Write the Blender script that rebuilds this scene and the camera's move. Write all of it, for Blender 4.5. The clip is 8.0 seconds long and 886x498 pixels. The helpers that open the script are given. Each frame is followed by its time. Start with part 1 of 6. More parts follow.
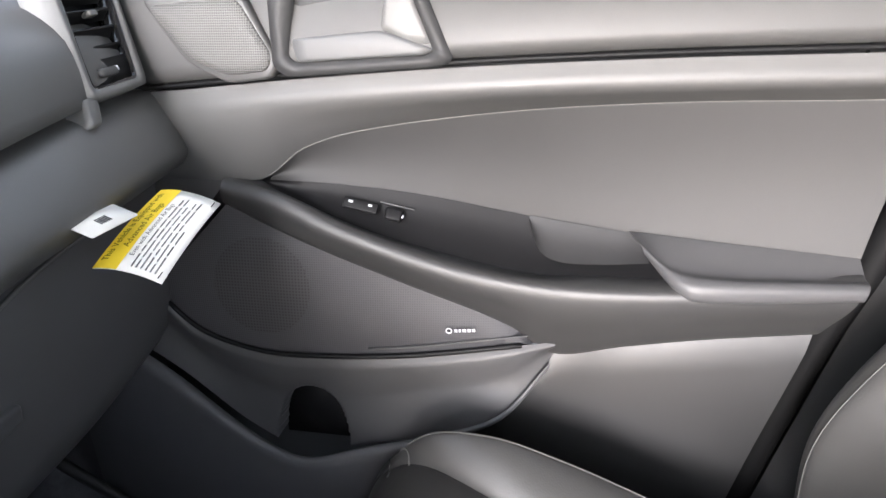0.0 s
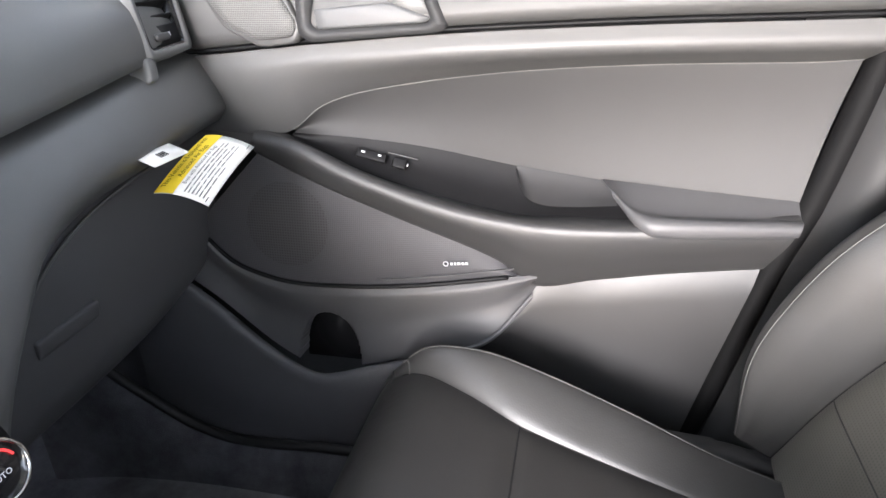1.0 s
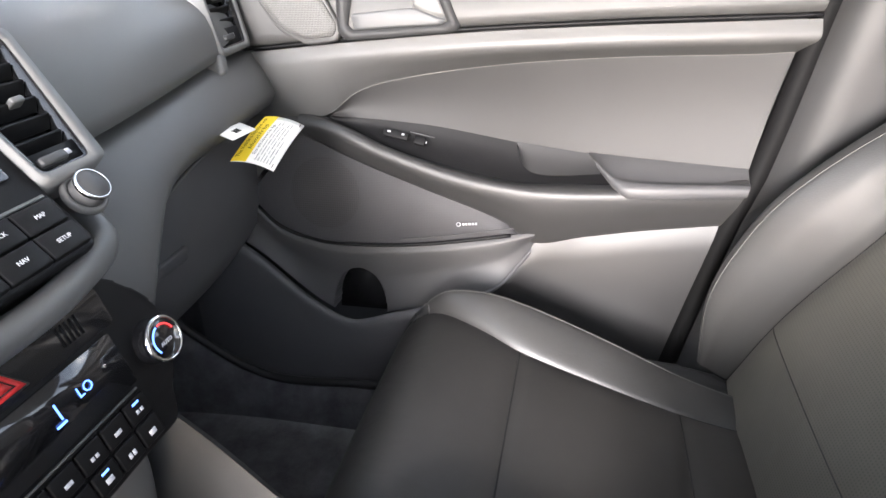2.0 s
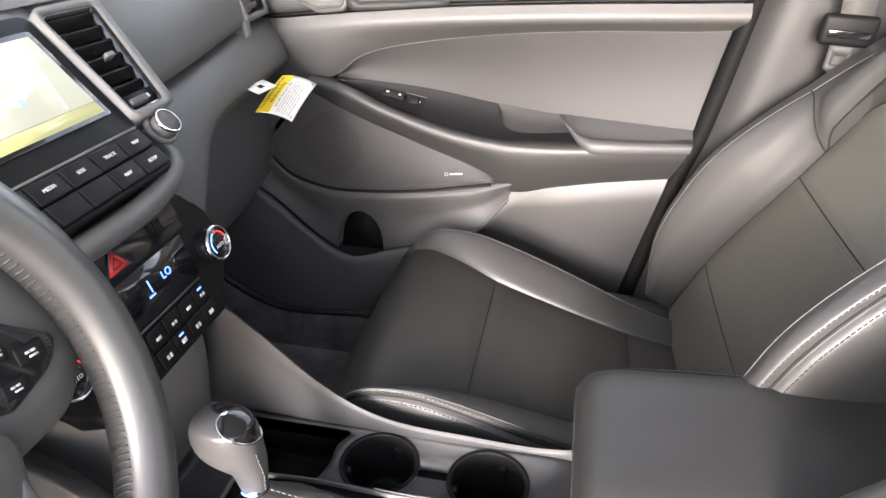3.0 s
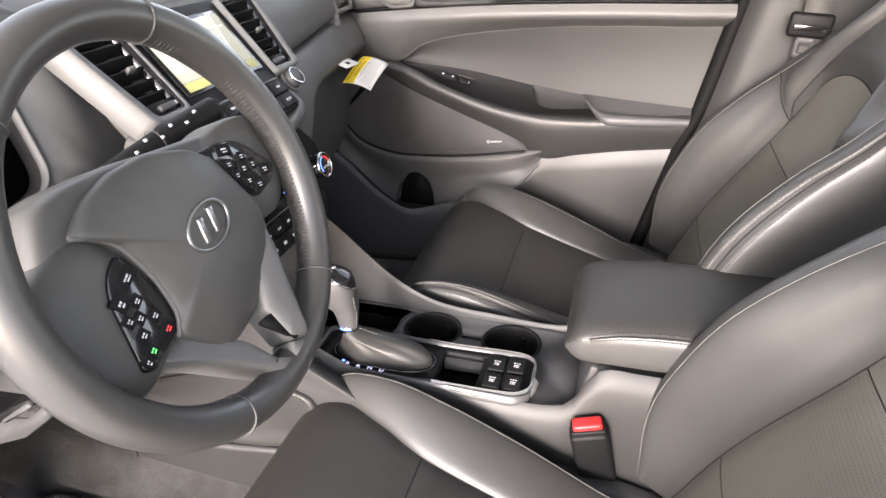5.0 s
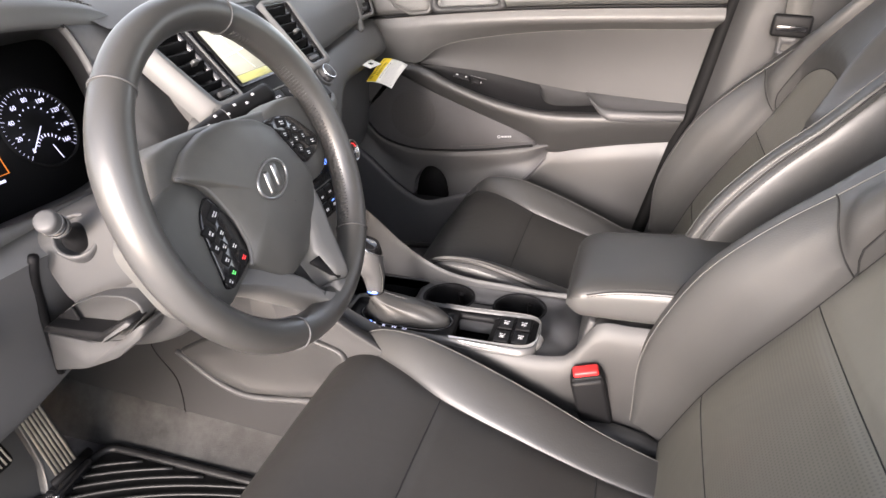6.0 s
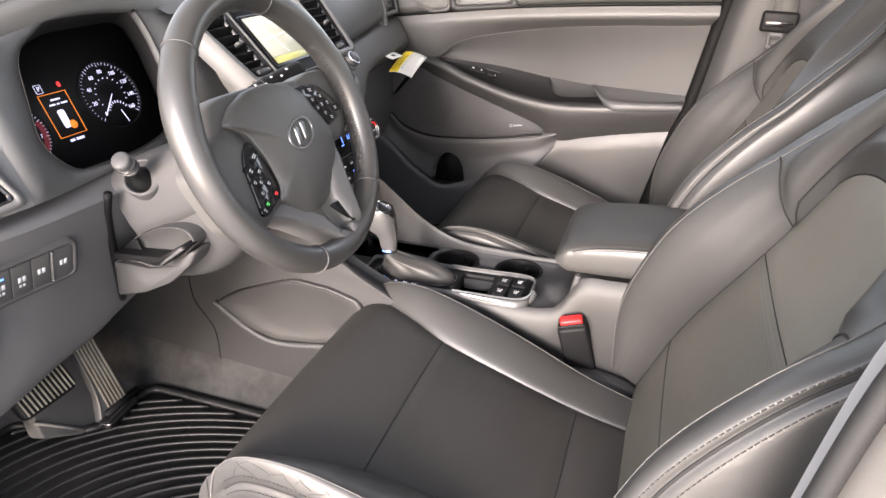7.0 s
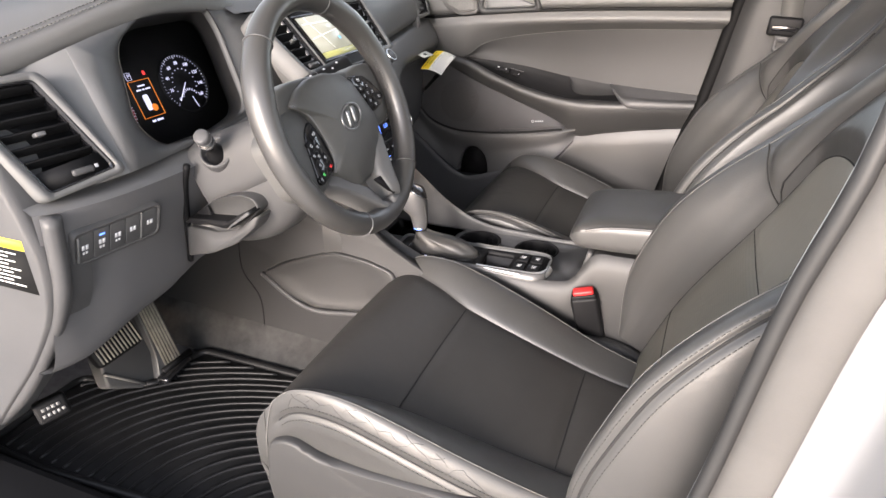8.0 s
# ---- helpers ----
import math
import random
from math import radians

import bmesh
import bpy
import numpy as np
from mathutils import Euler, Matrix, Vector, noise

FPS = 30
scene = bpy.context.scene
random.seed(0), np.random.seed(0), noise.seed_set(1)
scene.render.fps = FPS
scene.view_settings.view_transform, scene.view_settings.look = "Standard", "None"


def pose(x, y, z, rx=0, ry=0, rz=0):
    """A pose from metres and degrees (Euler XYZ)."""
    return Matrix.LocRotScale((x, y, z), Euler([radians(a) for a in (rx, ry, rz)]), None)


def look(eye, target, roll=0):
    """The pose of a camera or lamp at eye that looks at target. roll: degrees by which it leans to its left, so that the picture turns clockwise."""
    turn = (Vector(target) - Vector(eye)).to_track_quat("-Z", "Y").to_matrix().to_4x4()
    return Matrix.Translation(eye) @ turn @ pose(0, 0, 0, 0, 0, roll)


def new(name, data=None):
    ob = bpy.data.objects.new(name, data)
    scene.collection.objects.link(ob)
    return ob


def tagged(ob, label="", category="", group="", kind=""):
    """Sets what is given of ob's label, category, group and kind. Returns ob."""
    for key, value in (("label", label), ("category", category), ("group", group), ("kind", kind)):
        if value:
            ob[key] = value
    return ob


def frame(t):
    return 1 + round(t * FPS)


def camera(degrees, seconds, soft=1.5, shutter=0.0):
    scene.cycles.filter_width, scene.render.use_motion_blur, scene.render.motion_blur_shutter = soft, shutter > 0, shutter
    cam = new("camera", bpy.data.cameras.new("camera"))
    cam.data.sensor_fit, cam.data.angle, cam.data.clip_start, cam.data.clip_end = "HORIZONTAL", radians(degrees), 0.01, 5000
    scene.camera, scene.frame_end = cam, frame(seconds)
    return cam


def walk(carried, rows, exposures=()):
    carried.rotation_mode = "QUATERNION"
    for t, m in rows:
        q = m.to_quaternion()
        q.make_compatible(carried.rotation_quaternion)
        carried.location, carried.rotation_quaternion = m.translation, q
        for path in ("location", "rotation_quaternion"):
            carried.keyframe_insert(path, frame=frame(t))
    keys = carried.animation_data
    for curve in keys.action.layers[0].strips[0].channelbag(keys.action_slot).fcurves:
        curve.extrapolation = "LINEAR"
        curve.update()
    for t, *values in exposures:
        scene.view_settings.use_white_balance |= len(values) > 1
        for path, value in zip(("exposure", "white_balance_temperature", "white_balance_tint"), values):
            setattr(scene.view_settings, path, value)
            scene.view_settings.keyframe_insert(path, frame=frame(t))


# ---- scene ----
cam = camera(70.5, 8.0)
PATH = [
    (0, (0.106, 0.033, 0.824), (-0.231, 1.819, -0.01), -1.6),
    (0.5, (0.133, -0.034, 0.827), (-0.242, 1.731, -0.035), -1.2),
    (1, (0.165, -0.1, 0.827), (-0.237, 1.649, -0.056), -1.8),
    (1.5, (0.182, -0.191, 0.84), (-0.247, 1.553, -0.039), -2.7),
    (3, (0.229, -0.47, 0.9), (-0.139, 1.23, -0.086), -0.6),
    (3.5, (0.273, -0.547, 0.907), (-0.112, 1.142, -0.092), -0.0),
    (4, (0.293, -0.631, 0.912), (-0.145, 1.049, -0.081), 0.4),
    (4.5, (0.298, -0.709, 0.916), (-0.181, 0.971, -0.056), -0.0),
    (5, (0.294, -0.787, 0.917), (-0.194, 0.9, -0.039), -0.4),
    (6.5, (0.366, -0.996, 0.919), (-0.2, 0.693, 0.01), -1.1),
    (7, (0.414, -1.068, 0.909), (-0.201, 0.608, 0.008), -1.0),
    (7.5, (0.443, -1.136, 0.912), (-0.211, 0.528, 0.014), -0.8),
    (8, (0.451, -1.206, 0.922), (-0.224, 0.452, 0.03), -0.7),
]
EXPOSURE = 2.72
walk(cam, [(t, look(eye, target, roll)) for t, eye, target, roll in PATH],
     exposures=[(0.0, EXPOSURE + 0.34, 6200, 15), (2.0, EXPOSURE + 0.56, 6350, 15), (3.5, EXPOSURE + 0.42, 6700, 18), (5.0, EXPOSURE + 0.17, 6750, 18), (7.0, EXPOSURE + 0.06, 6850, 19), (8.0, EXPOSURE - 0.20, 6800, 17)])

# ---- light: a bright overcast sky, softly stronger from the open driver's side ----
SUN_UP, SUN_ROUND = 15.0, -5.0      # degrees above the horizon, and round from the driver's side towards the tail
world = bpy.data.worlds.new("sky")
scene.world = world
world.use_nodes = True
wn = world.node_tree
sky = wn.nodes.new("ShaderNodeTexSky")
sky.sky_type = "NISHITA"
sky.sun_disc = False
sky.sun_elevation = radians(SUN_UP)
sky.sun_rotation = radians(180.0 - SUN_ROUND)
sky.air_density, sky.dust_density, sky.ozone_density = 1.0, 1.0, 1.0
overcast = wn.nodes.new("ShaderNodeHueSaturation")
overcast.inputs["Saturation"].default_value = 0.5
wn.links.new(sky.outputs[0], overcast.inputs["Color"])
wn.links.new(overcast.outputs[0], wn.nodes["Background"].inputs[0])
wn.nodes["Background"].inputs[1].default_value = 0.15
sun_data = bpy.data.lights.new("sun", "SUN")
sun_data.energy, sun_data.angle, sun_data.color = 1.2, radians(18), (1.0, 0.97, 0.94)
sun = new("sun", sun_data)
ca = radians(SUN_ROUND)
sun.matrix_world = look((5 * math.sin(ca), -5 * math.cos(ca), 5 * math.tan(radians(SUN_UP))), (0, 0, 0))


# ---- materials ----
def mat(name, color, rough=0.5, metal=0.0, spec=0.5, var=0.12, scale=6.0, grain=400.0, bump=0.15, dist=0.0006,
        emit=None, strength=0.0, coat=0.0, vor=False, dust=0.0):
    m = bpy.data.materials.new(name)
    m.use_nodes = True
    nt = m.node_tree
    b = nt.nodes["Principled BSDF"]
    b.inputs["Roughness"].default_value = rough
    b.inputs["Metallic"].default_value = metal
    b.inputs["Specular IOR Level"].default_value = spec
    b.inputs["Coat Weight"].default_value = coat
    b.inputs["Coat Roughness"].default_value = 0.05
    tc = nt.nodes.new("ShaderNodeTexCoord")
    if var:
        big = nt.nodes.new("ShaderNodeTexNoise")
        big.inputs["Scale"].default_value = scale
        big.inputs["Detail"].default_value = 8.0
        big.inputs["Roughness"].default_value = 0.65
        nt.links.new(tc.outputs["Object"], big.inputs["Vector"])
        ramp = nt.nodes.new("ShaderNodeValToRGB")
        c = Vector(color)
        ramp.color_ramp.elements[0].position, ramp.color_ramp.elements[1].position = 0.3, 0.72
        ramp.color_ramp.elements[0].color = (*(c * (1 - var)), 1)
        ramp.color_ramp.elements[1].color = (*(c * (1 + var) + Vector((dust, dust, dust * 0.9))), 1)
        nt.links.new(big.outputs["Fac"], ramp.inputs["Fac"])
        nt.links.new(ramp.outputs["Color"], b.inputs["Base Color"])
        rr = nt.nodes.new("ShaderNodeMapRange")
        rr.inputs["To Min"].default_value = max(0.02, rough - 0.06)
        rr.inputs["To Max"].default_value = min(1.0, rough + 0.08)
        nt.links.new(big.outputs["Fac"], rr.inputs["Value"])
        nt.links.new(rr.outputs["Result"], b.inputs["Roughness"])
    else:
        b.inputs["Base Color"].default_value = (*color, 1)
    if bump:
        if vor:
            fine = nt.nodes.new("ShaderNodeTexVoronoi")
            fine.feature = "DISTANCE_TO_EDGE"
            out = fine.outputs["Distance"]
        else:
            fine = nt.nodes.new("ShaderNodeTexNoise")
            fine.inputs["Detail"].default_value = 3.0
            out = fine.outputs["Fac"]
        fine.inputs["Scale"].default_value = grain
        nt.links.new(tc.outputs["Object"], fine.inputs["Vector"])
        bp = nt.nodes.new("ShaderNodeBump")
        bp.inputs["Strength"].default_value = bump
        bp.inputs["Distance"].default_value = dist
        nt.links.new(out, bp.inputs["Height"])
        nt.links.new(bp.outputs["Normal"], b.inputs["Normal"])
    if emit:
        b.inputs["Emission Color"].default_value = (*emit, 1)
        b.inputs["Emission Strength"].default_value = strength
    return m


def dots(name, color, pitch, plane="xz", rough=0.6, depth=0.5, hole=0.35, dark=0.25):
    """A perforated sheet: rows of small round holes."""
    m = mat(name, color, rough, spec=0.3, var=0.1, bump=0)
    nt = m.node_tree
    b = nt.nodes["Principled BSDF"]
    tc = nt.nodes.new("ShaderNodeTexCoord")
    v = nt.nodes.new("ShaderNodeTexVoronoi")
    v.inputs["Scale"].default_value = 1.0 / pitch
    v.inputs["Randomness"].default_value = 0.0
    v.voronoi_dimensions = "2D"
    sep, com = nt.nodes.new("ShaderNodeSeparateXYZ"), nt.nodes.new("ShaderNodeCombineXYZ")
    nt.links.new(tc.outputs["Object"], sep.inputs[0])
    for i, axis in enumerate(plane):
        nt.links.new(sep.outputs["xyz".index(axis)], com.inputs[i])
    nt.links.new(com.outputs[0], v.inputs["Vector"])
    r = nt.nodes.new("ShaderNodeValToRGB")
    r.color_ramp.elements[0].position, r.color_ramp.elements[1].position = hole, hole + 0.12
    r.color_ramp.elements[0].color = (dark, dark, dark, 1)
    r.color_ramp.elements[1].color = (1, 1, 1, 1)
    nt.links.new(v.outputs["Distance"], r.inputs["Fac"])
    mix = nt.nodes.new("ShaderNodeMix")
    mix.data_type, mix.blend_type = "RGBA", "MULTIPLY"
    mix.inputs["Factor"].default_value = 1.0
    src = b.inputs["Base Color"].links[0].from_socket
    nt.links.new(src, mix.inputs[6])
    nt.links.new(r.outputs["Color"], mix.inputs[7])
    nt.links.new(mix.outputs[2], b.inputs["Base Color"])
    bp = nt.nodes.new("ShaderNodeBump")
    bp.inputs["Strength"].default_value = depth
    bp.inputs["Distance"].default_value = 0.0008
    nt.links.new(r.outputs["Color"], bp.inputs["Height"])
    nt.links.new(bp.outputs["Normal"], b.inputs["Normal"])
    return m


M_SOFT = mat("soft_grey_plastic", (0.0920, 0.0910, 0.0890), 0.5, grain=900, bump=0.25, dist=0.0004, var=0.06)
M_DOORTOP = mat("door_top_vinyl", (0.0560, 0.0554, 0.0542), 0.5, grain=900, bump=0.25, dist=0.0004, var=0.06)
# door plastic darkened to stand in for shade on armrest and rear trim
M_PAD = mat("darkened_pad_vinyl", (0.0300, 0.0298, 0.0297), 0.46, grain=900, bump=0.25, dist=0.0004, var=0.06)
M_LOWER = mat("black_door_plastic", (0.0550, 0.0550, 0.0566), 0.46, spec=0.4, grain=1100, bump=0.3, dist=0.0004, var=0.08)
# charcoal raised to a bluish grey, carrying the haze over the footwell
M_GLOVE = mat("haze_lifted_glove_plastic", (0.0900, 0.0900, 0.0932), 0.5, spec=0.35, grain=1100, bump=0.3, dist=0.0004, var=0.08)
M_FACE = mat("dashboard_face_vinyl", (0.0900, 0.0913, 0.0928), 0.5, grain=1000, bump=0.25, dist=0.0004, var=0.06)
M_KICK = mat("kick_panel_plastic", (0.0310, 0.0310, 0.0317), 0.5, spec=0.25, grain=1000, bump=0.3, dist=0.0004, var=0.1)
M_HARD = mat("hard_charcoal_plastic", (0.0600, 0.0600, 0.0613), 0.48, spec=0.35, grain=1100, bump=0.3, dist=0.0004, var=0.08, dust=0.004)
M_MID = mat("mid_grey_plastic", (0.1100, 0.1087, 0.1065), 0.5, grain=1000, bump=0.25, dist=0.0004, var=0.06)
M_DARK = mat("satin_black_plastic", (0.0080, 0.0080, 0.0086), 0.5, spec=0.16, grain=900, bump=0.12, dist=0.0003)
M_BLACK = mat("gloss_black_plastic", (0.0104, 0.0104, 0.0117), 0.12, var=0.0, bump=0, coat=0.4)
M_LEATHER = mat("black_leather", (0.0420, 0.0415, 0.0403), 0.43, spec=0.6, grain=260, bump=0.22, dist=0.0006, vor=True, var=0.1, scale=4)
M_INSERT = mat("plain_seat_leather", (0.0460, 0.0435, 0.0405), 0.5, spec=0.25, grain=300, bump=0.2, dist=0.0005, vor=True, var=0.08, scale=4)
M_PERF = mat("perforated_leather", (0.0420, 0.0396, 0.0366), 0.55, spec=0.3, grain=420, bump=0.35, dist=0.0006, vor=True, var=0.14, scale=5)
# backrest colours set paler than the black leather to carry its sheen
M_LUMBAR = dots("sheen_pale_perforated_back", (0.1280, 0.1208, 0.1024), 0.0042, "yz", rough=0.40, depth=0.12, hole=0.2, dark=0.75)
M_BACK = mat("sheen_pale_back", (0.1500, 0.1417, 0.1208), 0.36, spec=0.9, grain=420, bump=0.3, dist=0.0006, vor=True, var=0.14, scale=5)


def creased(m, scale, depth):
    """Adds soft creases and slack to a stretched hide, over its grain."""
    nt = m.node_tree
    b = nt.nodes["Principled BSDF"]
    tc = nt.nodes.new("ShaderNodeTexCoord")
    mp = nt.nodes.new("ShaderNodeMapping")
    mp.inputs["Scale"].default_value = (1.0, 1.2, 0.85)
    n = nt.nodes.new("ShaderNodeTexNoise")
    n.inputs["Scale"].default_value = scale
    n.inputs["Detail"].default_value = 2.0
    n.inputs["Distortion"].default_value = 0.6
    bp = nt.nodes.new("ShaderNodeBump")
    bp.inputs["Strength"].default_value = 0.4
    bp.inputs["Distance"].default_value = depth
    nt.links.new(tc.outputs["Object"], mp.inputs["Vector"])
    nt.links.new(mp.outputs["Vector"], n.inputs["Vector"])
    nt.links.new(n.outputs["Fac"], bp.inputs["Height"])
    old = b.inputs["Normal"].links[0].from_socket
    nt.links.new(old, bp.inputs["Normal"])
    nt.links.new(bp.outputs["Normal"], b.inputs["Normal"])


for hide in (M_LEATHER, M_BACK, M_LUMBAR, M_INSERT):
    creased(hide, 20, 0.0022)
M_LID = mat("armrest_leather", (0.0340, 0.0335, 0.0323), 0.46, spec=0.45, grain=300, bump=0.25, dist=0.0006, vor=True, var=0.12, scale=5)
# lit copy of the lid leather, paler for the side that faces the daylight
M_FLANK = mat("lit_flank_leather", (0.0550, 0.0547, 0.0537), 0.42, spec=0.6, grain=300, bump=0.25, dist=0.0006, vor=True, var=0.1, scale=5)
M_HUB = mat("wheel_cover_plastic", (0.0660, 0.0651, 0.0616), 0.46, spec=0.5, grain=1100, bump=0.25, dist=0.0004, var=0.12, scale=12, dust=0.006)
M_GTHREAD = mat("grey_thread", (0.0450, 0.0444, 0.0424), 0.8, var=0.1, scale=300, bump=0.3, grain=900)
M_DOORLEATHER = mat("door_leather", (0.0390, 0.0385, 0.0380), 0.58, grain=350, bump=0.12, dist=0.0004, vor=True, var=0.06, scale=4, spec=0.35)
M_WHEEL = mat("wheel_leather", (0.0420, 0.0412, 0.0399), 0.34, spec=0.75, grain=420, bump=0.15, dist=0.0004, vor=True, var=0.08)
M_GRILLE = dots("speaker_mesh", (0.0430, 0.0430, 0.0457), 0.0042, rough=0.5, depth=0.4, hole=0.25, dark=0.5)
# mesh colour raised and blued in place of haze over the lower door
M_GFINE = dots("haze_lifted_grille", (0.0500, 0.0500, 0.0542), 0.003, rough=0.55, depth=0.3, hole=0.25, dark=0.6)
M_TWEET = dots("tweeter_mesh", (0.1200, 0.1182, 0.1140), 0.0026, rough=0.5, depth=0.8, hole=0.3, dark=0.4)
M_PULL = mat("pull_cup_plastic", (0.0230, 0.0227, 0.0225), 0.5, grain=1000, bump=0.25, dist=0.0004, var=0.06)
M_COVER = mat("seat_cover_plastic", (0.034, 0.034, 0.034), 0.5, spec=0.35, grain=1000, bump=0.25, dist=0.0004, var=0.08)
M_PILLAR = mat("pillar_trim_plastic", (0.0550, 0.0550, 0.0556), 0.5, spec=0.4, grain=1000, bump=0.25, dist=0.0004, var=0.08)
M_POST = mat("centre_post_plastic", (0.0300, 0.0300, 0.0300), 0.5, spec=0.4, grain=1000, bump=0.25, dist=0.0004, var=0.08)
M_KNEE = mat("knee_panel_plastic", (0.0950, 0.0950, 0.0979), 0.5, spec=0.4, grain=1000, bump=0.25, dist=0.0004, var=0.08)
M_SILVER = mat("silver_paint", (0.1450, 0.1450, 0.1430), 0.58, metal=0.35, var=0.03, bump=0)
M_KNOB = mat("satin_knob_plastic", (0.0900, 0.0900, 0.0920), 0.38, metal=0.25, var=0.04, bump=0)
M_GATE = mat("dark_satin_trim", (0.10, 0.10, 0.10), 0.4, metal=0.4, var=0.03, bump=0)
M_BRIGHT = mat("bright_satin_paint", (0.55, 0.55, 0.54), 0.32, metal=0.7, var=0.03, bump=0)
M_EMBLEM = mat("satin_emblem_metal", (0.30, 0.30, 0.30), 0.28, metal=0.9, var=0.05, bump=0)
M_CHROME = mat("chrome", (0.75, 0.75, 0.74), 0.1, metal=1.0, var=0.0, bump=0)
M_STITCH = mat("pale_thread", (0.1000, 0.0980, 0.0934), 0.8, var=0.1, scale=300, bump=0.3, grain=900)
M_DTHREAD = mat("dark_thread", (0.012, 0.012, 0.012), 0.8, var=0.1, scale=300, bump=0.3, grain=900)
# bluish grey, lifted well above black carpet to stand in for lens haze
M_FLOOR = mat("haze_lifted_carpet", (0.1600, 0.1600, 0.1717), 0.95, spec=0.05, grain=700, bump=0.9, dist=0.003, var=0.35, scale=18)
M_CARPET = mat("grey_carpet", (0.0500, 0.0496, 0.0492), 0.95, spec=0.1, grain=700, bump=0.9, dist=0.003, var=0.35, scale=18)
# matte black, for black parts and for patches that stand in for shade
M_PIT = mat("black_plastic_and_shade", (0.0090, 0.0090, 0.0097), 0.5, spec=0.07, grain=900, bump=0.1, dist=0.0003, var=0.1)
M_RUBBER = mat("black_rubber", (0.0110, 0.0110, 0.0116), 0.40, spec=0.25, grain=500, bump=0.15, var=0.2, scale=10, dust=0.003)
M_GAP = mat("deep_black_rubber", (0.0070, 0.0070, 0.0072), 0.6, spec=0.08, grain=500, bump=0.2)
M_SEAL = mat("weatherstrip_rubber", (0.0180, 0.0180, 0.0180), 0.55, grain=500, bump=0.2)
M_BAND = mat("grey_seal_rubber", (0.085, 0.082, 0.078), 0.5, spec=0.3, grain=600, bump=0.2, var=0.12, scale=8)
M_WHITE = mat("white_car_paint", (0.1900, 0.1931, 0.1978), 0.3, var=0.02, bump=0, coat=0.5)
# unseen headliner, its colour raised to throw fill light down
M_HEAD = mat("bounce_pale_headliner", (0.7000, 0.6860, 0.6440), 0.9, spec=0.1, grain=600, bump=0.3)
M_PAPER = mat("white_card", (0.78, 0.77, 0.73), 0.6, var=0.03, bump=0.05)
M_YELLOW = mat("yellow_print", (0.85, 0.62, 0.03), 0.6, var=0.04, bump=0)
M_INK = mat("black_ink", (0.012, 0.012, 0.012), 0.7, spec=0.1, var=0, bump=0)
M_RED = mat("red_plastic", (0.55, 0.02, 0.02), 0.4, var=0.05, bump=0)
M_PALE = mat("white_legend", (0.5000, 0.5000, 0.5000), 0.5, var=0, bump=0, emit=(0.8, 0.85, 1), strength=0.0296)
M_GREENL = mat("green_legend", (0.1, 0.6, 0.15), 0.5, var=0, bump=0, emit=(0.1, 0.9, 0.2), strength=0.1598)
M_REDL = mat("red_legend", (0.7, 0.05, 0.05), 0.5, var=0, bump=0, emit=(1, 0.05, 0.05), strength=0.1598)
M_REDZONE = mat("red_zone_print", (0.16, 0.012, 0.02), 0.5, var=0, bump=0, emit=(0.6, 0.03, 0.06), strength=0.0148)
M_BLUEL = mat("blue_light", (0.1, 0.2, 0.8), 0.5, var=0, bump=0, emit=(0.1, 0.25, 1.0), strength=0.5328)
M_ORANGE = mat("orange_light", (0.6, 0.2, 0.02), 0.5, var=0, bump=0, emit=(1.0, 0.28, 0.04), strength=0.1332)
M_LIT = mat("white_light", (0.7, 0.7, 0.75), 0.5, var=0, bump=0, emit=(0.6, 0.65, 1.0), strength=0.1998)
M_MAP = mat("map_screen", (0.2000, 0.2000, 0.1800), 0.15, var=0.0, bump=0, emit=(0.86, 0.90, 0.70), strength=0.07992)
M_MAPG = mat("map_screen_bar", (0.2000, 0.2000, 0.0500), 0.15, var=0.0, bump=0, emit=(0.60, 0.62, 0.36), strength=0.08525)
M_MAPB = mat("map_screen_dot", (0.1, 0.3, 0.5), 0.15, var=0.0, bump=0, emit=(0.15, 0.4, 0.75), strength=0.2664)
M_PEDAL = mat("worn_pedal_rubber", (0.27, 0.25, 0.215), 0.6, grain=300, bump=0.4, var=0.35, scale=30)
# unseen ground kept pale so it reflects fill through the open door
M_CONCRETE = mat("bounce_pale_ground", (0.6000, 0.5842, 0.5526), 0.7, grain=60, bump=0.3, dist=0.002, var=0.15, scale=2)


def glass(name):
    m = bpy.data.materials.new(name)
    m.use_nodes = True
    b = m.node_tree.nodes["Principled BSDF"]
    b.inputs["Base Color"].default_value = (0.93, 0.96, 0.95, 1)
    b.inputs["Roughness"].default_value = 0.0
    b.inputs["Transmission Weight"].default_value = 1.0
    b.inputs["IOR"].default_value = 1.45
    return m


M_GLASS = glass("window_glass")


# ---- mesh helpers ----
def V(*a):
    return Vector(a)


def link(name, bm, material, smooth=True):
    me = bpy.data.meshes.new(name)
    bm.to_mesh(me)
    bm.free()
    if smooth:
        for p in me.polygons:
            p.use_smooth = True
    me.materials.append(material)
    return new(name, me)


def root(name, at, label, category, group="", kind=""):
    e = new(name)
    e.location = at
    e.empty_display_size = 0.05
    return tagged(e, label, category, group, kind)


def part(name, bm, material, parent, label="", smooth=True):
    ob = link(name, bm, material, smooth)
    ob.parent = parent
    if parent.parent is None:
        ob.matrix_parent_inverse = Matrix.Translation(-parent.location)
    return tagged(ob, label)


def thick(ob, t, offset=-1.0):
    m = ob.modifiers.new("thickness", "SOLIDIFY")
    m.thickness, m.offset = t, offset
    return ob


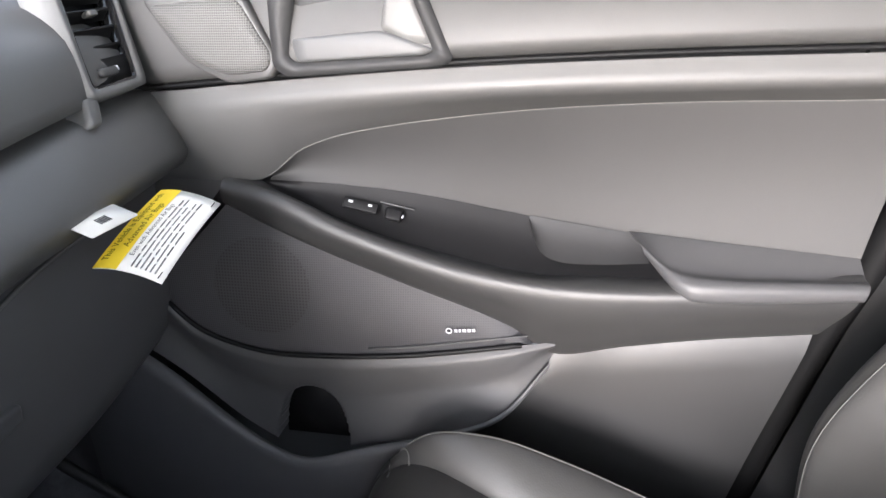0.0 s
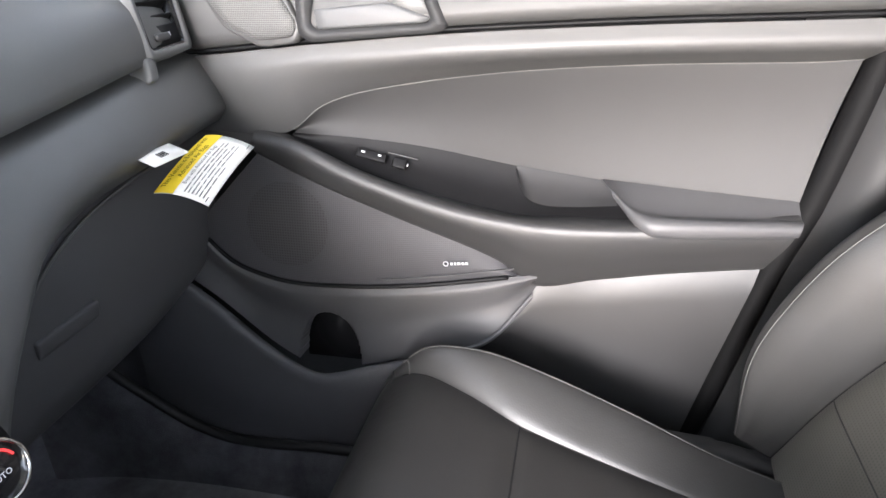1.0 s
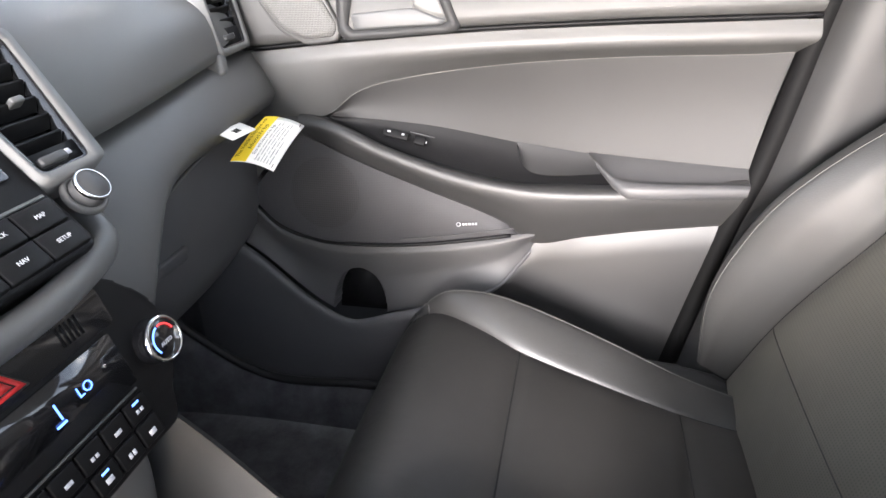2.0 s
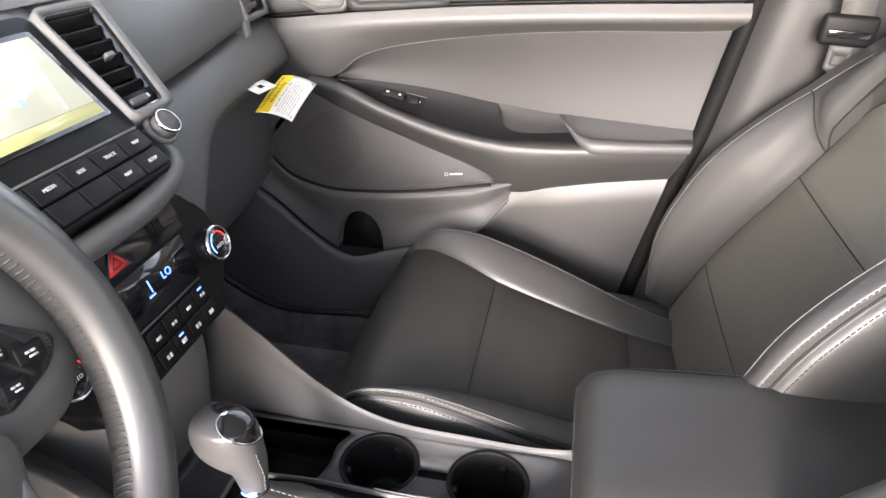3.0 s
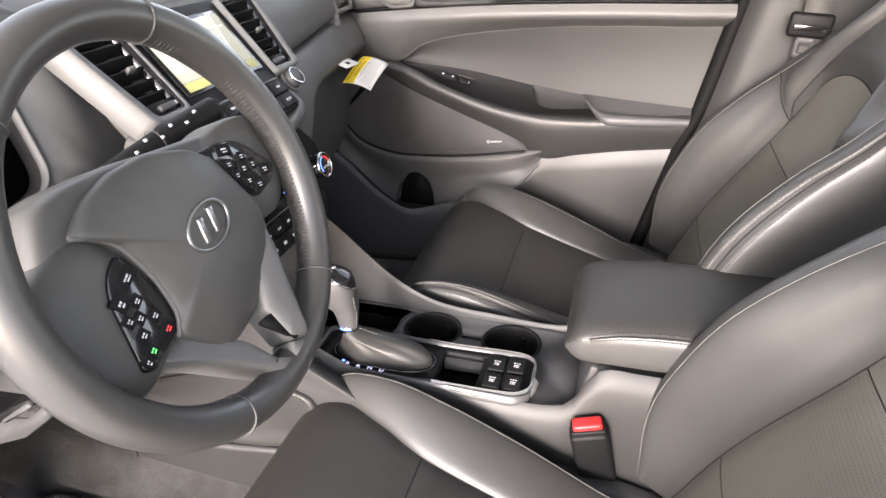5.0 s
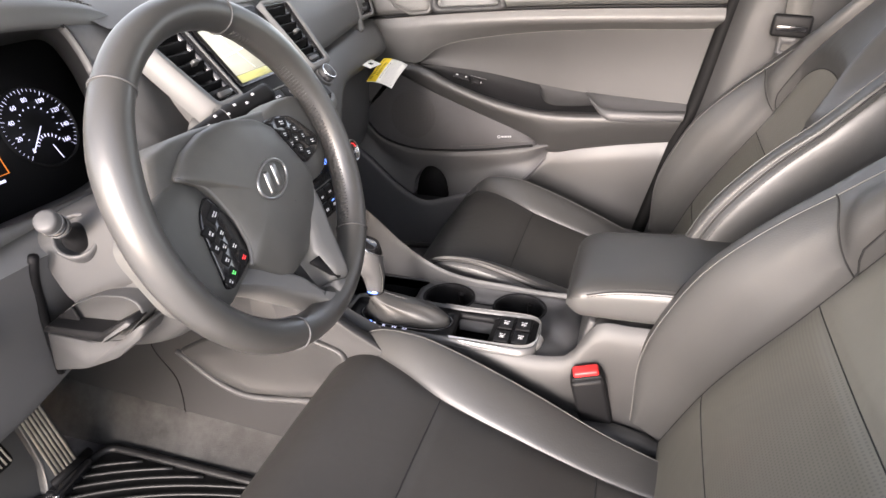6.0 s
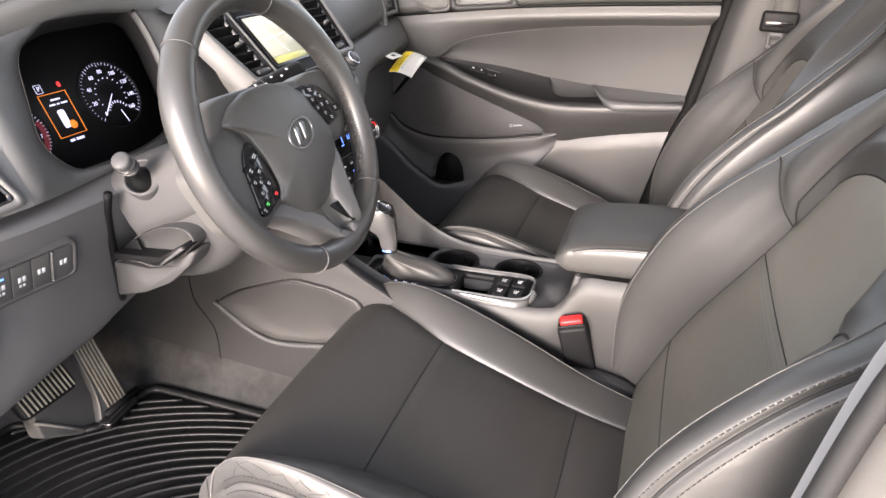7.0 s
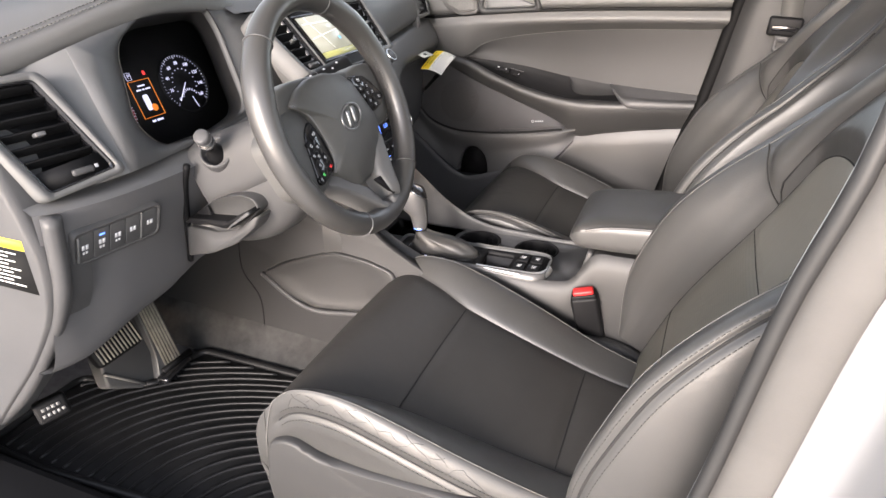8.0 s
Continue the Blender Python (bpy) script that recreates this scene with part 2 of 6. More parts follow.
def sp(keys, u):
    """A smooth curve through keys (u, value...) at u; straight on past its ends."""
    ks = [k[0] for k in keys]
    vs = [np.array(k[1:], float) for k in keys]
    n = len(ks)
    sl = []
    for i in range(n):
        a, b = max(0, i - 1), min(n - 1, i + 1)
        sl.append((vs[b] - vs[a]) / (ks[b] - ks[a]))
    if u <= ks[0]:
        return vs[0] + sl[0] * (u - ks[0])
    if u >= ks[-1]:
        return vs[-1] + sl[-1] * (u - ks[-1])
    i = max(j for j in range(n - 1) if ks[j] <= u)
    h = ks[i + 1] - ks[i]
    t = (u - ks[i]) / h
    return ((2 * t**3 - 3 * t**2 + 1) * vs[i] + (t**3 - 2 * t**2 + t) * h * sl[i]
            + (3 * t**2 - 2 * t**3) * vs[i + 1] + (t**3 - t**2) * h * sl[i + 1])


def smooth_line(points, n):
    """n points on a smooth curve through the given ones."""
    pts = [Vector(p) for p in points]
    d = [0.0]
    for a, b in zip(pts, pts[1:]):
        d.append(d[-1] + max(1e-6, (b - a).length))
    keys = [(dd, *p) for dd, p in zip(d, pts)]
    return [Vector(sp(keys, d[-1] * i / (n - 1))) for i in range(n)]


def grid(rows, close=False):
    bm = bmesh.new()
    vs = [[bm.verts.new(p) for p in r] for r in rows]
    for a, b in zip(vs, vs[1:]):
        m = len(a)
        for i in range(m if close else m - 1):
            j = (i + 1) % m
            bm.faces.new((a[i], a[j], b[j], b[i]))
    return bm


def fix(bm):
    bmesh.ops.recalc_face_normals(bm, faces=bm.faces)
    return bm


def band(a, b, n=8, swell=None, power=1.0):
    """Rows from curve a to curve b, swollen by the vector swell half way."""
    rows = []
    for i in range(n):
        t = i / (n - 1)
        s = math.sin(math.pi * t) ** power
        rows.append([p.lerp(q, t) + (Vector(swell) * s if swell else Vector()) for p, q in zip(a, b)])
    return grid(rows)


def tube(points, r, sides=8, closed=False, taper=None):
    pts = [Vector(p) for p in points]
    n = len(pts)
    rows, up = [], None
    for i in range(n):
        if closed:
            t = (pts[(i + 1) % n] - pts[i - 1]).normalized()
        else:
            t = (pts[min(n - 1, i + 1)] - pts[max(0, i - 1)]).normalized()
        if up is None:
            up = t.orthogonal().normalized()
        up = (up - t * up.dot(t)).normalized()
        side = t.cross(up)
        rad = r * (taper(i / (n - 1)) if taper else 1.0)
        rows.append([pts[i] + (up * math.cos(k * 2 * math.pi / sides) + side * math.sin(k * 2 * math.pi / sides)) * rad
                     for k in range(sides)])
    if closed:
        rows.append(rows[0][:])
    bm = grid(rows, close=True)
    if closed:
        bmesh.ops.remove_doubles(bm, verts=bm.verts, dist=1e-6)
    else:
        bm.verts.ensure_lookup_table()
        bm.faces.new(bm.verts[:sides][::-1])
        bm.faces.new(bm.verts[-sides:])
    return fix(bm)


def frame_of(o, right, up):
    """A frame at o: local x along right, local y along up, local z out of the face."""
    x = Vector(right).normalized()
    z = x.cross(Vector(up)).normalized()
    y = z.cross(x)
    m = Matrix((x, y, z)).transposed().to_4x4()
    m.translation = Vector(o)
    return m


def round_poly(pts, r, n=5):
    """A polygon with its corners rounded by r."""
    out = []
    k = len(pts)
    for i in range(k):
        p, a, b = (Vector((*pts[j % k], 0)) for j in (i, i - 1, i + 1))
        da, db = a - p, b - p
        rr = min(r, da.length * 0.45, db.length * 0.45)
        s, e = p + da.normalized() * rr, p + db.normalized() * rr
        for q in range(n + 1):
            t = q / n
            out.append(tuple(((1 - t) ** 2 * s + 2 * t * (1 - t) * p + t**2 * e)[:2]))
    return out


def slab(pts, m, depth, bevel=0.0, seg=2, holes=()):
    """A plate: the outline pts (x, y) in the frame m, from z = -depth up to z = 0, its upper edge bevelled."""
    bm = bmesh.new()
    if holes:
        edges = []
        for loop in (pts, *holes):
            vs = [bm.verts.new((x, y, 0)) for x, y in loop]
            edges += [bm.edges.new((vs[i], vs[i - 1])) for i in range(len(vs))]
        bmesh.ops.triangle_fill(bm, edges=edges, use_beauty=True)
        top = list(bm.faces)
    else:
        top = [bm.faces.new([bm.verts.new((x, y, 0)) for x, y in pts])]
    bmesh.ops.recalc_face_normals(bm, faces=bm.faces)
    bm.faces.ensure_lookup_table()
    if bm.faces[0].normal.z < 0:
        bmesh.ops.reverse_faces(bm, faces=bm.faces)
    top = list(bm.faces)
    rim = [e for e in bm.edges if e.is_boundary]
    ext = bmesh.ops.extrude_edge_only(bm, edges=rim)
    low = [g for g in ext["geom"] if isinstance(g, bmesh.types.BMVert)]
    for v in low:
        v.co.z -= depth
    if bevel and not holes:
        es = [e for f in top for e in f.edges if len(e.link_faces) == 2 and any(g not in top for g in e.link_faces)]
        bmesh.ops.bevel(bm, geom=es, offset=bevel, segments=seg, profile=0.5, affect="EDGES", clamp_overlap=True)
    lows = [e for e in bm.edges if e.is_boundary and all(v.co.z < -depth * 0.5 for v in e.verts)]
    if not holes:
        bmesh.ops.contextual_create(bm, geom=lows)
    fix(bm)
    bmesh.ops.transform(bm, matrix=m, verts=bm.verts)
    return bm


def rbox(sx, sy, sz, bevel, m, seg=3):
    bm = bmesh.new()
    bmesh.ops.create_cube(bm, size=1.0)
    bmesh.ops.scale(bm, vec=(sx, sy, sz), verts=bm.verts)
    if bevel:
        bmesh.ops.bevel(bm, geom=bm.edges[:], offset=bevel, segments=seg, profile=0.5, affect="EDGES", clamp_overlap=True)
    bmesh.ops.transform(bm, matrix=m, verts=bm.verts)
    return bm


def lathe(profile, m, segs=40, closed=True):
    """Revolves the profile (radius, height) round the frame's z."""
    rows = [[Vector((r * math.cos(2 * math.pi * k / segs), r * math.sin(2 * math.pi * k / segs), z)) for k in range(segs)]
            for r, z in profile]
    bm = grid(rows, close=True)
    bmesh.ops.remove_doubles(bm, verts=bm.verts, dist=1e-6)
    fix(bm)
    bmesh.ops.transform(bm, matrix=m, verts=bm.verts)
    return bm


def rect(x0, y0, x1, y1):
    return [(x0, y0), (x1, y0), (x1, y1), (x0, y1)]


def circle(x, y, r, n=32, sy=1.0):
    return [(x + r * math.cos(2 * math.pi * k / n), y + sy * r * math.sin(2 * math.pi * k / n)) for k in range(n)]


def merge(*bms):
    out = bmesh.new()
    for b in bms:
        me = bpy.data.meshes.new("tmp")
        b.to_mesh(me)
        b.free()
        out.from_mesh(me)
        bpy.data.meshes.remove(me)
    return out


def bars(m, x, y, lengths, h, gap, z=0.0008):
    """Plain bars that stand for small print: one line of bars from (x, y)."""
    made = []
    for n in lengths:
        made.append(slab(rect(x, y - h / 2, x + n, y + h / 2), m @ Matrix.Translation((0, 0, z)), 0.0006))
        x += n + gap
    return merge(*made)


def lettering(text, size, m, align="CENTER"):
    """The words as a thin mesh in the frame m."""
    cu = bpy.data.curves.new("words", "FONT")
    cu.body, cu.size, cu.align_x, cu.align_y, cu.extrude = text, size, align, "CENTER", 0.0002
    cu.resolution_u = 2
    ob = bpy.data.objects.new("words", cu)
    me = ob.to_mesh()
    bm = bmesh.new()
    bm.from_mesh(me)
    ob.to_mesh_clear()
    bpy.data.objects.remove(ob)
    bpy.data.curves.remove(cu)
    bmesh.ops.transform(bm, matrix=m, verts=bm.verts)
    return bm


def dashes(points, r, dash=0.0045, gap=0.002):
    """Single stitches along a smooth line."""
    line = [Vector(p) for p in points]
    d = [0.0]
    for a, b in zip(line, line[1:]):
        d.append(d[-1] + (b - a).length)
    bm_all, s = [], 0.0

    def at(q):
        i = max(j for j in range(len(line) - 1) if d[j] <= q)
        t = (q - d[i]) / max(1e-9, d[i + 1] - d[i])
        return line[i].lerp(line[i + 1], min(1, t))
    while s + dash < d[-1]:
        bm_all.append(tube([at(s), at(s + dash * 0.5), at(s + dash)], r, 5))
        s += dash + gap
    return merge(*bm_all)


def dome(pts, m, steps, back=0.02):
    """A cushion-like plate: the outline drawn in towards its middle in steps of (scale, height)."""
    cx, cy = sum(p[0] for p in pts) / len(pts), sum(p[1] for p in pts) / len(pts)
    rows = [[Vector((x, y, steps[0][1] - back)) for x, y in pts]]
    for s, h in steps:
        rows.append([Vector((cx + (x - cx) * s, cy + (y - cy) * s, h)) for x, y in pts])
    bm = grid(rows, close=True)
    bm.verts.ensure_lookup_table()
    n = len(pts)
    bm.faces.new(bm.verts[-n:])
    fix(bm)
    bmesh.ops.transform(bm, matrix=m, verts=bm.verts)
    return bm


def along(keys, a, b, n=40):
    """The curve of keys (x, y, z) at n even steps of x from a to b."""
    return [Vector((a + (b - a) * i / (n - 1), *sp(keys, a + (b - a) * i / (n - 1)))) for i in range(n)]


def across(keys, a, b, n=30):
    """The curve of keys (y, x, z) at n even steps of y from a to b."""
    out = []
    for i in range(n):
        y = a + (b - a) * i / (n - 1)
        x, z = sp(keys, y)
        out.append(Vector((x, y, z)))
    return out


def rows_of(curves, soft=3):
    """Smooth rows running through several curves of equal length."""
    n = len(curves[0])
    cols = [smooth_line([c[i] for c in curves], (len(curves) - 1) * soft + 1) for i in range(n)]
    return [[col[j] for col in cols] for j in range(len(cols[0]))]


# ================= the setting =================
def simple(name, bm, material, label, category, kind="structure", smooth=False):
    return tagged(link(name, bm, material, smooth), label, category, kind=kind)


simple("ground", rbox(80, 80, 0.1, 0, pose(0, 0, -0.47)), M_CONCRETE, "unseen ground round the car, pale to bounce light inside", "ground")
simple("floor", rbox(3.0, 1.56, 0.03, 0, pose(0.6, 0, -0.03)), M_FLOOR, "carpeted floor of the car, greyed for haze", "floor")
simple("ceiling", slab(rect(-1.1, -0.6, 1.1, 0.6), pose(0.95, 0, 1.20), 0.02), M_HEAD, "unseen fabric headliner, pale to bounce light down", "ceiling")
# the white roof skin, pillars and the body that closes the cabin
simple("roof", slab(rect(-1.2, -0.65, 1.2, 0.65), pose(0.95, 0, 1.235), 0.02), M_WHITE, "white painted steel roof of the car", "roof")
simple("wall_rear", rbox(0.04, 1.5, 0.85, 0.01, pose(1.75, 0, 0.40)), M_HARD, "dark trimmed rear end of the cabin", "wall")
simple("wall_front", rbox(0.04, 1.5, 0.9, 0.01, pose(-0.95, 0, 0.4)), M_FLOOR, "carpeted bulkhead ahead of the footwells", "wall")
for side, nm in ((1, "wall_right"), (-1, "wall_left")):
    simple(nm, rbox(0.95, 0.04, 0.9, 0.01, pose(1.30, side * 0.8, 0.42)), M_HARD, "dark trimmed rear door side of the cabin", "wall")
    simple("pillar_front", tube([V(-0.72, side * 0.72, 0.84), V(-0.4, side * 0.69, 0.99), V(-0.05, side * 0.62, 1.16)], 0.035, 10),
           M_SOFT, "grey trimmed windscreen pillar", "pillar", smooth=True)
simple("window_1", slab([(-0.70, 0.0), (0.70, 0.0), (0.58, 0.82), (-0.58, 0.82)], frame_of((-0.86, 0, 0.875), (0, 1, 0), (0.735, 0, 0.315)), 0.005), M_GLASS,
       "clear laminated windscreen", "window").visible_shadow = False
simple("window_2", rbox(0.98, 0.005, 0.36, 0, pose(0.0, 0.735, 1.0, 14)), M_GLASS, "clear side window over the door", "window").visible_shadow = False

simple("kick_panel", rbox(0.5, 0.04, 0.95, 0.01, pose(-0.74, 0.765, 0.40)), M_HARD, "charcoal kick panel ahead of the passenger door", "panel")
# dark slab added so no daylight leaks past the door's rear edge
simple("pillar_base", slab([(0.30, 0.0), (0.9, 0.0), (0.95, 0.95), (0.46, 0.95)], frame_of((0, 0.776, 0), (1, 0, 0), (0, 0, 1)), 0.05),
       M_SEAL, "added dark backing closing the gap behind the door seal", "pillar")

# ================= passenger door =================
REAR = [(0.05, 0.335), (0.10, 0.347), (0.40, 0.421), (0.50, 0.452), (0.685, 0.487), (0.74, 0.500), (0.88, 0.525)]


def rear(z):
    return float(sp(REAR, z)[0])


SILL = [(-0.52, 0.765, 0.86), (0.0, 0.755, 0.875), (0.53, 0.76, 0.89)]
BELT = [(-0.52, 0.735, 0.685), (-0.357, 0.712, 0.698), (-0.195, 0.70, 0.714), (0.0, 0.692, 0.729), (0.22, 0.696, 0.738),
        (0.40, 0.70, 0.742), (0.50, 0.705, 0.744)]
MID = [(-0.52, 0.735, 0.585), (-0.32, 0.732, 0.578), (-0.255, 0.745, 0.579), (-0.204, 0.756, 0.615), (-0.128, 0.76, 0.638),
       (0.05, 0.762, 0.663), (0.236, 0.76, 0.676), (0.438, 0.755, 0.682), (0.487, 0.752, 0.686)]
INS_LOW = [(-0.255, 0.745, 0.577), (-0.168, 0.768, 0.566), (-0.064, 0.778, 0.553), (0.08, 0.782, 0.527), (0.206, 0.775, 0.512),
           (0.30, 0.765, 0.508), (0.452, 0.745, 0.505)]
EDGE = [(-0.262, 0.737, 0.577), (-0.165, 0.733, 0.534), (-0.09, 0.732, 0.508), (0.076, 0.728, 0.473), (0.16, 0.727, 0.474), (0.26, 0.722, 0.478),
        (0.452, 0.725, 0.495)]
RIDGE = [(-0.30, 0.722, 0.584), (-0.22, 0.710, 0.569), (-0.155, 0.702, 0.54), (-0.013, 0.696, 0.493), (0.125, 0.692, 0.472),
         (0.25, 0.691, 0.473), (0.35, 0.694, 0.48), (0.452, 0.705, 0.487)]
ARM_LOW = [(-0.305, 0.718, 0.553), (-0.20, 0.710, 0.507), (-0.08, 0.710, 0.46), (0.06, 0.714, 0.404), (0.115, 0.722, 0.362),
           (0.2, 0.730, 0.374), (0.3, 0.734, 0.391), (0.43, 0.736, 0.409)]
GR_LOW = [(-0.415, 0.695, 0.435), (-0.36, 0.692, 0.381), (-0.29, 0.69, 0.356), (-0.226, 0.69, 0.350), (-0.08, 0.695, 0.358), (0.10, 0.712, 0.382)]
LIP = [(-0.52, 0.655, 0.43), (-0.465, 0.652, 0.388), (-0.388, 0.65, 0.333), (-0.303, 0.648, 0.257), (-0.243, 0.645, 0.220),
       (-0.205, 0.643, 0.214), (-0.128, 0.648, 0.236), (0.0, 0.66, 0.270), (0.06, 0.676, 0.296), (0.112, 0.712, 0.352)]

door = root("passenger_door", (0.0, 0.74, 0.05), "closed front door panel, grey plastic and leather with dark speaker grille", "car door")
N = 60
part("door_shell", slab([(-0.55, 0.03), (0.33, 0.03), (0.425, 0.4), (0.485, 0.68), (0.525, 0.89), (-0.55, 0.85)],
                        frame_of((0, 0.785, 0), (1, 0, 0), (0, 0, 1)), 0.05), M_HARD, door)
c_sill = along(SILL, -0.54, rear(0.88), N)
c_belt = along(BELT, -0.54, rear(0.744), N)
up = part("upper_trim", grid(rows_of([c_sill, [p.lerp(q, 0.5) + V(0, -0.014, 0) for p, q in zip(c_sill, c_belt)],
                                      [p + V(0, -0.002, 0.012) for p in c_belt], [p + V(0, 0.008, 0.003) for p in c_belt]], 5)), M_DOORTOP, door,
          "pale grey soft upper trim")
# satin black bead draws the groove's shadow along the belt
part("belt_groove", tube([p + V(0, 0.006, -0.001) for p in c_belt], 0.003, 6), M_DARK, door, "dark bead drawn as the shadow under the belt line")
c_mid = along(MID, -0.54, rear(0.686), N)
c_b1 = [p + V(0, 0.004, -0.006) for p in c_belt]
c_b2 = [p + V(0, -0.004, -0.03) for p in c_belt]
c_b3 = [p.lerp(q, 0.6) + V(0, -0.004, 0.0) for p, q in zip(c_b2, c_mid)]
part("middle_trim", grid(rows_of([c_b1, c_b2, c_b3, c_mid], 6)), M_SOFT, door, "pale grey soft trim")
a_top, a_low = along(MID, -0.25, rear(0.686), N), along(INS_LOW, -0.25, rear(0.505), N)
part("leather_insert", band(a_top, a_low, 10, (0, 0.008, 0)), M_DOORLEATHER, door, "smooth grey leather insert")
part("insert_seam", tube([p + V(0, -0.003, 0.001) for p in a_top], 0.001, 6), M_STITCH, door, "pale stitched seam")
s_top, s_low = along(INS_LOW, -0.252, 0.30, N), along(EDGE, -0.258, 0.30, N)
part("switch_panel", band([p + V(0, -0.001, 0) for p in s_top], s_low, 6, (0, 0.006, -0.004)), M_DARK, door, "satin black switch panel")
r_edge, r_ridge, r_low = along(EDGE, -0.262, rear(0.49), N), along(RIDGE, -0.30, rear(0.487), N), along(ARM_LOW, -0.305, rear(0.408), N)
r_b1 = [p.lerp(q, 0.3) + V(0, -0.009, 0.0) for p, q in zip(r_ridge, r_low)]
r_b2 = [p.lerp(q, 0.8) + V(0, -0.004, 0.0) for p, q in zip(r_ridge, r_low)]
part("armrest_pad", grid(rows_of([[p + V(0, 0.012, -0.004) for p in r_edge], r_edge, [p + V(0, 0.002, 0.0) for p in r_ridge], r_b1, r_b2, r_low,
                                  [p + V(0, 0.02, -0.004) for p in r_low]], 4)), M_PAD, door, "soft grey armrest pad, darkened as if in shade")
g_top = along(ARM_LOW, -0.303, 0.112, N)
g_low = along(GR_LOW, -0.415, 0.112, N)
part("speaker_grille", band([p + V(0, 0.004, -0.002) for p in g_top], [p + V(0, 0.004, 0) for p in g_low], 10, (0, -0.004, 0)), M_GFINE, door,
     "black perforated speaker grille")
part("grille_rim", tube(g_low[2:-4], 0.0035, 8), M_DARK, door)


def grille_point(x, z):
    """The grille's face at x and z."""
    (ya, za), (yb, zb) = sp(ARM_LOW, x), sp(GR_LOW, x)
    t = (za - z) / (za - zb)
    return V(x, ya + (yb - ya) * t + 0.002 - 0.004 * math.sin(math.pi * min(1.0, max(0.0, t))), z)


part("speaker_disc", grid([[grille_point(-0.262 + r * math.cos(a), 0.445 + r * math.sin(a)) for a in np.linspace(0, 2 * math.pi, 49)] for r in np.linspace(0.001, 0.066, 10)]), M_GRILLE, door, "round patch of coarser speaker mesh")
part("grille_slot", tube([p + V(-0.01, -0.001, 0.012) for p in g_low[34:58]], 0.0012, 6), M_HARD, door)
mark = frame_of((0.006, 0.6985, 0.402), (1, 0.03, 0.09), (0, 0, 1))
part("badge", merge(lathe([(0.0025, 0), (0.0042, 0.0006), (0.0042, 0), (0.0025, 0)], mark @ Matrix.Translation((-0.021, 0, 0))),
                    bars(mark, -0.014, 0, [0.004, 0.003, 0.005, 0.004, 0.004], 0.0042, 0.0016, z=0.001)), M_PALE, door, "small white maker's mark")
f_top = along(MID, -0.54, -0.305, 12)
f_low = along(GR_LOW, -0.54, -0.418, 12)
for p in f_low:
    p.y, p.z = 0.705, min(p.z, 0.5)
part("front_trim", grid(rows_of([f_top, [p.lerp(q, 0.5) + V(0, -0.006, 0) for p, q in zip(f_top, f_low)], f_low], 5)), M_LOWER, door)
ARCH_X, ARCH_W, ARCH_H = -0.207, 0.052, 0.088


def hollow(p):
    """The bottle recess: an arch pressed into the lower trim."""
    w = max(0.0, 1 - ((p.x - ARCH_X) / ARCH_W) ** 2)
    base = 0.215
    edge = (base + ARCH_H * math.sqrt(w) - p.z) / 0.009 if w > 0 else 0.0
    s = min(1.0, max(0.0, edge))
    return p + V(0, 0.05 * s * s * (3 - 2 * s), 0)


NL = 260
l_top = along([(-0.54, 0.70, 0.50)] + GR_LOW, -0.54, 0.118, NL)
l_back = along([(x, max(0.676, y + 0.012), z - 0.012) for x, y, z in LIP], -0.54, 0.118, NL)
l_rows = rows_of([l_top, [p.lerp(q, 0.12) + V(0, -0.004, 0) for p, q in zip(l_top, l_back)],
                  [p.lerp(q, 0.5) + V(0, 0.006, 0) for p, q in zip(l_top, l_back)], l_back], 26)
part("lower_trim", grid([[hollow(p) for p in r] for r in l_rows]), M_LOWER, door, "charcoal lower trim with an arched bottle recess")
# black arch sheet darkens the hollow in place of its own shade
part("bottle_recess", slab([(ARCH_X + ARCH_W * 1.04 * math.cos(a), 0.20 + (ARCH_H + 0.016) * math.sin(a)) for a in np.linspace(0, math.pi, 24)], frame_of((0, 0.711, 0), (1, 0, 0), (0, 0, 1)), 0.003), M_PIT, door, "black sheet standing in for shade in the bottle recess")
lip = along(LIP, -0.54, 0.112, N)
low_b = along([(-0.54, 0.64, 0.03), (-0.14, 0.645, 0.03), (-0.05, 0.70, 0.03), (0.0, 0.735, 0.03), (0.112, 0.76, 0.03)], -0.54, 0.12, N)
def turned_back(p, far):
    """The pocket's rear end, drawn back behind the rear trim."""
    r = min(1.0, max(0.0, (p.x + 0.10) / 0.10))
    return p + V(0, far * r * r * (3 - 2 * r), 0)


part("door_pocket", grid(rows_of([[p + V(0, 0.009, -0.012) for p in lip], [p + V(0, 0.007, 0) for p in lip], lip,
                                  [turned_back(p + V(0, -0.005, -0.012), 0.012) for p in lip], [turned_back(p + V(0, -0.004, -0.026), 0.06) for p in lip],
                                  [turned_back(p.lerp(q, 0.5), 0.07) for p, q in zip(lip, low_b)], low_b], 4)),
     M_GLOVE, door, "charcoal map pocket with a rolled lip")
REAR_TOP = [(-0.08, 0.700, 0.225), (0.0, 0.705, 0.258), (0.06, 0.710, 0.290), (0.112, 0.720, 0.360), (0.2, 0.730, 0.374), (0.3, 0.734, 0.391), (0.43, 0.736, 0.409)]
q_top, q_low = along(REAR_TOP, -0.08, rear(0.408), 40), along([(-0.09, 0.700, 0.03), (0.34, 0.716, 0.03)], -0.08, 0.33, 40)
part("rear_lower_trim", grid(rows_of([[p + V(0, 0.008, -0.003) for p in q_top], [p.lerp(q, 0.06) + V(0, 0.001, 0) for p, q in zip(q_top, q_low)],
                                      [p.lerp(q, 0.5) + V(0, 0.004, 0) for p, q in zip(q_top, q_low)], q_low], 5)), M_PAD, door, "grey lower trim")
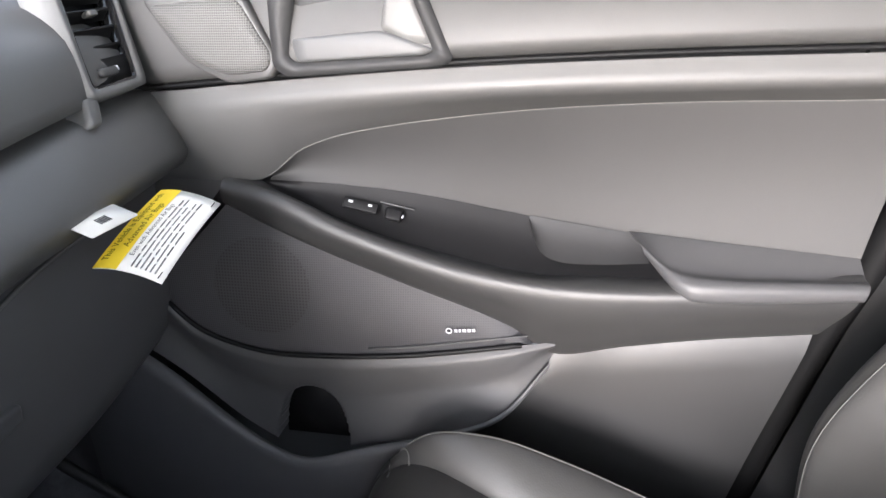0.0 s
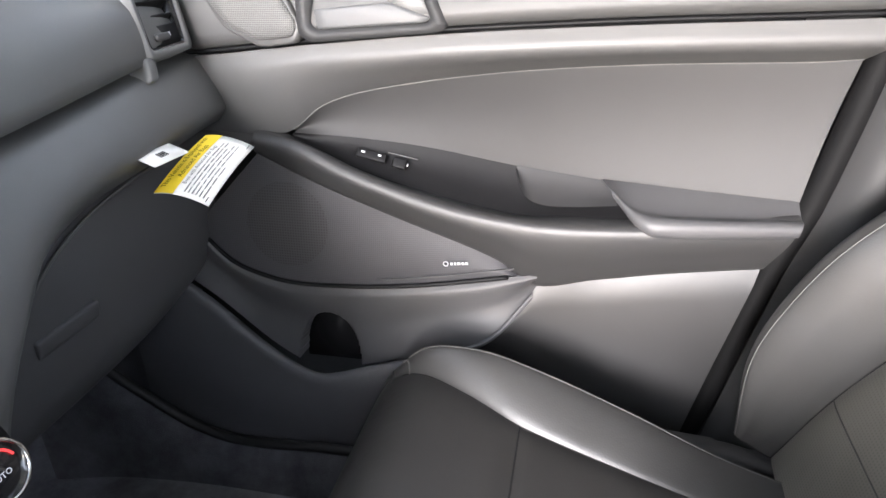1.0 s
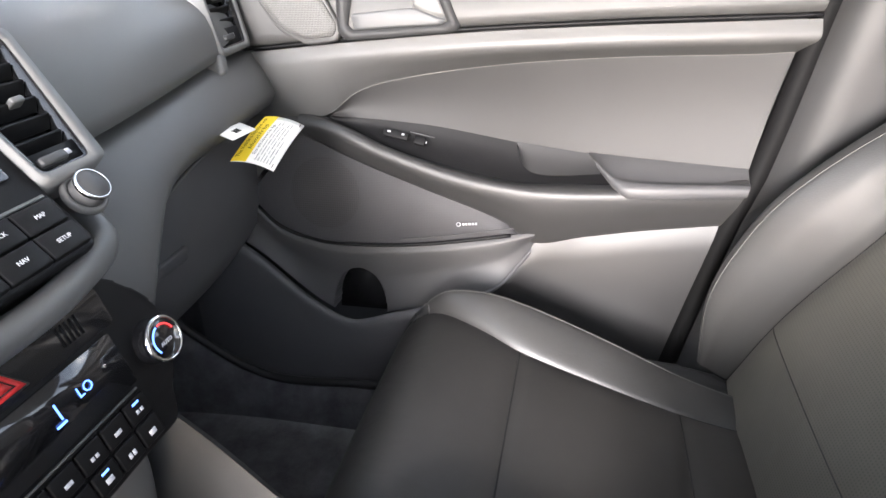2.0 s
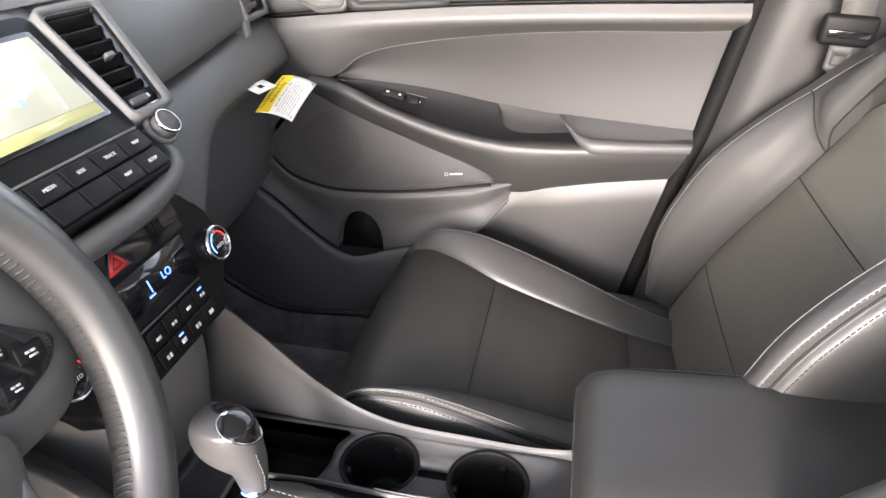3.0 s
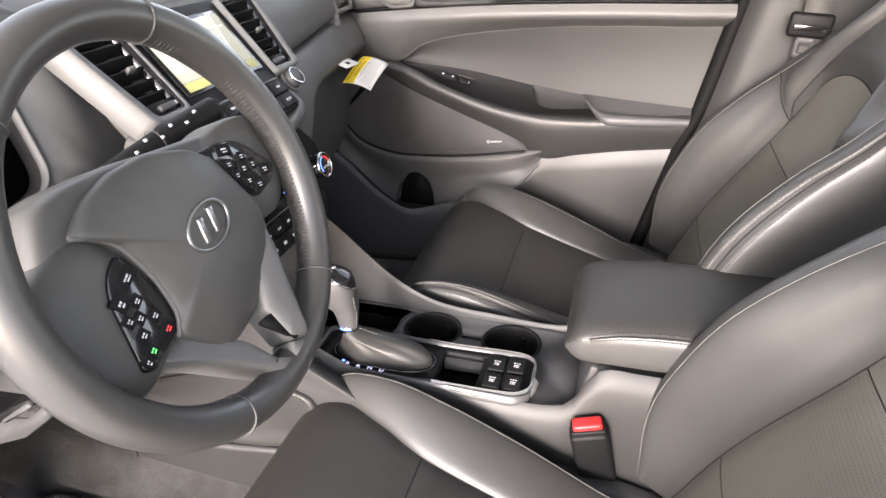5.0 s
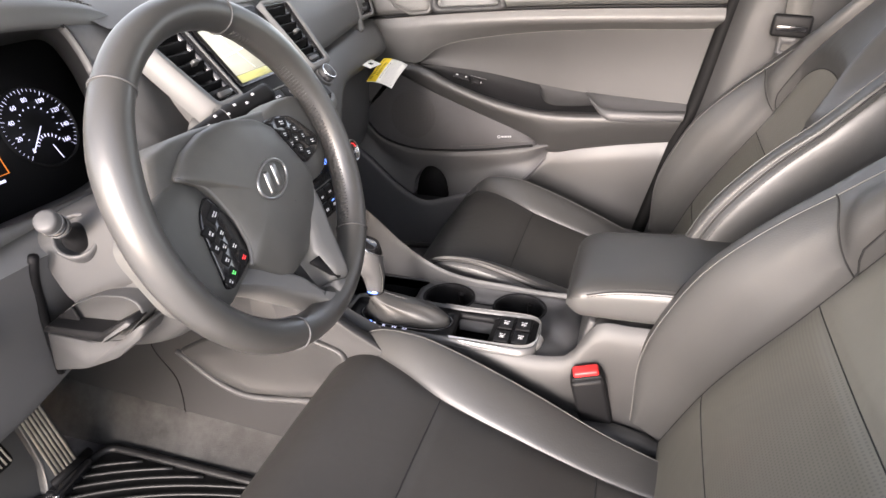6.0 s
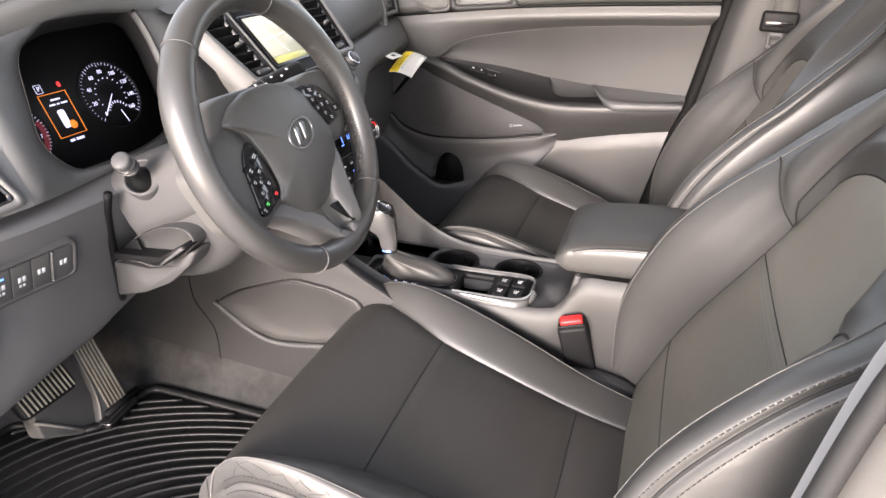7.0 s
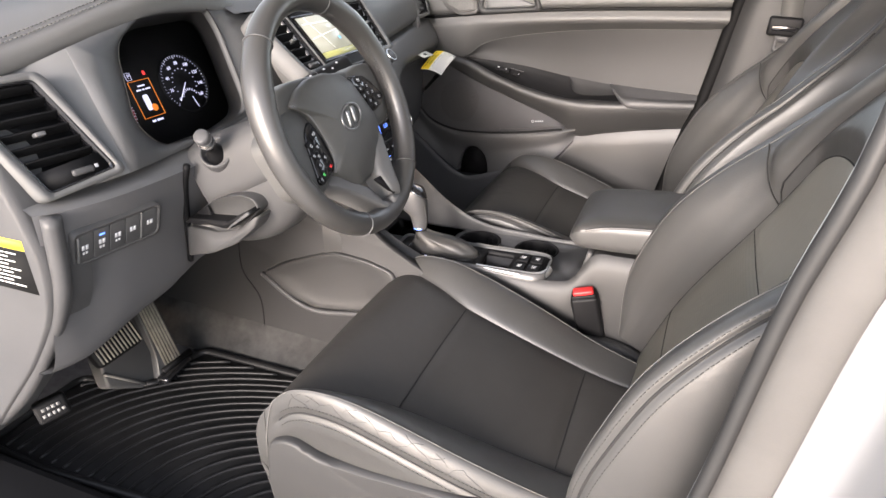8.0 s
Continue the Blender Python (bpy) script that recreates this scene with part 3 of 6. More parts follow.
# pull handle
pt_b = along([(0.20, 0.772, 0.516), (0.30, 0.762, 0.511), (0.45, 0.745, 0.506)], 0.200, 0.452, 24)
pt_m = along([(0.205, 0.745, 0.518), (0.24, 0.722, 0.497), (0.30, 0.716, 0.489), (0.45, 0.722, 0.492)], 0.203, 0.452, 24)
pt_f = along([(0.212, 0.737, 0.512), (0.245, 0.706, 0.494), (0.28, 0.697, 0.491), (0.45, 0.704, 0.492)], 0.212, 0.450, 24)
pt_g = along([(0.212, 0.737, 0.508), (0.25, 0.696, 0.486), (0.28, 0.689, 0.483), (0.45, 0.698, 0.486)], 0.214, 0.448, 24)
pt_l = along([(0.214, 0.737, 0.504), (0.25, 0.697, 0.474), (0.275, 0.690, 0.466), (0.45, 0.70, 0.474)], 0.216, 0.446, 24)
pt_e = [p + V(0, 0.03, -0.004) for p in pt_l]
part("pull_cup", grid(rows_of([pt_b, pt_m, pt_f, pt_g, pt_l, pt_e], 5)), M_LOWER, door, "charcoal pull cup")
st_top = along(INS_LOW, 0.078, 0.222, 20)
st_low = along([(0.078, 0.771, 0.529), (0.09, 0.75, 0.50), (0.115, 0.742, 0.487), (0.16, 0.74, 0.486), (0.222, 0.738, 0.492)], 0.078, 0.222, 20)
part("pull_fillet", band([p + V(0, -0.004, 0.002) for p in st_top], [p + V(0, -0.006, 0) for p in st_low], 8, (0, 0.004, -0.004)), M_KICK, door)
# window and lock switches on the panel
wsw = frame_of((-0.117, 0.752, 0.539), (1, 0.03, -0.22), (0, 0.75, 1))
sw = part("switch_cluster", rbox(0.046, 0.014, 0.006, 0.002, wsw @ pose(-0.018, 0, 0.003)), M_DARK, door)
part("switch_legend", bars(wsw, -0.034, 0.002, [0.006], 0.003, 0.012, z=0.0068), M_PALE, sw)
part("switch_legend", bars(wsw, -0.008, 0.002, [0.005], 0.003, 0.01, z=0.0068), M_PALE, sw)
part("window_switch", rbox(0.022, 0.016, 0.009, 0.003, wsw @ pose(0.026, -0.002, 0.004)), M_DARK, door)
part("switch_legend", bars(wsw, 0.036, -0.002, [0.003], 0.004, 0.01, z=0.005), M_PALE, door)
part("switch_trim_line", tube([wsw @ V(0.005, 0.011, 0.002), wsw @ V(0.05, 0.011, 0.002)], 0.0008, 6), M_SILVER, door)
# tweeter and inner handle
hb = frame_of((-0.1, 0.7, 0.755), (1, -0.02, 0.03), (0, 0.16, 1))
TW = [(-0.245, 0.04), (-0.135, 0.045), (-0.098, -0.018), (-0.105, -0.034), (-0.155, -0.038), (-0.20, -0.018)]
part("tweeter_surround", dome(round_poly([(x * 1.0 - 0.001, y * 1.12) for x, y in TW], 0.012, 4), hb, [(1.08, 0.004), (1.05, 0.008), (1.0, 0.009)], 0.03), M_DOORTOP, door)
part("tweeter_grille", dome(round_poly(TW, 0.012, 4), hb, [(0.97, 0.0095), (0.94, 0.0125), (0.7, 0.0135), (0.4, 0.014)], 0.01), M_TWEET, door, "fine grey mesh tweeter cover")
HB = [(-0.10, 0.075), (0.055, 0.075), (0.098, -0.026), (0.085, -0.033), (-0.085, -0.04), (-0.10, -0.03)]
HI = [(-0.07, 0.065), (0.046, 0.065), (0.078, -0.018), (0.07, -0.022), (-0.075, -0.026), (-0.085, -0.018)]
part("handle_bezel", slab(round_poly(HB, 0.01, 4), hb @ pose(0, 0, 0.009), 0.02, holes=[round_poly(HI, 0.008, 4)]), M_KICK, door, "grey handle bezel")
part("handle_cup", dome(round_poly(HI, 0.008, 4), hb @ pose(0, 0, -0.018), [(1.0, 0.0), (0.9, -0.004)], 0.002), M_HARD, door)
part("handle_lever", dome(round_poly([(-0.078, -0.001), (0.02, 0.004), (0.03, 0.002), (0.078, -0.016), (0.07, -0.0215), (-0.072, -0.025)], 0.004, 3), hb,
                          [(1.0, 0.006), (0.97, 0.010), (0.8, 0.012)], 0.014), M_FACE, door, "grey door lever")
part("lever_tip", dome(round_poly([(0.022, 0.006), (0.03, 0.06), (0.046, 0.062), (0.077, -0.012), (0.05, -0.010)], 0.004, 3), hb,
                       [(1.0, 0.002), (0.95, 0.0065), (0.7, 0.0085)], 0.012), M_SILVER, door, "satin silver lever tip")
part("handle_blank", dome(round_poly([(-0.082, 0.062), (0.024, 0.062), (0.022, 0.008), (0.0, 0.003), (-0.078, 0.0)], 0.008, 4), hb,
                          [(1.0, -0.012), (0.96, -0.005), (0.8, -0.004)], 0.012), M_KICK, door)

# ================= door seal and centre pillar by the passenger =================
seal_line = [V(0.352, 0.752, 0.05), V(0.432, 0.752, 0.4), V(0.464, 0.752, 0.5), V(0.50, 0.752, 0.685), V(0.535, 0.755, 0.89), V(0.55, 0.74, 1.12)]
sl = link("door_seal", tube([p + V(0.006, 0, 0) for p in smooth_line(seal_line, 40)], 0.018, 12), M_GAP)
tagged(sl, "black rubber weatherstrip beside the passenger door", "door seal", kind="structure")
PIL_F = [V(0.37, 0.735, 0.03), V(0.452, 0.738, 0.4), V(0.482, 0.738, 0.5), V(0.515, 0.738, 0.685), V(0.55, 0.735, 0.88), V(0.57, 0.66, 1.15)]
PIL_M = [p + V(0.03, -0.03, 0) for p in PIL_F]
PIL_R = [p + V(0.25, -0.03, 0) for p in PIL_F]
PIL_E = [p + V(0.34, 0.03, 0) for p in PIL_F]
pl = link("pillar_centre", grid(rows_of([smooth_line(c, 30) for c in (PIL_F, PIL_M, PIL_R, PIL_E)], 5)), M_POST)
tagged(pl, "grey plastic centre pillar trim beside the passenger seat", "pillar", kind="structure")
belt = root("seat_belt", (0.63, 0.64, 0.62), "grey seat belt with black tongue hanging by the passenger pillar", "seat belt")
part("webbing", grid([[V(0.60, 0.66, 1.0), V(0.645, 0.65, 1.0)], [V(0.612, 0.645, 0.75), V(0.66, 0.645, 0.75)], [V(0.615, 0.643, 0.70), V(0.662, 0.643, 0.70)],
                      [V(0.625, 0.655, 0.4), V(0.665, 0.655, 0.4)]]), mat("belt_webbing", (0.075, 0.073, 0.069), 0.7, grain=900, bump=0.3), belt, "grey woven webbing")
thick(belt.children[0], 0.002)
bf = frame_of((0.628, 0.636, 0.712), (1, -0.1, -0.05), (0, 0, 1))
part("tongue_grip", rbox(0.078, 0.046, 0.02, 0.007, bf), M_DARK, belt)
part("tongue_grip_ridge", rbox(0.06, 0.012, 0.006, 0.002, bf @ pose(0, -0.004, 0.012)), M_BLACK, belt)
part("tongue_plate", slab(round_poly(rect(-0.018, -0.062, 0.018, -0.02), 0.006), bf @ pose(0, 0, 0.002), 0.003,
                          holes=[round_poly(rect(-0.009, -0.052, 0.009, -0.038), 0.002)]), M_HARD, belt, "dull steel latch plate")
part("belt_stop", rbox(0.016, 0.016, 0.008, 0.003, bf @ pose(0.0, -0.075, 0.0)), M_DARK, belt)

# ================= front seats =================
CUSHION = [(0.0, -0.105, 0.10), (0.12, -0.128, 0.16), (0.24, -0.122, 0.220), (0.34, -0.094, 0.264), (0.46, -0.04, 0.292),
           (0.54, 0.03, 0.284), (0.62, 0.10, 0.265), (0.85, 0.34, 0.201), (1.0, 0.47, 0.180)]
INNER = [(0.0, 0.222), (0.24, 0.230), (0.36, 0.225), (0.46, 0.209), (0.54, 0.183), (0.62, 0.158), (0.74, 0.142), (0.85, 0.131), (1.0, 0.122)]
SWELL = [(0.0, 0.0), (0.25, 0.0), (0.36, 0.007), (0.46, 0.026), (0.54, 0.040), (0.62, 0.0425), (0.74, 0.031), (0.85, 0.017), (1.0, 0.004)]
OUTER = [(0.0, 0.236), (0.2, 0.240), (0.36, 0.240), (0.46, 0.240), (0.62, 0.243), (0.74, 0.236), (0.85, 0.220), (1.0, 0.202)]


def cushion_point(s, k):
    """s: from the front's foot to the back; k: across, from -1 to 1 over the middle, and on to 2 over a bolster and down its side."""
    x, z = sp(CUSHION, s)
    wi, h, wo = float(sp(INNER, s)[0]), float(sp(SWELL, s)[0]), float(sp(OUTER, s)[0])
    sgn, a = (1 if k >= 0 else -1), abs(k)
    if a <= 1:
        crown = 0.005 * (1 - a * a) - 0.004 * a**12
        sag = 0.005 * math.exp(-((s - 0.615) / 0.012) ** 2) + 0.003 * math.exp(-((s - 0.85) / 0.012) ** 2)
        return Vector((x, sgn * a * wi, z + crown - sag * (1 - a**6)))
    t = a - 1
    side = min(1.0, t / 0.72)
    y = wi + (wo - wi) * math.sin(side * math.pi / 2) ** 1.15
    up = h * math.sin(min(1.0, t / 0.42) * math.pi / 2)
    drop = max(0.0, (t - 0.42) / 0.58)
    base = z + up - (0.175 if s > 0.3 else 0.175 * s / 0.3) * drop**1.7
    tuck = 0.004 * math.exp(-((t - CREASE[sgn]) / 0.025) ** 2) * min(1.0, max(0.0, (s - 0.36) / 0.06))
    return Vector((x + 0.02 * (1 - min(1, s / 0.3)) * side, sgn * (y - 0.012 * max(0, t - 0.75) * 4 - tuck), base - 0.004 * math.exp(-t * 40) - tuck * 0.5))


CREASE = {1: 0.66, -1: 0.66}      # where the double-stitched tuck runs down each bolster's flank
BACK_LEAN = radians(26)
B_DIR, B_OUT = Vector((math.sin(BACK_LEAN), 0, math.cos(BACK_LEAN))), Vector((-math.cos(BACK_LEAN), 0, math.sin(BACK_LEAN)))
B_FOOT = Vector((0.425, 0, 0.185))
B_INNER = [(0.0, 0.248), (0.1, 0.232), (0.2, 0.211), (0.3, 0.192), (0.4, 0.178), (0.5, 0.155), (0.6, 0.118), (0.72, 0.09)]
B_OUTER = [(0.0, 0.263), (0.1, 0.280), (0.2, 0.2815), (0.3, 0.272), (0.4, 0.261), (0.5, 0.254), (0.6, 0.230), (0.66, 0.195), (0.72, 0.14)]
B_SWELL = [(0.0, 0.048), (0.1, 0.085), (0.2, 0.097), (0.3, 0.101), (0.4, 0.080), (0.5, 0.037), (0.6, 0.008), (0.72, 0.0)]
B_SAG = [(0.0, 0.0), (0.18, 0.018), (0.40, 0.010), (0.55, 0.012), (0.68, -0.012), (0.72, -0.03)]


def arch(k):
    """The height of the arched seam over the middle panel."""
    return 0.40 + 0.13 * max(0.0, 1 - k * k) ** 0.22


def wing(h, k):
    """The padded shoulder above the arch and the shoulder seams."""
    a = abs(k)
    low = arch(k) if a <= 1 else 0.40 + 0.06 * math.sin(0.5 * math.pi * min(1.0, (a - 1) / 0.38))
    s = min(1.0, max(0.0, (h - low) / 0.035))
    fade = min(1.0, max(0.0, (a - 1.02) / 0.34))
    return 0.020 * s * s * (3 - 2 * s) * (1 - 0.9 * fade * fade * (3 - 2 * fade))


def back_point(h, k):
    """h: up the backrest; k: across, from -1 to 1 over the middle, on over a bolster's crest at 1.38 and its stitched tuck at 1.6 to its rear edge at 2."""
    wi, wo, sw = float(sp(B_INNER, h)[0]), float(sp(B_OUTER, h)[0]), float(sp(B_SWELL, h)[0])
    sag = float(sp(B_SAG, h)[0])
    sgn, a = (1 if k >= 0 else -1), abs(k)
    if a <= 1:
        dip = 0.004 * math.exp(-((h - 0.348) / 0.010) ** 2) * (1 - a**6)
        return B_FOOT + B_DIR * h + B_OUT * (sag + 0.006 * (1 - a * a) - 0.004 * a**12 - dip + wing(h, k)) + Vector((0, sgn * a * wi, 0))
    t = a - 1
    w = wo - wi
    y, f = sp([(0.0, wi, sag), (0.04, wi + 0.02 * w + 0.002, sag + 0.016), (0.10, wi + 0.12 * w + 0.004, sag + 0.024 + 0.12 * sw), (0.22, wi + 0.36 * w, sag + 0.014 + 0.58 * sw), (0.38, wi + 0.67 * w, sag + sw), (0.6, wi + 1.065 * w, sag + 0.88 * sw),
               (0.8, wi + 1.12 * w + 0.004, sag + 0.4 * sw - 0.04), (1.0, wo - 0.004, sag - 0.13)], t)
    tuck = 0.005 * math.exp(-((t - 0.6) / 0.022) ** 2)
    return B_FOOT + B_DIR * h + B_OUT * (f - 0.004 * math.exp(-t * 40) - tuck * 0.6 + wing(h, k) * (1 - 0.5 * t)) + Vector((0, sgn * (y - tuck), 0))


def patch(fn, a0, a1, k0, k1, n=24, m=20):
    return fix(grid([[fn(a0 + (a1 - a0) * i / n, k0 + (k1 - k0) * j / m) for j in range(m + 1)] for i in range(n + 1)]))


def raised(fn, a, k, lift):
    """A point a little proud of the surface."""
    e = 1e-3
    p = fn(a, k)
    nrm = (fn(a + e, k) - p).cross(fn(a, k + e) - p)
    nrm = nrm.normalized() if nrm.length > 0 else Vector((0, 0, 1))
    want = Vector((0, 0, 1)) if fn is cushion_point else B_OUT
    if nrm.dot(want) < 0 and abs(nrm.dot(want)) > 0.05:
        nrm = -nrm
    if abs(nrm.dot(want)) <= 0.05 and nrm.y * k < 0:
        nrm = -nrm
    return p + nrm * lift


def seat():
    st = root("front_seat", (0, 0, 0), "", "car seat", "front seats")
    P = lambda n, bm, m, l="": part(n, bm, m, st, l)
    P("cushion_nose", patch(cushion_point, 0.0, 0.6145, -1, 1, 44, 24), M_INSERT)
    P("cushion_centre", patch(cushion_point, 0.6155, 0.8495, -1, 1, 44, 24), M_PERF, "finely perforated black leather")
    P("cushion_tail", patch(cushion_point, 0.8505, 1.0, -1, 1, 24, 24), M_INSERT)
    # both middle panels take the paler colour that stands for sheen
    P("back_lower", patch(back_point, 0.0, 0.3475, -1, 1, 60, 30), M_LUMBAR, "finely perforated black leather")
    P("back_centre", patch(lambda u, k: back_point(0.3485 + u * (arch(k) - 0.3485), k), 0.0, 1.0, -1, 1, 40, 60), M_BACK, "smooth black leather, its sheen painted paler")
    P("back_top", patch(lambda u, k: back_point(arch(k) + 0.001 + u * (0.718 - arch(k)), k), 0.0, 1.0, -1, 1, 20, 60), M_LEATHER)
    for g in (1, -1):
        P("cushion_bolster", patch(cushion_point, 0.0, 1.0, g, g * 2, 50, 60), M_LEATHER, "smooth black leather bolster")
        P("back_bolster", patch(back_point, 0.0, 0.72, g, g * 2, 50, 60), M_LEATHER, "smooth black leather bolster")
        P("bolster_seam", tube([raised(cushion_point, 0.38 + 0.62 * i / 40, g * 1.0, 0.0006) for i in range(41)], 0.001, 6), M_DTHREAD)
        P("bolster_piping", tube([raised(cushion_point, 0.40 + 0.6 * i / 50, g * (1.44 - 0.3 * max(0, 0.12 - i / 50)), 0.0006) for i in range(51)], 0.0008, 6), M_STITCH, "pale piped seam")
        c2 = 1 + CREASE[g]
        P("bolster_tuck", tube([raised(cushion_point, 0.40 + 0.58 * i / 50, g * c2, 0.0002) for i in range(51)], 0.0016, 6), M_DTHREAD)
        for dk in (-0.045, 0.045):
            P("bolster_stitching", dashes([raised(cushion_point, 0.41 + 0.57 * i / 50, g * (c2 + dk), 0.0006) for i in range(51)], 0.0008), M_GTHREAD)
        P("nose_seam", tube([raised(cushion_point, 0.41 - 0.11 * (i / 20) ** 2, g * (1.0 + 0.8 * i / 20), 0.0008) for i in range(21)], 0.0013, 6), M_STITCH, "pale piped seam")
        P("front_edge_seam", tube([raised(cushion_point, 0.345 - 0.02 * (i / 20), g * (0.93 + 0.85 * i / 20), 0.0006) for i in range(21)], 0.0009, 6), M_GTHREAD)
        P("back_seam", tube([raised(back_point, 0.0 + 0.68 * i / 50, g * 1.0, 0.0012) for i in range(51)], 0.0012, 6), M_DTHREAD)
        P("back_ridge_seam", tube([raised(back_point, 0.0 + 0.66 * i / 50, g * 1.38, 0.0006) for i in range(51)], 0.0008, 6), M_STITCH, "pale stitched seam")
        P("back_tuck", tube([raised(back_point, 0.02 + 0.62 * i / 50, g * 1.60, 0.0004) for i in range(51)], 0.0020, 6), M_DTHREAD)
        for dk in (-0.035, 0.04):
            P("back_stitching", dashes([raised(back_point, 0.02 + 0.62 * i / 50, g * (1.60 + dk), 0.0006) for i in range(51)], 0.0006), M_GTHREAD)
        P("shoulder_seam", tube([raised(back_point, 0.40 + 0.06 * math.sin(0.5 * math.pi * i / 20), g * (1.0 + 0.38 * i / 20), 0.001) for i in range(21)], 0.0012, 6), M_DTHREAD)
    for s in (0.615, 0.85):
        P("cross_seam", tube([raised(cushion_point, s, -1 + 2 * i / 24, 0.0004) for i in range(25)], 0.0011, 6), M_DTHREAD)
    P("lumbar_seam", tube([raised(back_point, 0.13, -1 + 2 * i / 24, 0.0004) for i in range(25)], 0.0009, 6), M_GTHREAD)
    P("back_cross_seam", tube([raised(back_point, arch(-1 + 2 * i / 80), -1 + 2 * i / 80, 0.0004) for i in range(81)], 0.0010, 6), M_DTHREAD)
    P("back_cross_seam", tube([raised(back_point, 0.348, -1 + 2 * i / 24, 0.0002) for i in range(25)], 0.0009, 6), M_DTHREAD)
    # shell behind the backrest, plinth and side covers
    shell = [[B_FOOT + B_DIR * h + B_OUT * (-0.15 + 0.04 * (abs(k) ** 3)) + Vector((0, k * float(sp(B_OUTER, h)[0]), 0)) for k in np.linspace(-1, 1, 17)]
             for h in np.linspace(0, 0.72, 20)]
    P("back_shell", fix(grid(shell)), M_HARD, "charcoal plastic seat back")
    P("plinth", rbox(0.46, 0.40, 0.14, 0.02, pose(0.17, 0, 0.07)), M_DARK)
    cover = round_poly([(-0.098, 0.05), (0.40, 0.03), (0.46, 0.17), (0.38, 0.20), (0.20, 0.212), (0.07, 0.205), (0.0, 0.208), (-0.05, 0.232), (-0.09, 0.215), (-0.098, 0.14)], 0.03, 6)
    for g in (1, -1):
        m = frame_of((0, g * 0.240, 0), (1, 0, 0), (0, 0, 1))
        if g > 0:
            m = m @ Matrix.Diagonal((1, 1, -1, 1))
        P("side_cover", slab(cover, m @ pose(0, 0, 0.012), 0.03, 0.006, 3), M_COVER, "grey plastic side cover")
    return st


driver_seat = seat()
driver_seat.location = (0.0, -0.368, 0.0)
tagged(driver_seat, "black leather driver's seat with pale seams and bolsters")
wr = []
for i in range(9):
    s0_ = 0.44 + 0.035 * i
    for a_, b_ in ((0.0, 0.05), (0.05, 0.0)):
        wr.append(tube([raised(cushion_point, s0_ + a_ + (b_ - a_) * j / 8 + 0.004 * math.sin(i * 2.3 + j), -1.455 - 0.15 * j / 8, 0.0002) + Vector((0, -0.368, 0)) for j in range(2 + i % 3, 9 - (i % 2) * 2)], 0.0004, 5))
part("leather_creases", merge(*wr), M_GTHREAD, driver_seat, "crossing creases in the worn bolster")
CREASE[-1], CREASE[1] = 0.52, 0.66      # the inboard bolster's tuck lies higher
passenger_seat = seat()
passenger_seat.location = (0.02, 0.368, 0.0)
tagged(passenger_seat, "black leather passenger seat with pale seams beside the console")

# ================= centre console =================
console = root("centre_console", (0.1, 0, 0), "dark grey centre console with cup holders and gear selector", "centre console")
SH = [(-0.24, 0.135, 0.47), (-0.16, 0.128, 0.415), (-0.06, 0.112, 0.345), (0.02, 0.104, 0.312), (0.12, 0.103, 0.302), (0.27, 0.104, 0.304), (0.31, 0.09, 0.36),
      (0.36, 0.088, 0.366), (0.62, 0.088, 0.366)]
XE = 0.60
for g in (1, -1):
    e = along(SH, -0.25, XE, 60)
    e = [V(p.x, g * p.y, p.z - (0.03 * min(1.0, max(0.0, (0.06 - p.x) / 0.08)) if g < 0 else 0.0)) for p in e]
    flare = [V(p.x, g * (abs(p.y) + 0.012 + max(0, -p.x) * 0.08), p.z - 0.045 - max(0, -p.x) * 0.1) for p in e]
    foot = [V(p.x, g * (0.125 + max(0, -p.x) * 0.13), 0.0) for p in e]
    midd = [q.lerp(f, 0.45) for q, f in zip(flare, foot)]
    lip_a = [p + V(0, -g * 0.005, -0.001) for p in e]
    part("console_side", grid(rows_of([lip_a, [p + V(0, -g * 0.002, 0.0012) for p in e], e, flare, midd, foot], 4)), M_PULL, console, "grey console side")
    e = [p for p in e if p.x < 0.300]
    lip_a = lip_a[:len(e)]
    well = [V(p.x, p.y - g * (0.009 + 0.1 * max(0.0, -p.x)), min(p.z - 0.006, 0.286)) for p in e]
    part("console_well", grid(rows_of([lip_a, [p + V(0, -g * 0.003, -0.004) for p in lip_a], well], 4)), M_HARD, console, "grey inner side of the console")
tray = frame_of((0, 0, 0.288), (1, 0, 0), (0, 1, 0))
cups = [(0.034, 0.046), (0.170, 0.043)]
CUP_R = 0.045
FRONT_BIN = round_poly([(-0.19, 0.004), (-0.034, 0.004), (-0.026, 0.03), (-0.028, 0.062), (-0.014, 0.088), (-0.19, 0.088)], 0.008, 3)
BRIDGE = round_poly(rect(0.082, 0.034, 0.122, 0.056), 0.004, 3)
part("tray", slab(rect(-0.20, -0.097, 0.30, 0.097), tray, 0.02, holes=[circle(x, y, CUP_R, 48) for x, y in cups] + [FRONT_BIN, BRIDGE, rect(0.075, -0.086, 0.142, -0.026)]),
     M_LOWER, console, "charcoal console tray")
for x, y in cups:
    f = tray @ pose(x, y, 0)
    cp = part("cup_holder", lathe([(0.0002, -0.072), (0.034, -0.072), (0.037, -0.069), (0.0375, -0.066), (0.0425, -0.010), (CUP_R - 0.001, -0.002), (CUP_R + 0.0006, 0.0008), (CUP_R + 0.0035, 0.0012), (CUP_R + 0.005, 0.0002)], f, 56), M_PIT, console, "round black cup holder")
    part("cup_floor_ring", lathe([(0.028, -0.0715), (0.029, -0.070), (0.031, -0.070), (0.032, -0.0715)], f, 40), M_DARK, cp)
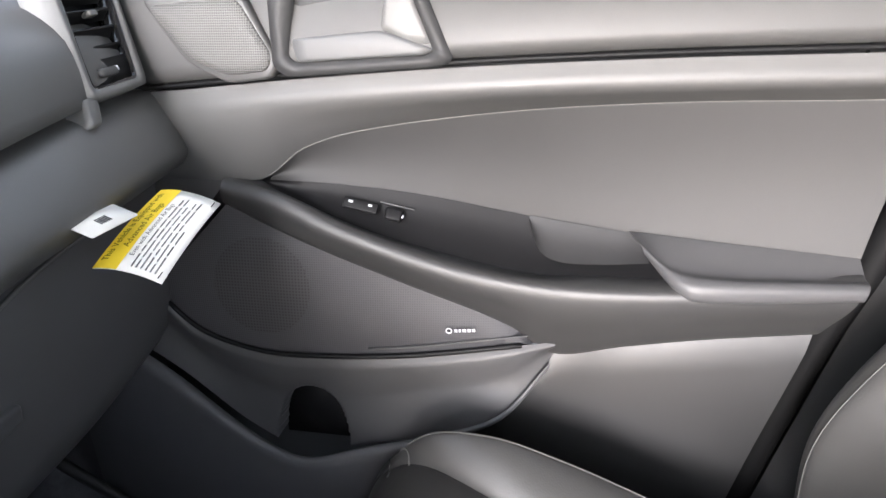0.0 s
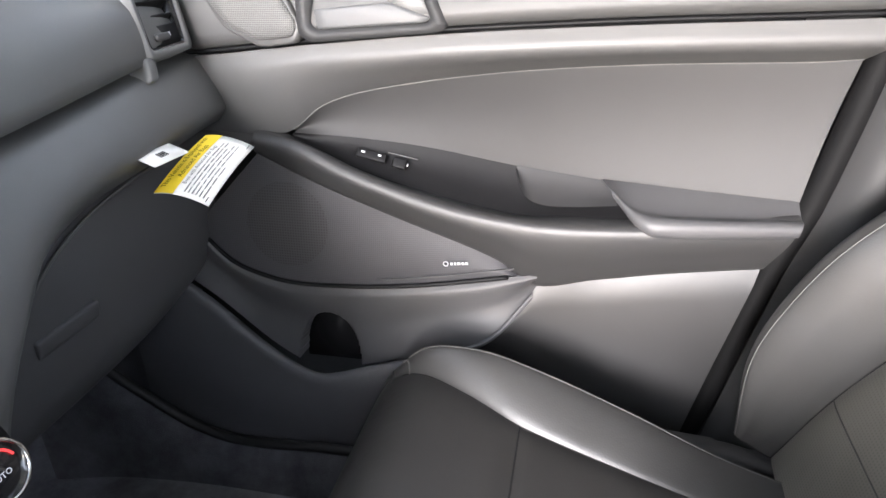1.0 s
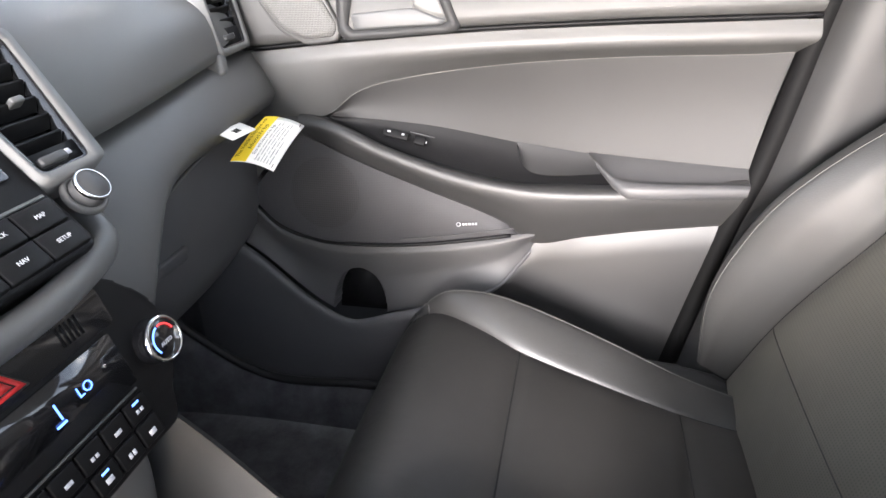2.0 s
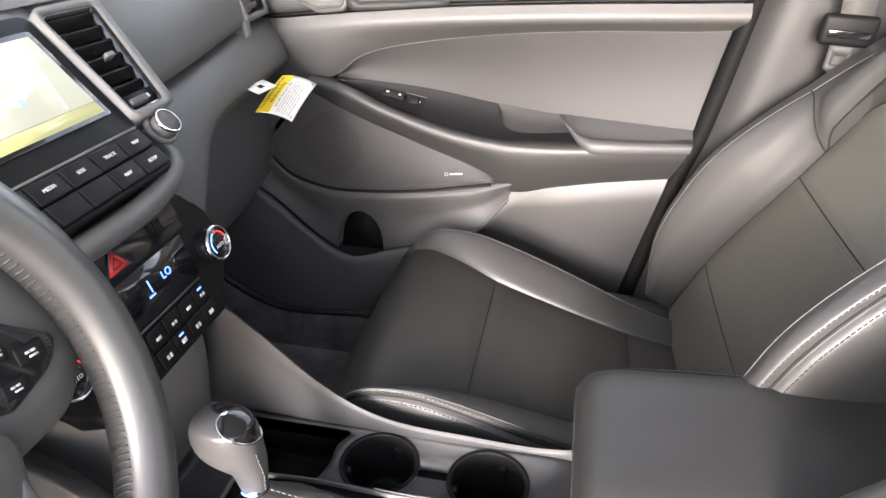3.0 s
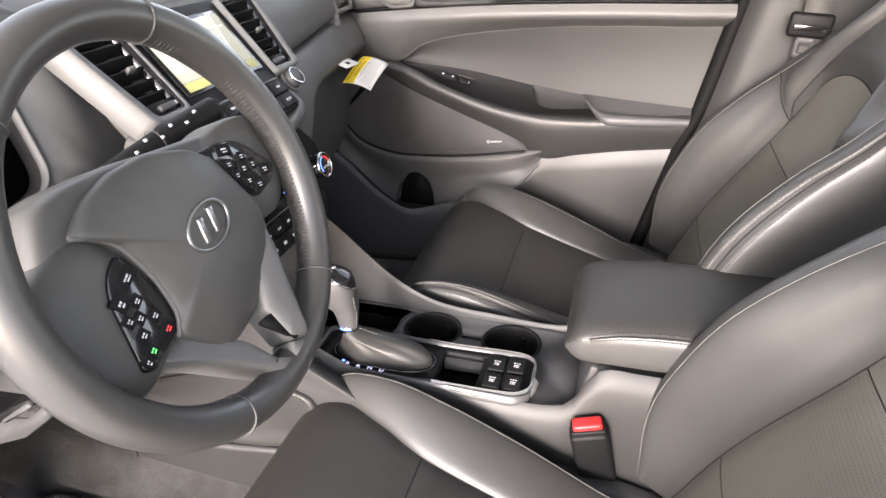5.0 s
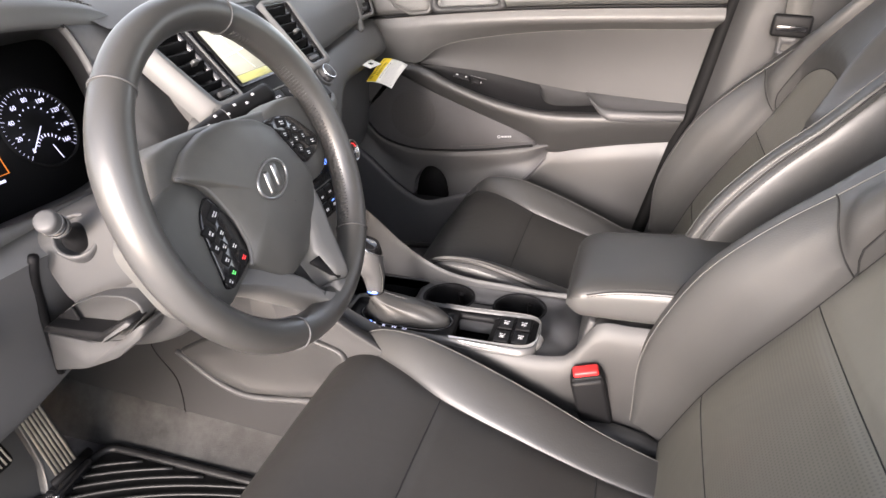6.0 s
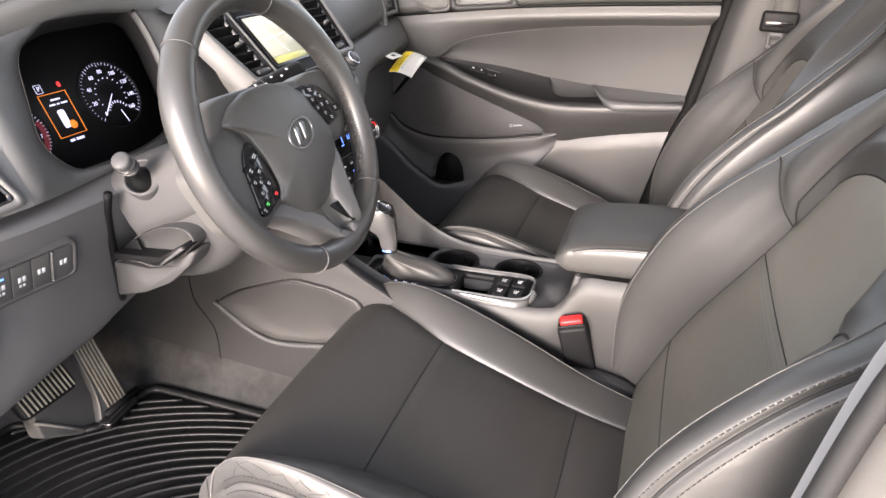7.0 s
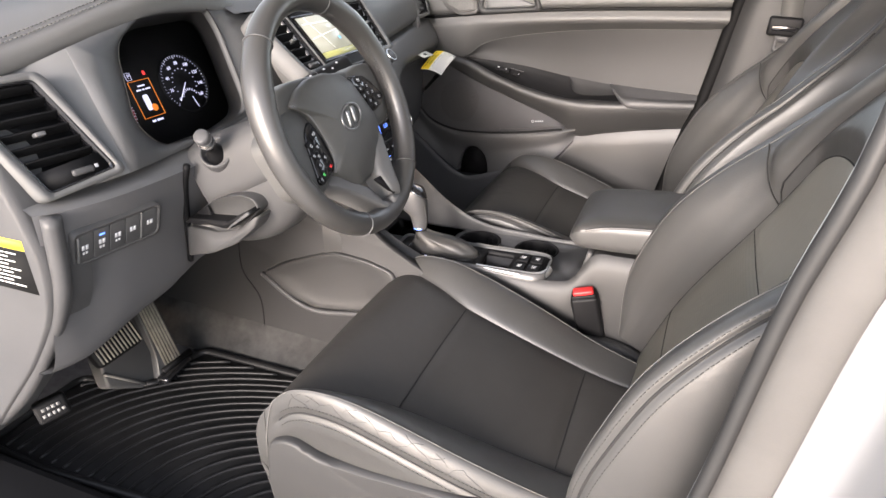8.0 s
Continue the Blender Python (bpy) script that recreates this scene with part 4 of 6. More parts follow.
    for a in (70, 190, 310):
        part("cup_grip", rbox(0.008, 0.011, 0.024, 0.003, f @ pose(0, 0, 0, 0, 0, a) @ pose(0.0415, 0, -0.024, 0, -7)), M_DARK, cp)
part("front_bin", fix(grid(rows_of([[V(x, y, 0.2885) for x, y in FRONT_BIN + FRONT_BIN[:1]], [V(x, y, 0.235) for x, y in FRONT_BIN + FRONT_BIN[:1]]], 3))), M_PIT, console, "deep black front bin")
part("front_bin_floor", slab(FRONT_BIN, tray @ pose(0, 0, -0.05), 0.004), M_PIT, console)
part("cup_bridge", slab(rect(0.076, 0.030, 0.128, 0.060), tray @ pose(0, 0, -0.012), 0.004), M_PIT, console)
part("tray_wall", rbox(0.012, 0.165, 0.09, 0.004, pose(0.296, 0, 0.320, 0, 12)), M_LOWER, console)
# gear gate and switch plate
PLATE_RIM = round_poly([(-0.125, -0.107), (0.20, -0.107), (0.222, -0.095), (0.220, -0.012), (0.205, -0.004), (0.065, -0.009), (-0.02, -0.006), (-0.125, -0.012)], 0.012, 4)
PLATE_IN = round_poly([(-0.121, -0.104), (0.198, -0.104), (0.218, -0.0925), (0.2165, -0.0145), (0.203, -0.0072), (0.065, -0.0122), (-0.02, -0.0092), (-0.121, -0.015)], 0.011, 4)
part("gate_rim", slab(PLATE_RIM, tray @ pose(0, 0, 0.018), 0.018, holes=[PLATE_IN]), M_GATE, console, "dark satin gate trim")
part("gate_line", tube(smooth_line([tray @ V(x, y, 0.0185) for x, y in ((0.045, -0.0075), (0.09, -0.0085), (0.13, -0.0065), (0.19, -0.0045), (0.212, -0.011), (0.2205, -0.03), (0.2215, -0.085))], 40), 0.0009, 8), M_SILVER, console, "bright chrome edge line")
flank_low = smooth_line([tray @ V(x, y, z) for x, y, z in ((0.075, -0.102, 0.010), (0.12, -0.106, 0.006), (0.17, -0.105, 0.003), (0.207, -0.098, 0.003), (0.224, -0.080, 0.004), (0.229, -0.055, 0.006))], 30)
flank_top = smooth_line([tray @ V(x, y, 0.0185) for x, y in ((0.075, -0.1005), (0.12, -0.1000), (0.17, -0.0985), (0.203, -0.0935), (0.217, -0.078), (0.221, -0.055))], 30)
part("rim_flank", fix(band(flank_low, flank_top, 8, (0.003, -0.005, 0.003))), M_BRIGHT, console, "bright satin flank of the switch plate")
part("gate_panel", slab(PLATE_IN, tray @ pose(0, 0, 0.012), 0.008,
                        holes=[round_poly(rect(0.076, -0.094, 0.140, -0.022), 0.006, 3), round_poly(rect(-0.095, -0.078, 0.045, -0.045), 0.006, 3)]), M_DARK, console, "gloss black gate panel")
part("coin_tray", slab(rect(0.072, -0.098, 0.145, -0.018), tray @ pose(0, 0, -0.028), 0.004), M_PIT, console)
for x0, y0, x1, y1 in ((0.070, -0.100, 0.075, -0.016), (0.141, -0.100, 0.146, -0.016), (0.075, -0.100, 0.141, -0.095), (0.075, -0.021, 0.141, -0.016)):
    part("coin_tray_wall", slab(rect(x0, y0, x1, y1), tray @ pose(0, 0, 0.004), 0.034), M_PIT, console)
BTN = [(0.162, -0.036), (0.192, -0.034), (0.162, -0.075), (0.193, -0.073)]
for x, y in BTN:
    b = part("console_button", rbox(0.027, 0.034, 0.008, 0.003, tray @ pose(x, y, 0.014)), M_DARK, console)
    part("button_legend", merge(bars(tray, x - 0.005, y + 0.0035, [0.003, 0.002, 0.003], 0.0016, 0.001, z=0.0184), bars(tray, x - 0.004, y - 0.0015, [0.008], 0.0014, 0.002, z=0.0184), bars(tray, x - 0.004, y - 0.005, [0.002, 0.004], 0.0014, 0.0012, z=0.0184)), M_PALE, b)
part("gate_letters", merge(*[lettering(ch, 0.011, tray @ pose(-0.062 + 0.019 * i, -0.094, 0.0128)) for i, ch in enumerate("PRND")]), M_LIT, console, "lit white gate letters")
part("gate_lamp", rbox(0.005, 0.005, 0.002, 0.0008, tray @ pose(-0.07, -0.087, 0.013)), M_BLUEL, console)
# armrest box
part("armrest_base", rbox(0.32, 0.172, 0.345, 0.012, pose(0.462, 0.006, 0.188)), M_PULL, console)
LID_TOP = [(0.262, 0.398), (0.268, 0.414), (0.285, 0.428), (0.32, 0.437), (0.45, 0.447), (0.66, 0.455)]
LID_LOW = [(0.262, 0.385), (0.272, 0.374), (0.29, 0.366), (0.45, 0.368), (0.66, 0.372)]
LID_SEAM = [(0.262, 0.397), (0.275, 0.406), (0.30, 0.417), (0.34, 0.426), (0.42, 0.433), (0.66, 0.442)]


def lid_ring(x, grow=0.0):
    top, low = float(sp(LID_TOP, x)[0]), float(sp(LID_LOW, x)[0])
    hw = 0.106 - 0.012 * max(0.0, (0.285 - x) / 0.023) ** 2
    c, h = (top + low) / 2, (top - low) / 2
    return [V(x, 0.014 + (hw + grow) * math.copysign(abs(math.cos(a)) ** 0.35, math.cos(a)), c + (h + grow) * math.copysign(abs(math.sin(a)) ** 0.55, math.sin(a)))
            for a in np.linspace(0, 2 * math.pi, 65)[:-1]]


lid_x = [0.262 + 0.36 * (i / 40) ** 1.6 for i in range(41)]
lid = grid([lid_ring(x) for x in lid_x], close=True)
lid.verts.ensure_lookup_table()
lid.faces.new(lid.verts[:64])
lid.faces.new(lid.verts[-64:])
fix(lid)
flank = lid.copy()
for b_, keep in ((lid, 1), (flank, -1)):
    low_ = [f for f in b_.faces if (f.calc_center_median().z - float(sp(LID_SEAM, f.calc_center_median().x)[0])) * keep < 0]
    bmesh.ops.delete(b_, geom=low_, context="FACES")
arm = part("armrest_lid", lid, M_LID, console, "padded black leather armrest lid")
# flank is the lid's leather again, with the side light put into its colour
part("lid_flank", flank, M_FLANK, arm, "leather flank below the stitched seam, paler as if lit")


def lid_line(dz, side):
    out = []
    for x in lid_x[9:]:
        top, low, z = float(sp(LID_TOP, x)[0]), float(sp(LID_LOW, x)[0]), float(sp(LID_SEAM, x)[0]) + dz
        s_ = min(0.98, max(0.0, (z - (top + low) / 2) / ((top - low) / 2))) ** (1 / 0.55)
        hw = 0.1075 - 0.012 * max(0.0, (0.285 - x) / 0.023) ** 2
        out.append(V(x, 0.014 + side * hw * math.sqrt(1 - s_ * s_) ** 0.35, z + 0.0012))
    return out


for dz, thread in ((0.0, M_DTHREAD), (0.0035, M_GTHREAD), (-0.0035, M_GTHREAD)):
    loop = lid_line(dz, -1)[::-1] + [V(0.2612, -0.06, 0.393 + dz), V(0.2612, 0.014, 0.393 + dz), V(0.2612, 0.088, 0.393 + dz)] + lid_line(dz, 1)
    part("armrest_stitching", tube(loop, 0.0011, 6) if thread is M_DTHREAD else dashes(loop, 0.0006, 0.0036, 0.0012), thread, arm)

# gear selector on the gate
sel = root("gear_selector", (-0.05, -0.062, 0.30), "grey leather gear selector with gloss black cap and gathered boot", "gear selector")
boot = [(0.0, -0.014, -0.058, 0.299, 0.080, 0.030), (0.12, -0.014, -0.058, 0.310, 0.077, 0.030), (0.4, -0.024, -0.060, 0.3245, 0.057, 0.027),
        (0.65, -0.040, -0.062, 0.3335, 0.038, 0.023), (0.85, -0.055, -0.064, 0.340, 0.023, 0.018), (1.0, -0.066, -0.064, 0.3475, 0.0135, 0.0135)]
rows = []
for i in range(30):
    cx, cy, cz, rx, ry = sp(boot, i / 29)
    fold = 0.045 * math.sin(math.pi * i / 29)
    ring_ = []
    for a in np.linspace(0, 2 * math.pi, 57)[:-1]:
        k = 1 + fold * (1 - 2 * abs(math.sin(3.5 * a + 1.6 * i / 29))) + 0.4 * fold * math.sin(13 * a - 1.1 + 2 * i / 29)
        ridge_ = 0.006 * math.sin(math.pi * i / 29) * max(0.0, math.cos(a)) ** 2
        ring_.append(V(cx + rx * k * math.copysign(abs(math.cos(a)) ** 0.9, math.cos(a)), cy + ry * k * math.sin(a), cz + ridge_))
    rows.append(ring_)
part("boot", fix(grid(rows, close=True)), M_LID, sel, "gathered black leather boot")
part("boot_seam", dashes([V(-0.050, -0.0635, 0.349), V(-0.028, -0.062, 0.343), V(0.0, -0.060, 0.337), V(0.035, -0.058, 0.325)], 0.0009), M_STITCH, sel)
part("boot_frame", tube([V(-0.014 + 0.083 * math.copysign(abs(math.cos(a)) ** 0.6, math.cos(a)), -0.058 + 0.032 * math.sin(a), 0.3005) for a in np.linspace(0, 2 * math.pi, 57)[:-1]], 0.0022, 6, closed=True), M_BLACK, sel)
part("shaft", tube([V(-0.060, -0.064, 0.325), V(-0.0665, -0.064, 0.347)], 0.0135, 20), M_DARK, sel)
part("collar", lathe([(0.0140, 0.0), (0.0150, 0.002), (0.0150, 0.006), (0.0140, 0.008)], frame_of((-0.0672, -0.064, 0.346), (0.98, 0, 0.2), (0, 1, 0)), 28), M_CHROME, sel, "chrome collar with a blue glow")
kn = [(-0.082, -0.0535, 0.352, 0.0125), (-0.0845, -0.0520, 0.363, 0.0138), (-0.087, -0.0505, 0.374, 0.0155), (-0.092, -0.0500, 0.383, 0.018), (-0.103, -0.0500, 0.391, 0.0215),
      (-0.1165, -0.0505, 0.400, 0.0245), (-0.1225, -0.0515, 0.411, 0.026), (-0.1235, -0.0525, 0.424, 0.0265), (-0.1205, -0.0550, 0.435, 0.0255), (-0.113, -0.060, 0.4435, 0.022), (-0.088, -0.084, 0.450, 0.002)]
kn = [((a + b) / 2, z, (b - a) / 2, q) for a, b, z, q in kn]


def knob_point(j, a):
    x, z, r, q = sp([(i, *k_) for i, k_ in enumerate(kn)], j)
    return V(x + r * math.copysign(abs(math.cos(a)) ** 0.85, math.cos(a)), -0.064 + q * math.copysign(abs(math.sin(a)) ** 0.85, math.sin(a)), z - 0.10 * r * math.cos(a))


def cap_from(a):
    """How far up the knob its black cap begins, at the angle a."""
    return 8.5 - 1.5 * math.cos(a) - 1.0 * math.sin(a)


TURNS = list(np.linspace(0, 2 * math.pi, 49))[:-1]
part("knob", fix(grid([[knob_point(cap_from(a) * u / 24, a) for a in TURNS] for u in range(25)], close=True)), M_KNOB, sel, "smooth silver-grey knob")
part("cap", fix(grid([[knob_point(cap_from(a) + (10 - cap_from(a)) * u / 10, a) + V(0, 0, 0.0006) for a in TURNS] for u in range(11)], close=True)), M_BLACK, sel, "gloss black cap")
part("cap_ring", tube([knob_point(cap_from(a), a) + V(0, 0, 0.0006) for a in TURNS], 0.0013, 8, closed=True), M_CHROME, sel)
part("glow_ring", tube([V(-0.0672 + 0.0150 * math.cos(a), -0.064 + 0.0150 * math.sin(a), 0.3525) for a in np.linspace(1.3 * math.pi, 1.7 * math.pi, 9)], 0.0012, 6), M_BLUEL, sel, "blue lit ring")
part("knob_stitching", dashes([knob_point(u / 4, -0.25) + V(0.0008, -0.0006, 0) for u in range(1, 26)], 0.0009), M_STITCH, sel)

# belt buckle beside the driver's seat
bk = root("seat_belt_buckle", (0.33, -0.115, 0.19), "black seat belt buckle with a red release button", "belt buckle")
part("buckle_body", rbox(0.052, 0.030, 0.105, 0.007, pose(0.318, -0.117, 0.240, 6, -14, 8)), M_DARK, bk)
part("button_collar", rbox(0.047, 0.026, 0.008, 0.003, pose(0.306, -0.1212, 0.2915, 6, -14, 8)), M_DARK, bk)
part("release_button", rbox(0.040, 0.020, 0.014, 0.004, pose(0.305, -0.1215, 0.296, 6, -14, 8)), M_RED, bk, "red release button")
part("buckle_stalk", rbox(0.03, 0.012, 0.10, 0.004, pose(0.338, -0.112, 0.155, 6, -14, 8)), M_DARK, bk)

# ================= dashboard =================
dash = root("dashboard", (-0.5, 0, 0.5), "charcoal dashboard with silver framed vents and a lit map screen", "dashboard")
P0 = [(0.1, -0.86, 0.86), (0.74, -0.78, 0.84)]
P1 = [(0.14, -0.43, 0.825), (0.45, -0.445, 0.82), (0.74, -0.49, 0.795)]
P2 = [(0.14, -0.35, 0.785), (0.45, -0.365, 0.775), (0.66, -0.388, 0.765), (0.74, -0.42, 0.755)]
P3 = [(0.14, -0.305, 0.672), (0.30, -0.315, 0.68), (0.58, -0.351, 0.698), (0.66, -0.358, 0.70), (0.74, -0.378, 0.70)]
P5 = [(0.14, -0.225, 0.50), (0.20, -0.240, 0.545), (0.25, -0.255, 0.582), (0.30, -0.272, 0.611), (0.38, -0.288, 0.628), (0.5, -0.300, 0.632), (0.65, -0.318, 0.632), (0.74, -0.346, 0.62)]
P6 = [(0.14, -0.232, 0.33), (0.155, -0.237, 0.40), (0.175, -0.248, 0.455), (0.20, -0.260, 0.495), (0.25, -0.280, 0.540), (0.30, -0.296, 0.574), (0.38, -0.308, 0.598), (0.5, -0.318, 0.604), (0.65, -0.334, 0.608), (0.74, -0.358, 0.60)]
G0 = [(0.14, -0.36, 0.61), (0.5, -0.37, 0.61), (0.74, -0.41, 0.61)]
G1 = [(0.14, -0.345, 0.50), (0.5, -0.355, 0.50), (0.74, -0.40, 0.50)]
P7 = [(0.14, -0.38, 0.36), (0.5, -0.40, 0.35), (0.74, -0.43, 0.36)]
P8 = [(0.14, -0.72, 0.33), (0.74, -0.72, 0.33)]
A = lambda k, a=0.14, b=0.735, n=36: across(k, a, b, n)
part("passenger_top", grid(rows_of([A(P0), A(P1), A(P2), [p + V(0, 0, 0.006) for p in A(P3)], [p + V(-0.02, 0, 0) for p in A(P3)]], 8)), M_SOFT, dash, "soft grey dashboard pad")
part("passenger_lower", grid(rows_of([[p + V(-0.03, 0, -0.004) for p in A(P3)], [p + V(0.004, 0, -0.014) for p in A(P3)], A(P5), A(P6), [p + V(-0.02, 0.008, -0.006) for p in A(P6)], [p + V(-0.10, 0.03, 0.0) for p in A(P6)]], 8)), M_SOFT, dash, "grey lower dashboard panel")
part("glove_box", grid(rows_of([A(G0), A(G1), A(P7), A(P8)], 6)), M_GLOVE, dash, "charcoal glove box lid")
part("glove_box_edge", tube(smooth_line([V(-0.352, 0.27, 0.47), V(-0.348, 0.36, 0.545), V(-0.352, 0.46, 0.575), V(-0.372, 0.62, 0.58)], 24), 0.0022, 6), M_MID, dash)
part("glove_box_catch", rbox(0.012, 0.09, 0.022, 0.004, pose(-0.352, 0.36, 0.47, 0, 10)), M_GLOVE, dash)

# centre stack
COL = [(0.815, -0.375, 0.225), (0.79, -0.345, 0.222), (0.70, -0.265, 0.20), (0.668, -0.238, 0.185), (0.64, -0.226, 0.172), (0.615, -0.224, 0.16),
       (0.60, -0.222, 0.154), (0.53, -0.208, 0.146), (0.45, -0.197, 0.142), (0.40, -0.19, 0.138), (0.30, -0.20, 0.13)]
rows = []
for i in range(50):
    z = 0.815 - (0.815 - 0.30) * i / 49
    xf, hw = sp(sorted(COL), z)
    rows.append([V(xf - 0.20 * abs(k) ** 7 - 0.012 * k * k, k * hw, z) for k in np.linspace(-1, 1, 41)])
part("stack_body", grid(rows), M_MID, dash, "grey centre stack")
part("stack_cover", grid(rows_of([across([(-0.24, -0.80, 0.86), (0.24, -0.80, 0.86)], -0.24, 0.24, 20), across([(-0.24, -0.47, 0.84), (0.24, -0.47, 0.84)], -0.24, 0.24, 20),
                                across([(-0.24, -0.40, 0.828), (0.24, -0.40, 0.828)], -0.24, 0.24, 20), across([(-0.22, -0.355, 0.80), (0.22, -0.355, 0.80)], -0.22, 0.22, 20)], 5)),
     M_SOFT, dash)
CS = frame_of((-0.25, 0, 0.69), (0, 1, 0), (-0.664, 0, 0.747))
part("screen_surround", slab(round_poly(rect(-0.110, -0.070, 0.110, 0.138), 0.012), CS @ pose(0, 0, 0.004), 0.03, 0.003), M_DARK, dash)
screen = part("screen", slab(round_poly(rect(-0.094, 0.008, 0.094, 0.118), 0.004), CS @ pose(0, 0, 0.0065), 0.004, 0.001), M_BLACK, dash, "gloss black display")
part("map_picture", slab(rect(-0.086, 0.027, 0.086, 0.111), CS @ pose(0, 0, 0.0078), 0.001), M_MAP, screen, "lit pale map picture")
part("map_bar", slab(rect(-0.086, 0.013, 0.086, 0.0262), CS @ pose(0, 0, 0.0078), 0.001), M_MAPG, screen)
part("map_dot", slab(circle(0.012, 0.05, 0.004, 16), CS @ pose(0, 0, 0.0088), 0.0006), M_MAPB, screen)
for a, b, c, d in ((-0.08, 0.06, 0.06, 0.075), (-0.03, 0.03, -0.06, 0.11), (0.05, 0.03, 0.07, 0.11), (-0.08, 0.095, 0.08, 0.09)):
    dx, dy = c - a, d - b
    L_ = math.hypot(dx, dy)
    nx, ny = -dy / L_ * 0.0011, dx / L_ * 0.0011
    part("map_road", slab([(a + nx, b + ny), (c + nx, d + ny), (c - nx, d - ny), (a - nx, b - ny)], CS @ pose(0, 0, 0.0083), 0.0004),
         mat("map_road_tint", (0.5, 0.5, 0.5), 0.3, var=0, bump=0, emit=(0.75, 0.78, 0.66), strength=0.15), screen)
# button rows under the screen
for r, (y0, n) in enumerate(((-0.030, 5), (-0.054, 5))):
    for i in range(n):
        x = -0.082 + 0.041 * i
        bt = part("radio_button", rbox(0.0398, 0.0225, 0.008, 0.002, CS @ pose(x, y0, 0.006)), M_DARK, dash)
        words = (("RADIO", "MEDIA", "SEEK", "TRACK", "MAP"), ("PHONE", "", "", "NAV", "SETUP"))[r][i]
        if words:
            part("button_legend", lettering(words, 0.0052, CS @ pose(x, y0, 0.0105)), M_PALE, bt)
part("button_strip", rbox(0.205, 0.003, 0.003, 0.001, CS @ pose(0, -0.0155, 0.006)), M_SILVER, dash)


def vent(name, m, outline, slats, thumb, wheel_at, rim_w=0.012, far=1):
    """An air vent in the frame m: a silver surround, a dark box and black louvres across it."""
    v = part(name, slab(round_poly([(x * 1.0, y) for x, y in outline], 0.010, 4), m @ pose(0, 0, -0.02), 0.01), M_PIT, dash, "black louvred air vent")
    cx, cy = sum(p[0] for p in outline) / 4, sum(p[1] for p in outline) / 4
    big = [(x + math.copysign(rim_w if not far or abs(x) > abs(cx) else 0.004, x - cx), y + math.copysign(0.009, y - cy)) for x, y in outline]
    part("vent_surround", slab(round_poly(big, 0.012, 4), m @ pose(0, 0, 0.006), 0.04, holes=[round_poly(outline, 0.008, 4)]), M_SILVER, v, "satin silver vent surround")
    mid_ = [(cx + (x - cx) * 1.02, cy + (y - cy) * 1.02) for x, y in outline]
    inn_ = [(cx + (x - cx) * 0.92, cy + (y - cy) * 0.96) for x, y in outline]
    part("vent_lip", slab(round_poly(mid_, 0.008, 4), m @ pose(0, 0, 0.004), 0.03, holes=[round_poly(inn_, 0.007, 4)]), M_BLACK, v)
    bl, br, tr, tl = outline
    for i in range(slats):
        t = thumb + (1 - thumb) * (i + 0.5) / slats
        a, b = Vector(bl).lerp(Vector(tl), t), Vector(br).lerp(Vector(tr), t)
        w = (b - a).length - 0.008
        c = (a + b) / 2
        part("louvre", rbox(w, 0.016, 0.0035, 0.0012, m @ pose(c.x, c.y, -0.008) @ pose(0, 0, 0, 58)), M_DARK, v)
    a, b = Vector(bl).lerp(Vector(tl), thumb), Vector(br).lerp(Vector(tr), thumb)
    part("vent_foot", slab([tuple(Vector(bl).lerp(Vector(br), 0.06)), tuple(Vector(bl).lerp(Vector(br), 0.94)), tuple(b.lerp(a, 0.06)), tuple(a.lerp(b, 0.06))], m @ pose(0, 0, 0.001), 0.02), M_DARK, v)
    part("thumb_wheel", rbox(0.030, 0.009, 0.008, 0.003, m @ pose(wheel_at[0], wheel_at[1], 0.003)), M_HARD, v)
    part("vent_legend", bars(m, wheel_at[0] + 0.018, wheel_at[1] + 0.002, [0.005], 0.005, 0.002, z=0.002), M_PALE, v)
    c = Vector(((bl[0] + tr[0]) / 2, (bl[1] + tr[1]) / 2 + 0.004))
    part("vent_tab", rbox(0.014, 0.006, 0.012, 0.002, m @ pose(c.x, c.y, 0.0)), M_SILVER, v)
    return v


vent("centre_vent", CS @ pose(0, 0, 0.006), [(-0.170, -0.002), (-0.114, -0.002), (-0.116, 0.128), (-0.20, 0.128)], 6, 0.16, (-0.142, 0.008))
vent("centre_vent", CS @ pose(0, 0, 0.006), [(0.114, -0.002), (0.170, -0.002), (0.20, 0.128), (0.116, 0.128)], 6, 0.16, (0.136, 0.008))
for g in (1, -1):
    kf = CS @ pose(g * 0.140, -0.028, 0.0) @ Matrix.Scale(0.88, 4)
    k = part("audio_knob", lathe([(0.017, 0.0), (0.017, 0.016), (0.0155, 0.019), (0.0002, 0.019)], kf, 32), M_HARD, dash, "round audio knob")
    part("knob_ring", lathe([(0.0172, 0.014), (0.0182, 0.0155), (0.0174, 0.019), (0.0160, 0.0195), (0.0158, 0.0185)], kf, 32), M_CHROME, k)
    part("knob_seat", lathe([(0.0225, -0.004), (0.0225, 0.002), (0.019, 0.004), (0.017, 0.002)], kf, 32), M_MID, k)
# lip below the buttons
part("stack_lip", tube(smooth_line([V(-0.30, -0.165, 0.655), V(-0.228, -0.14, 0.628), V(-0.206, -0.07, 0.618), V(-0.203, 0, 0.615), V(-0.206, 0.07, 0.618), V(-0.228, 0.14, 0.628), V(-0.30, 0.165, 0.655)], 40), 0.014, 12), M_MID, dash)
# climate panel
HV = frame_of((-0.202, 0, 0.531), (0, 1, 0), (-0.30, 0, 0.954))
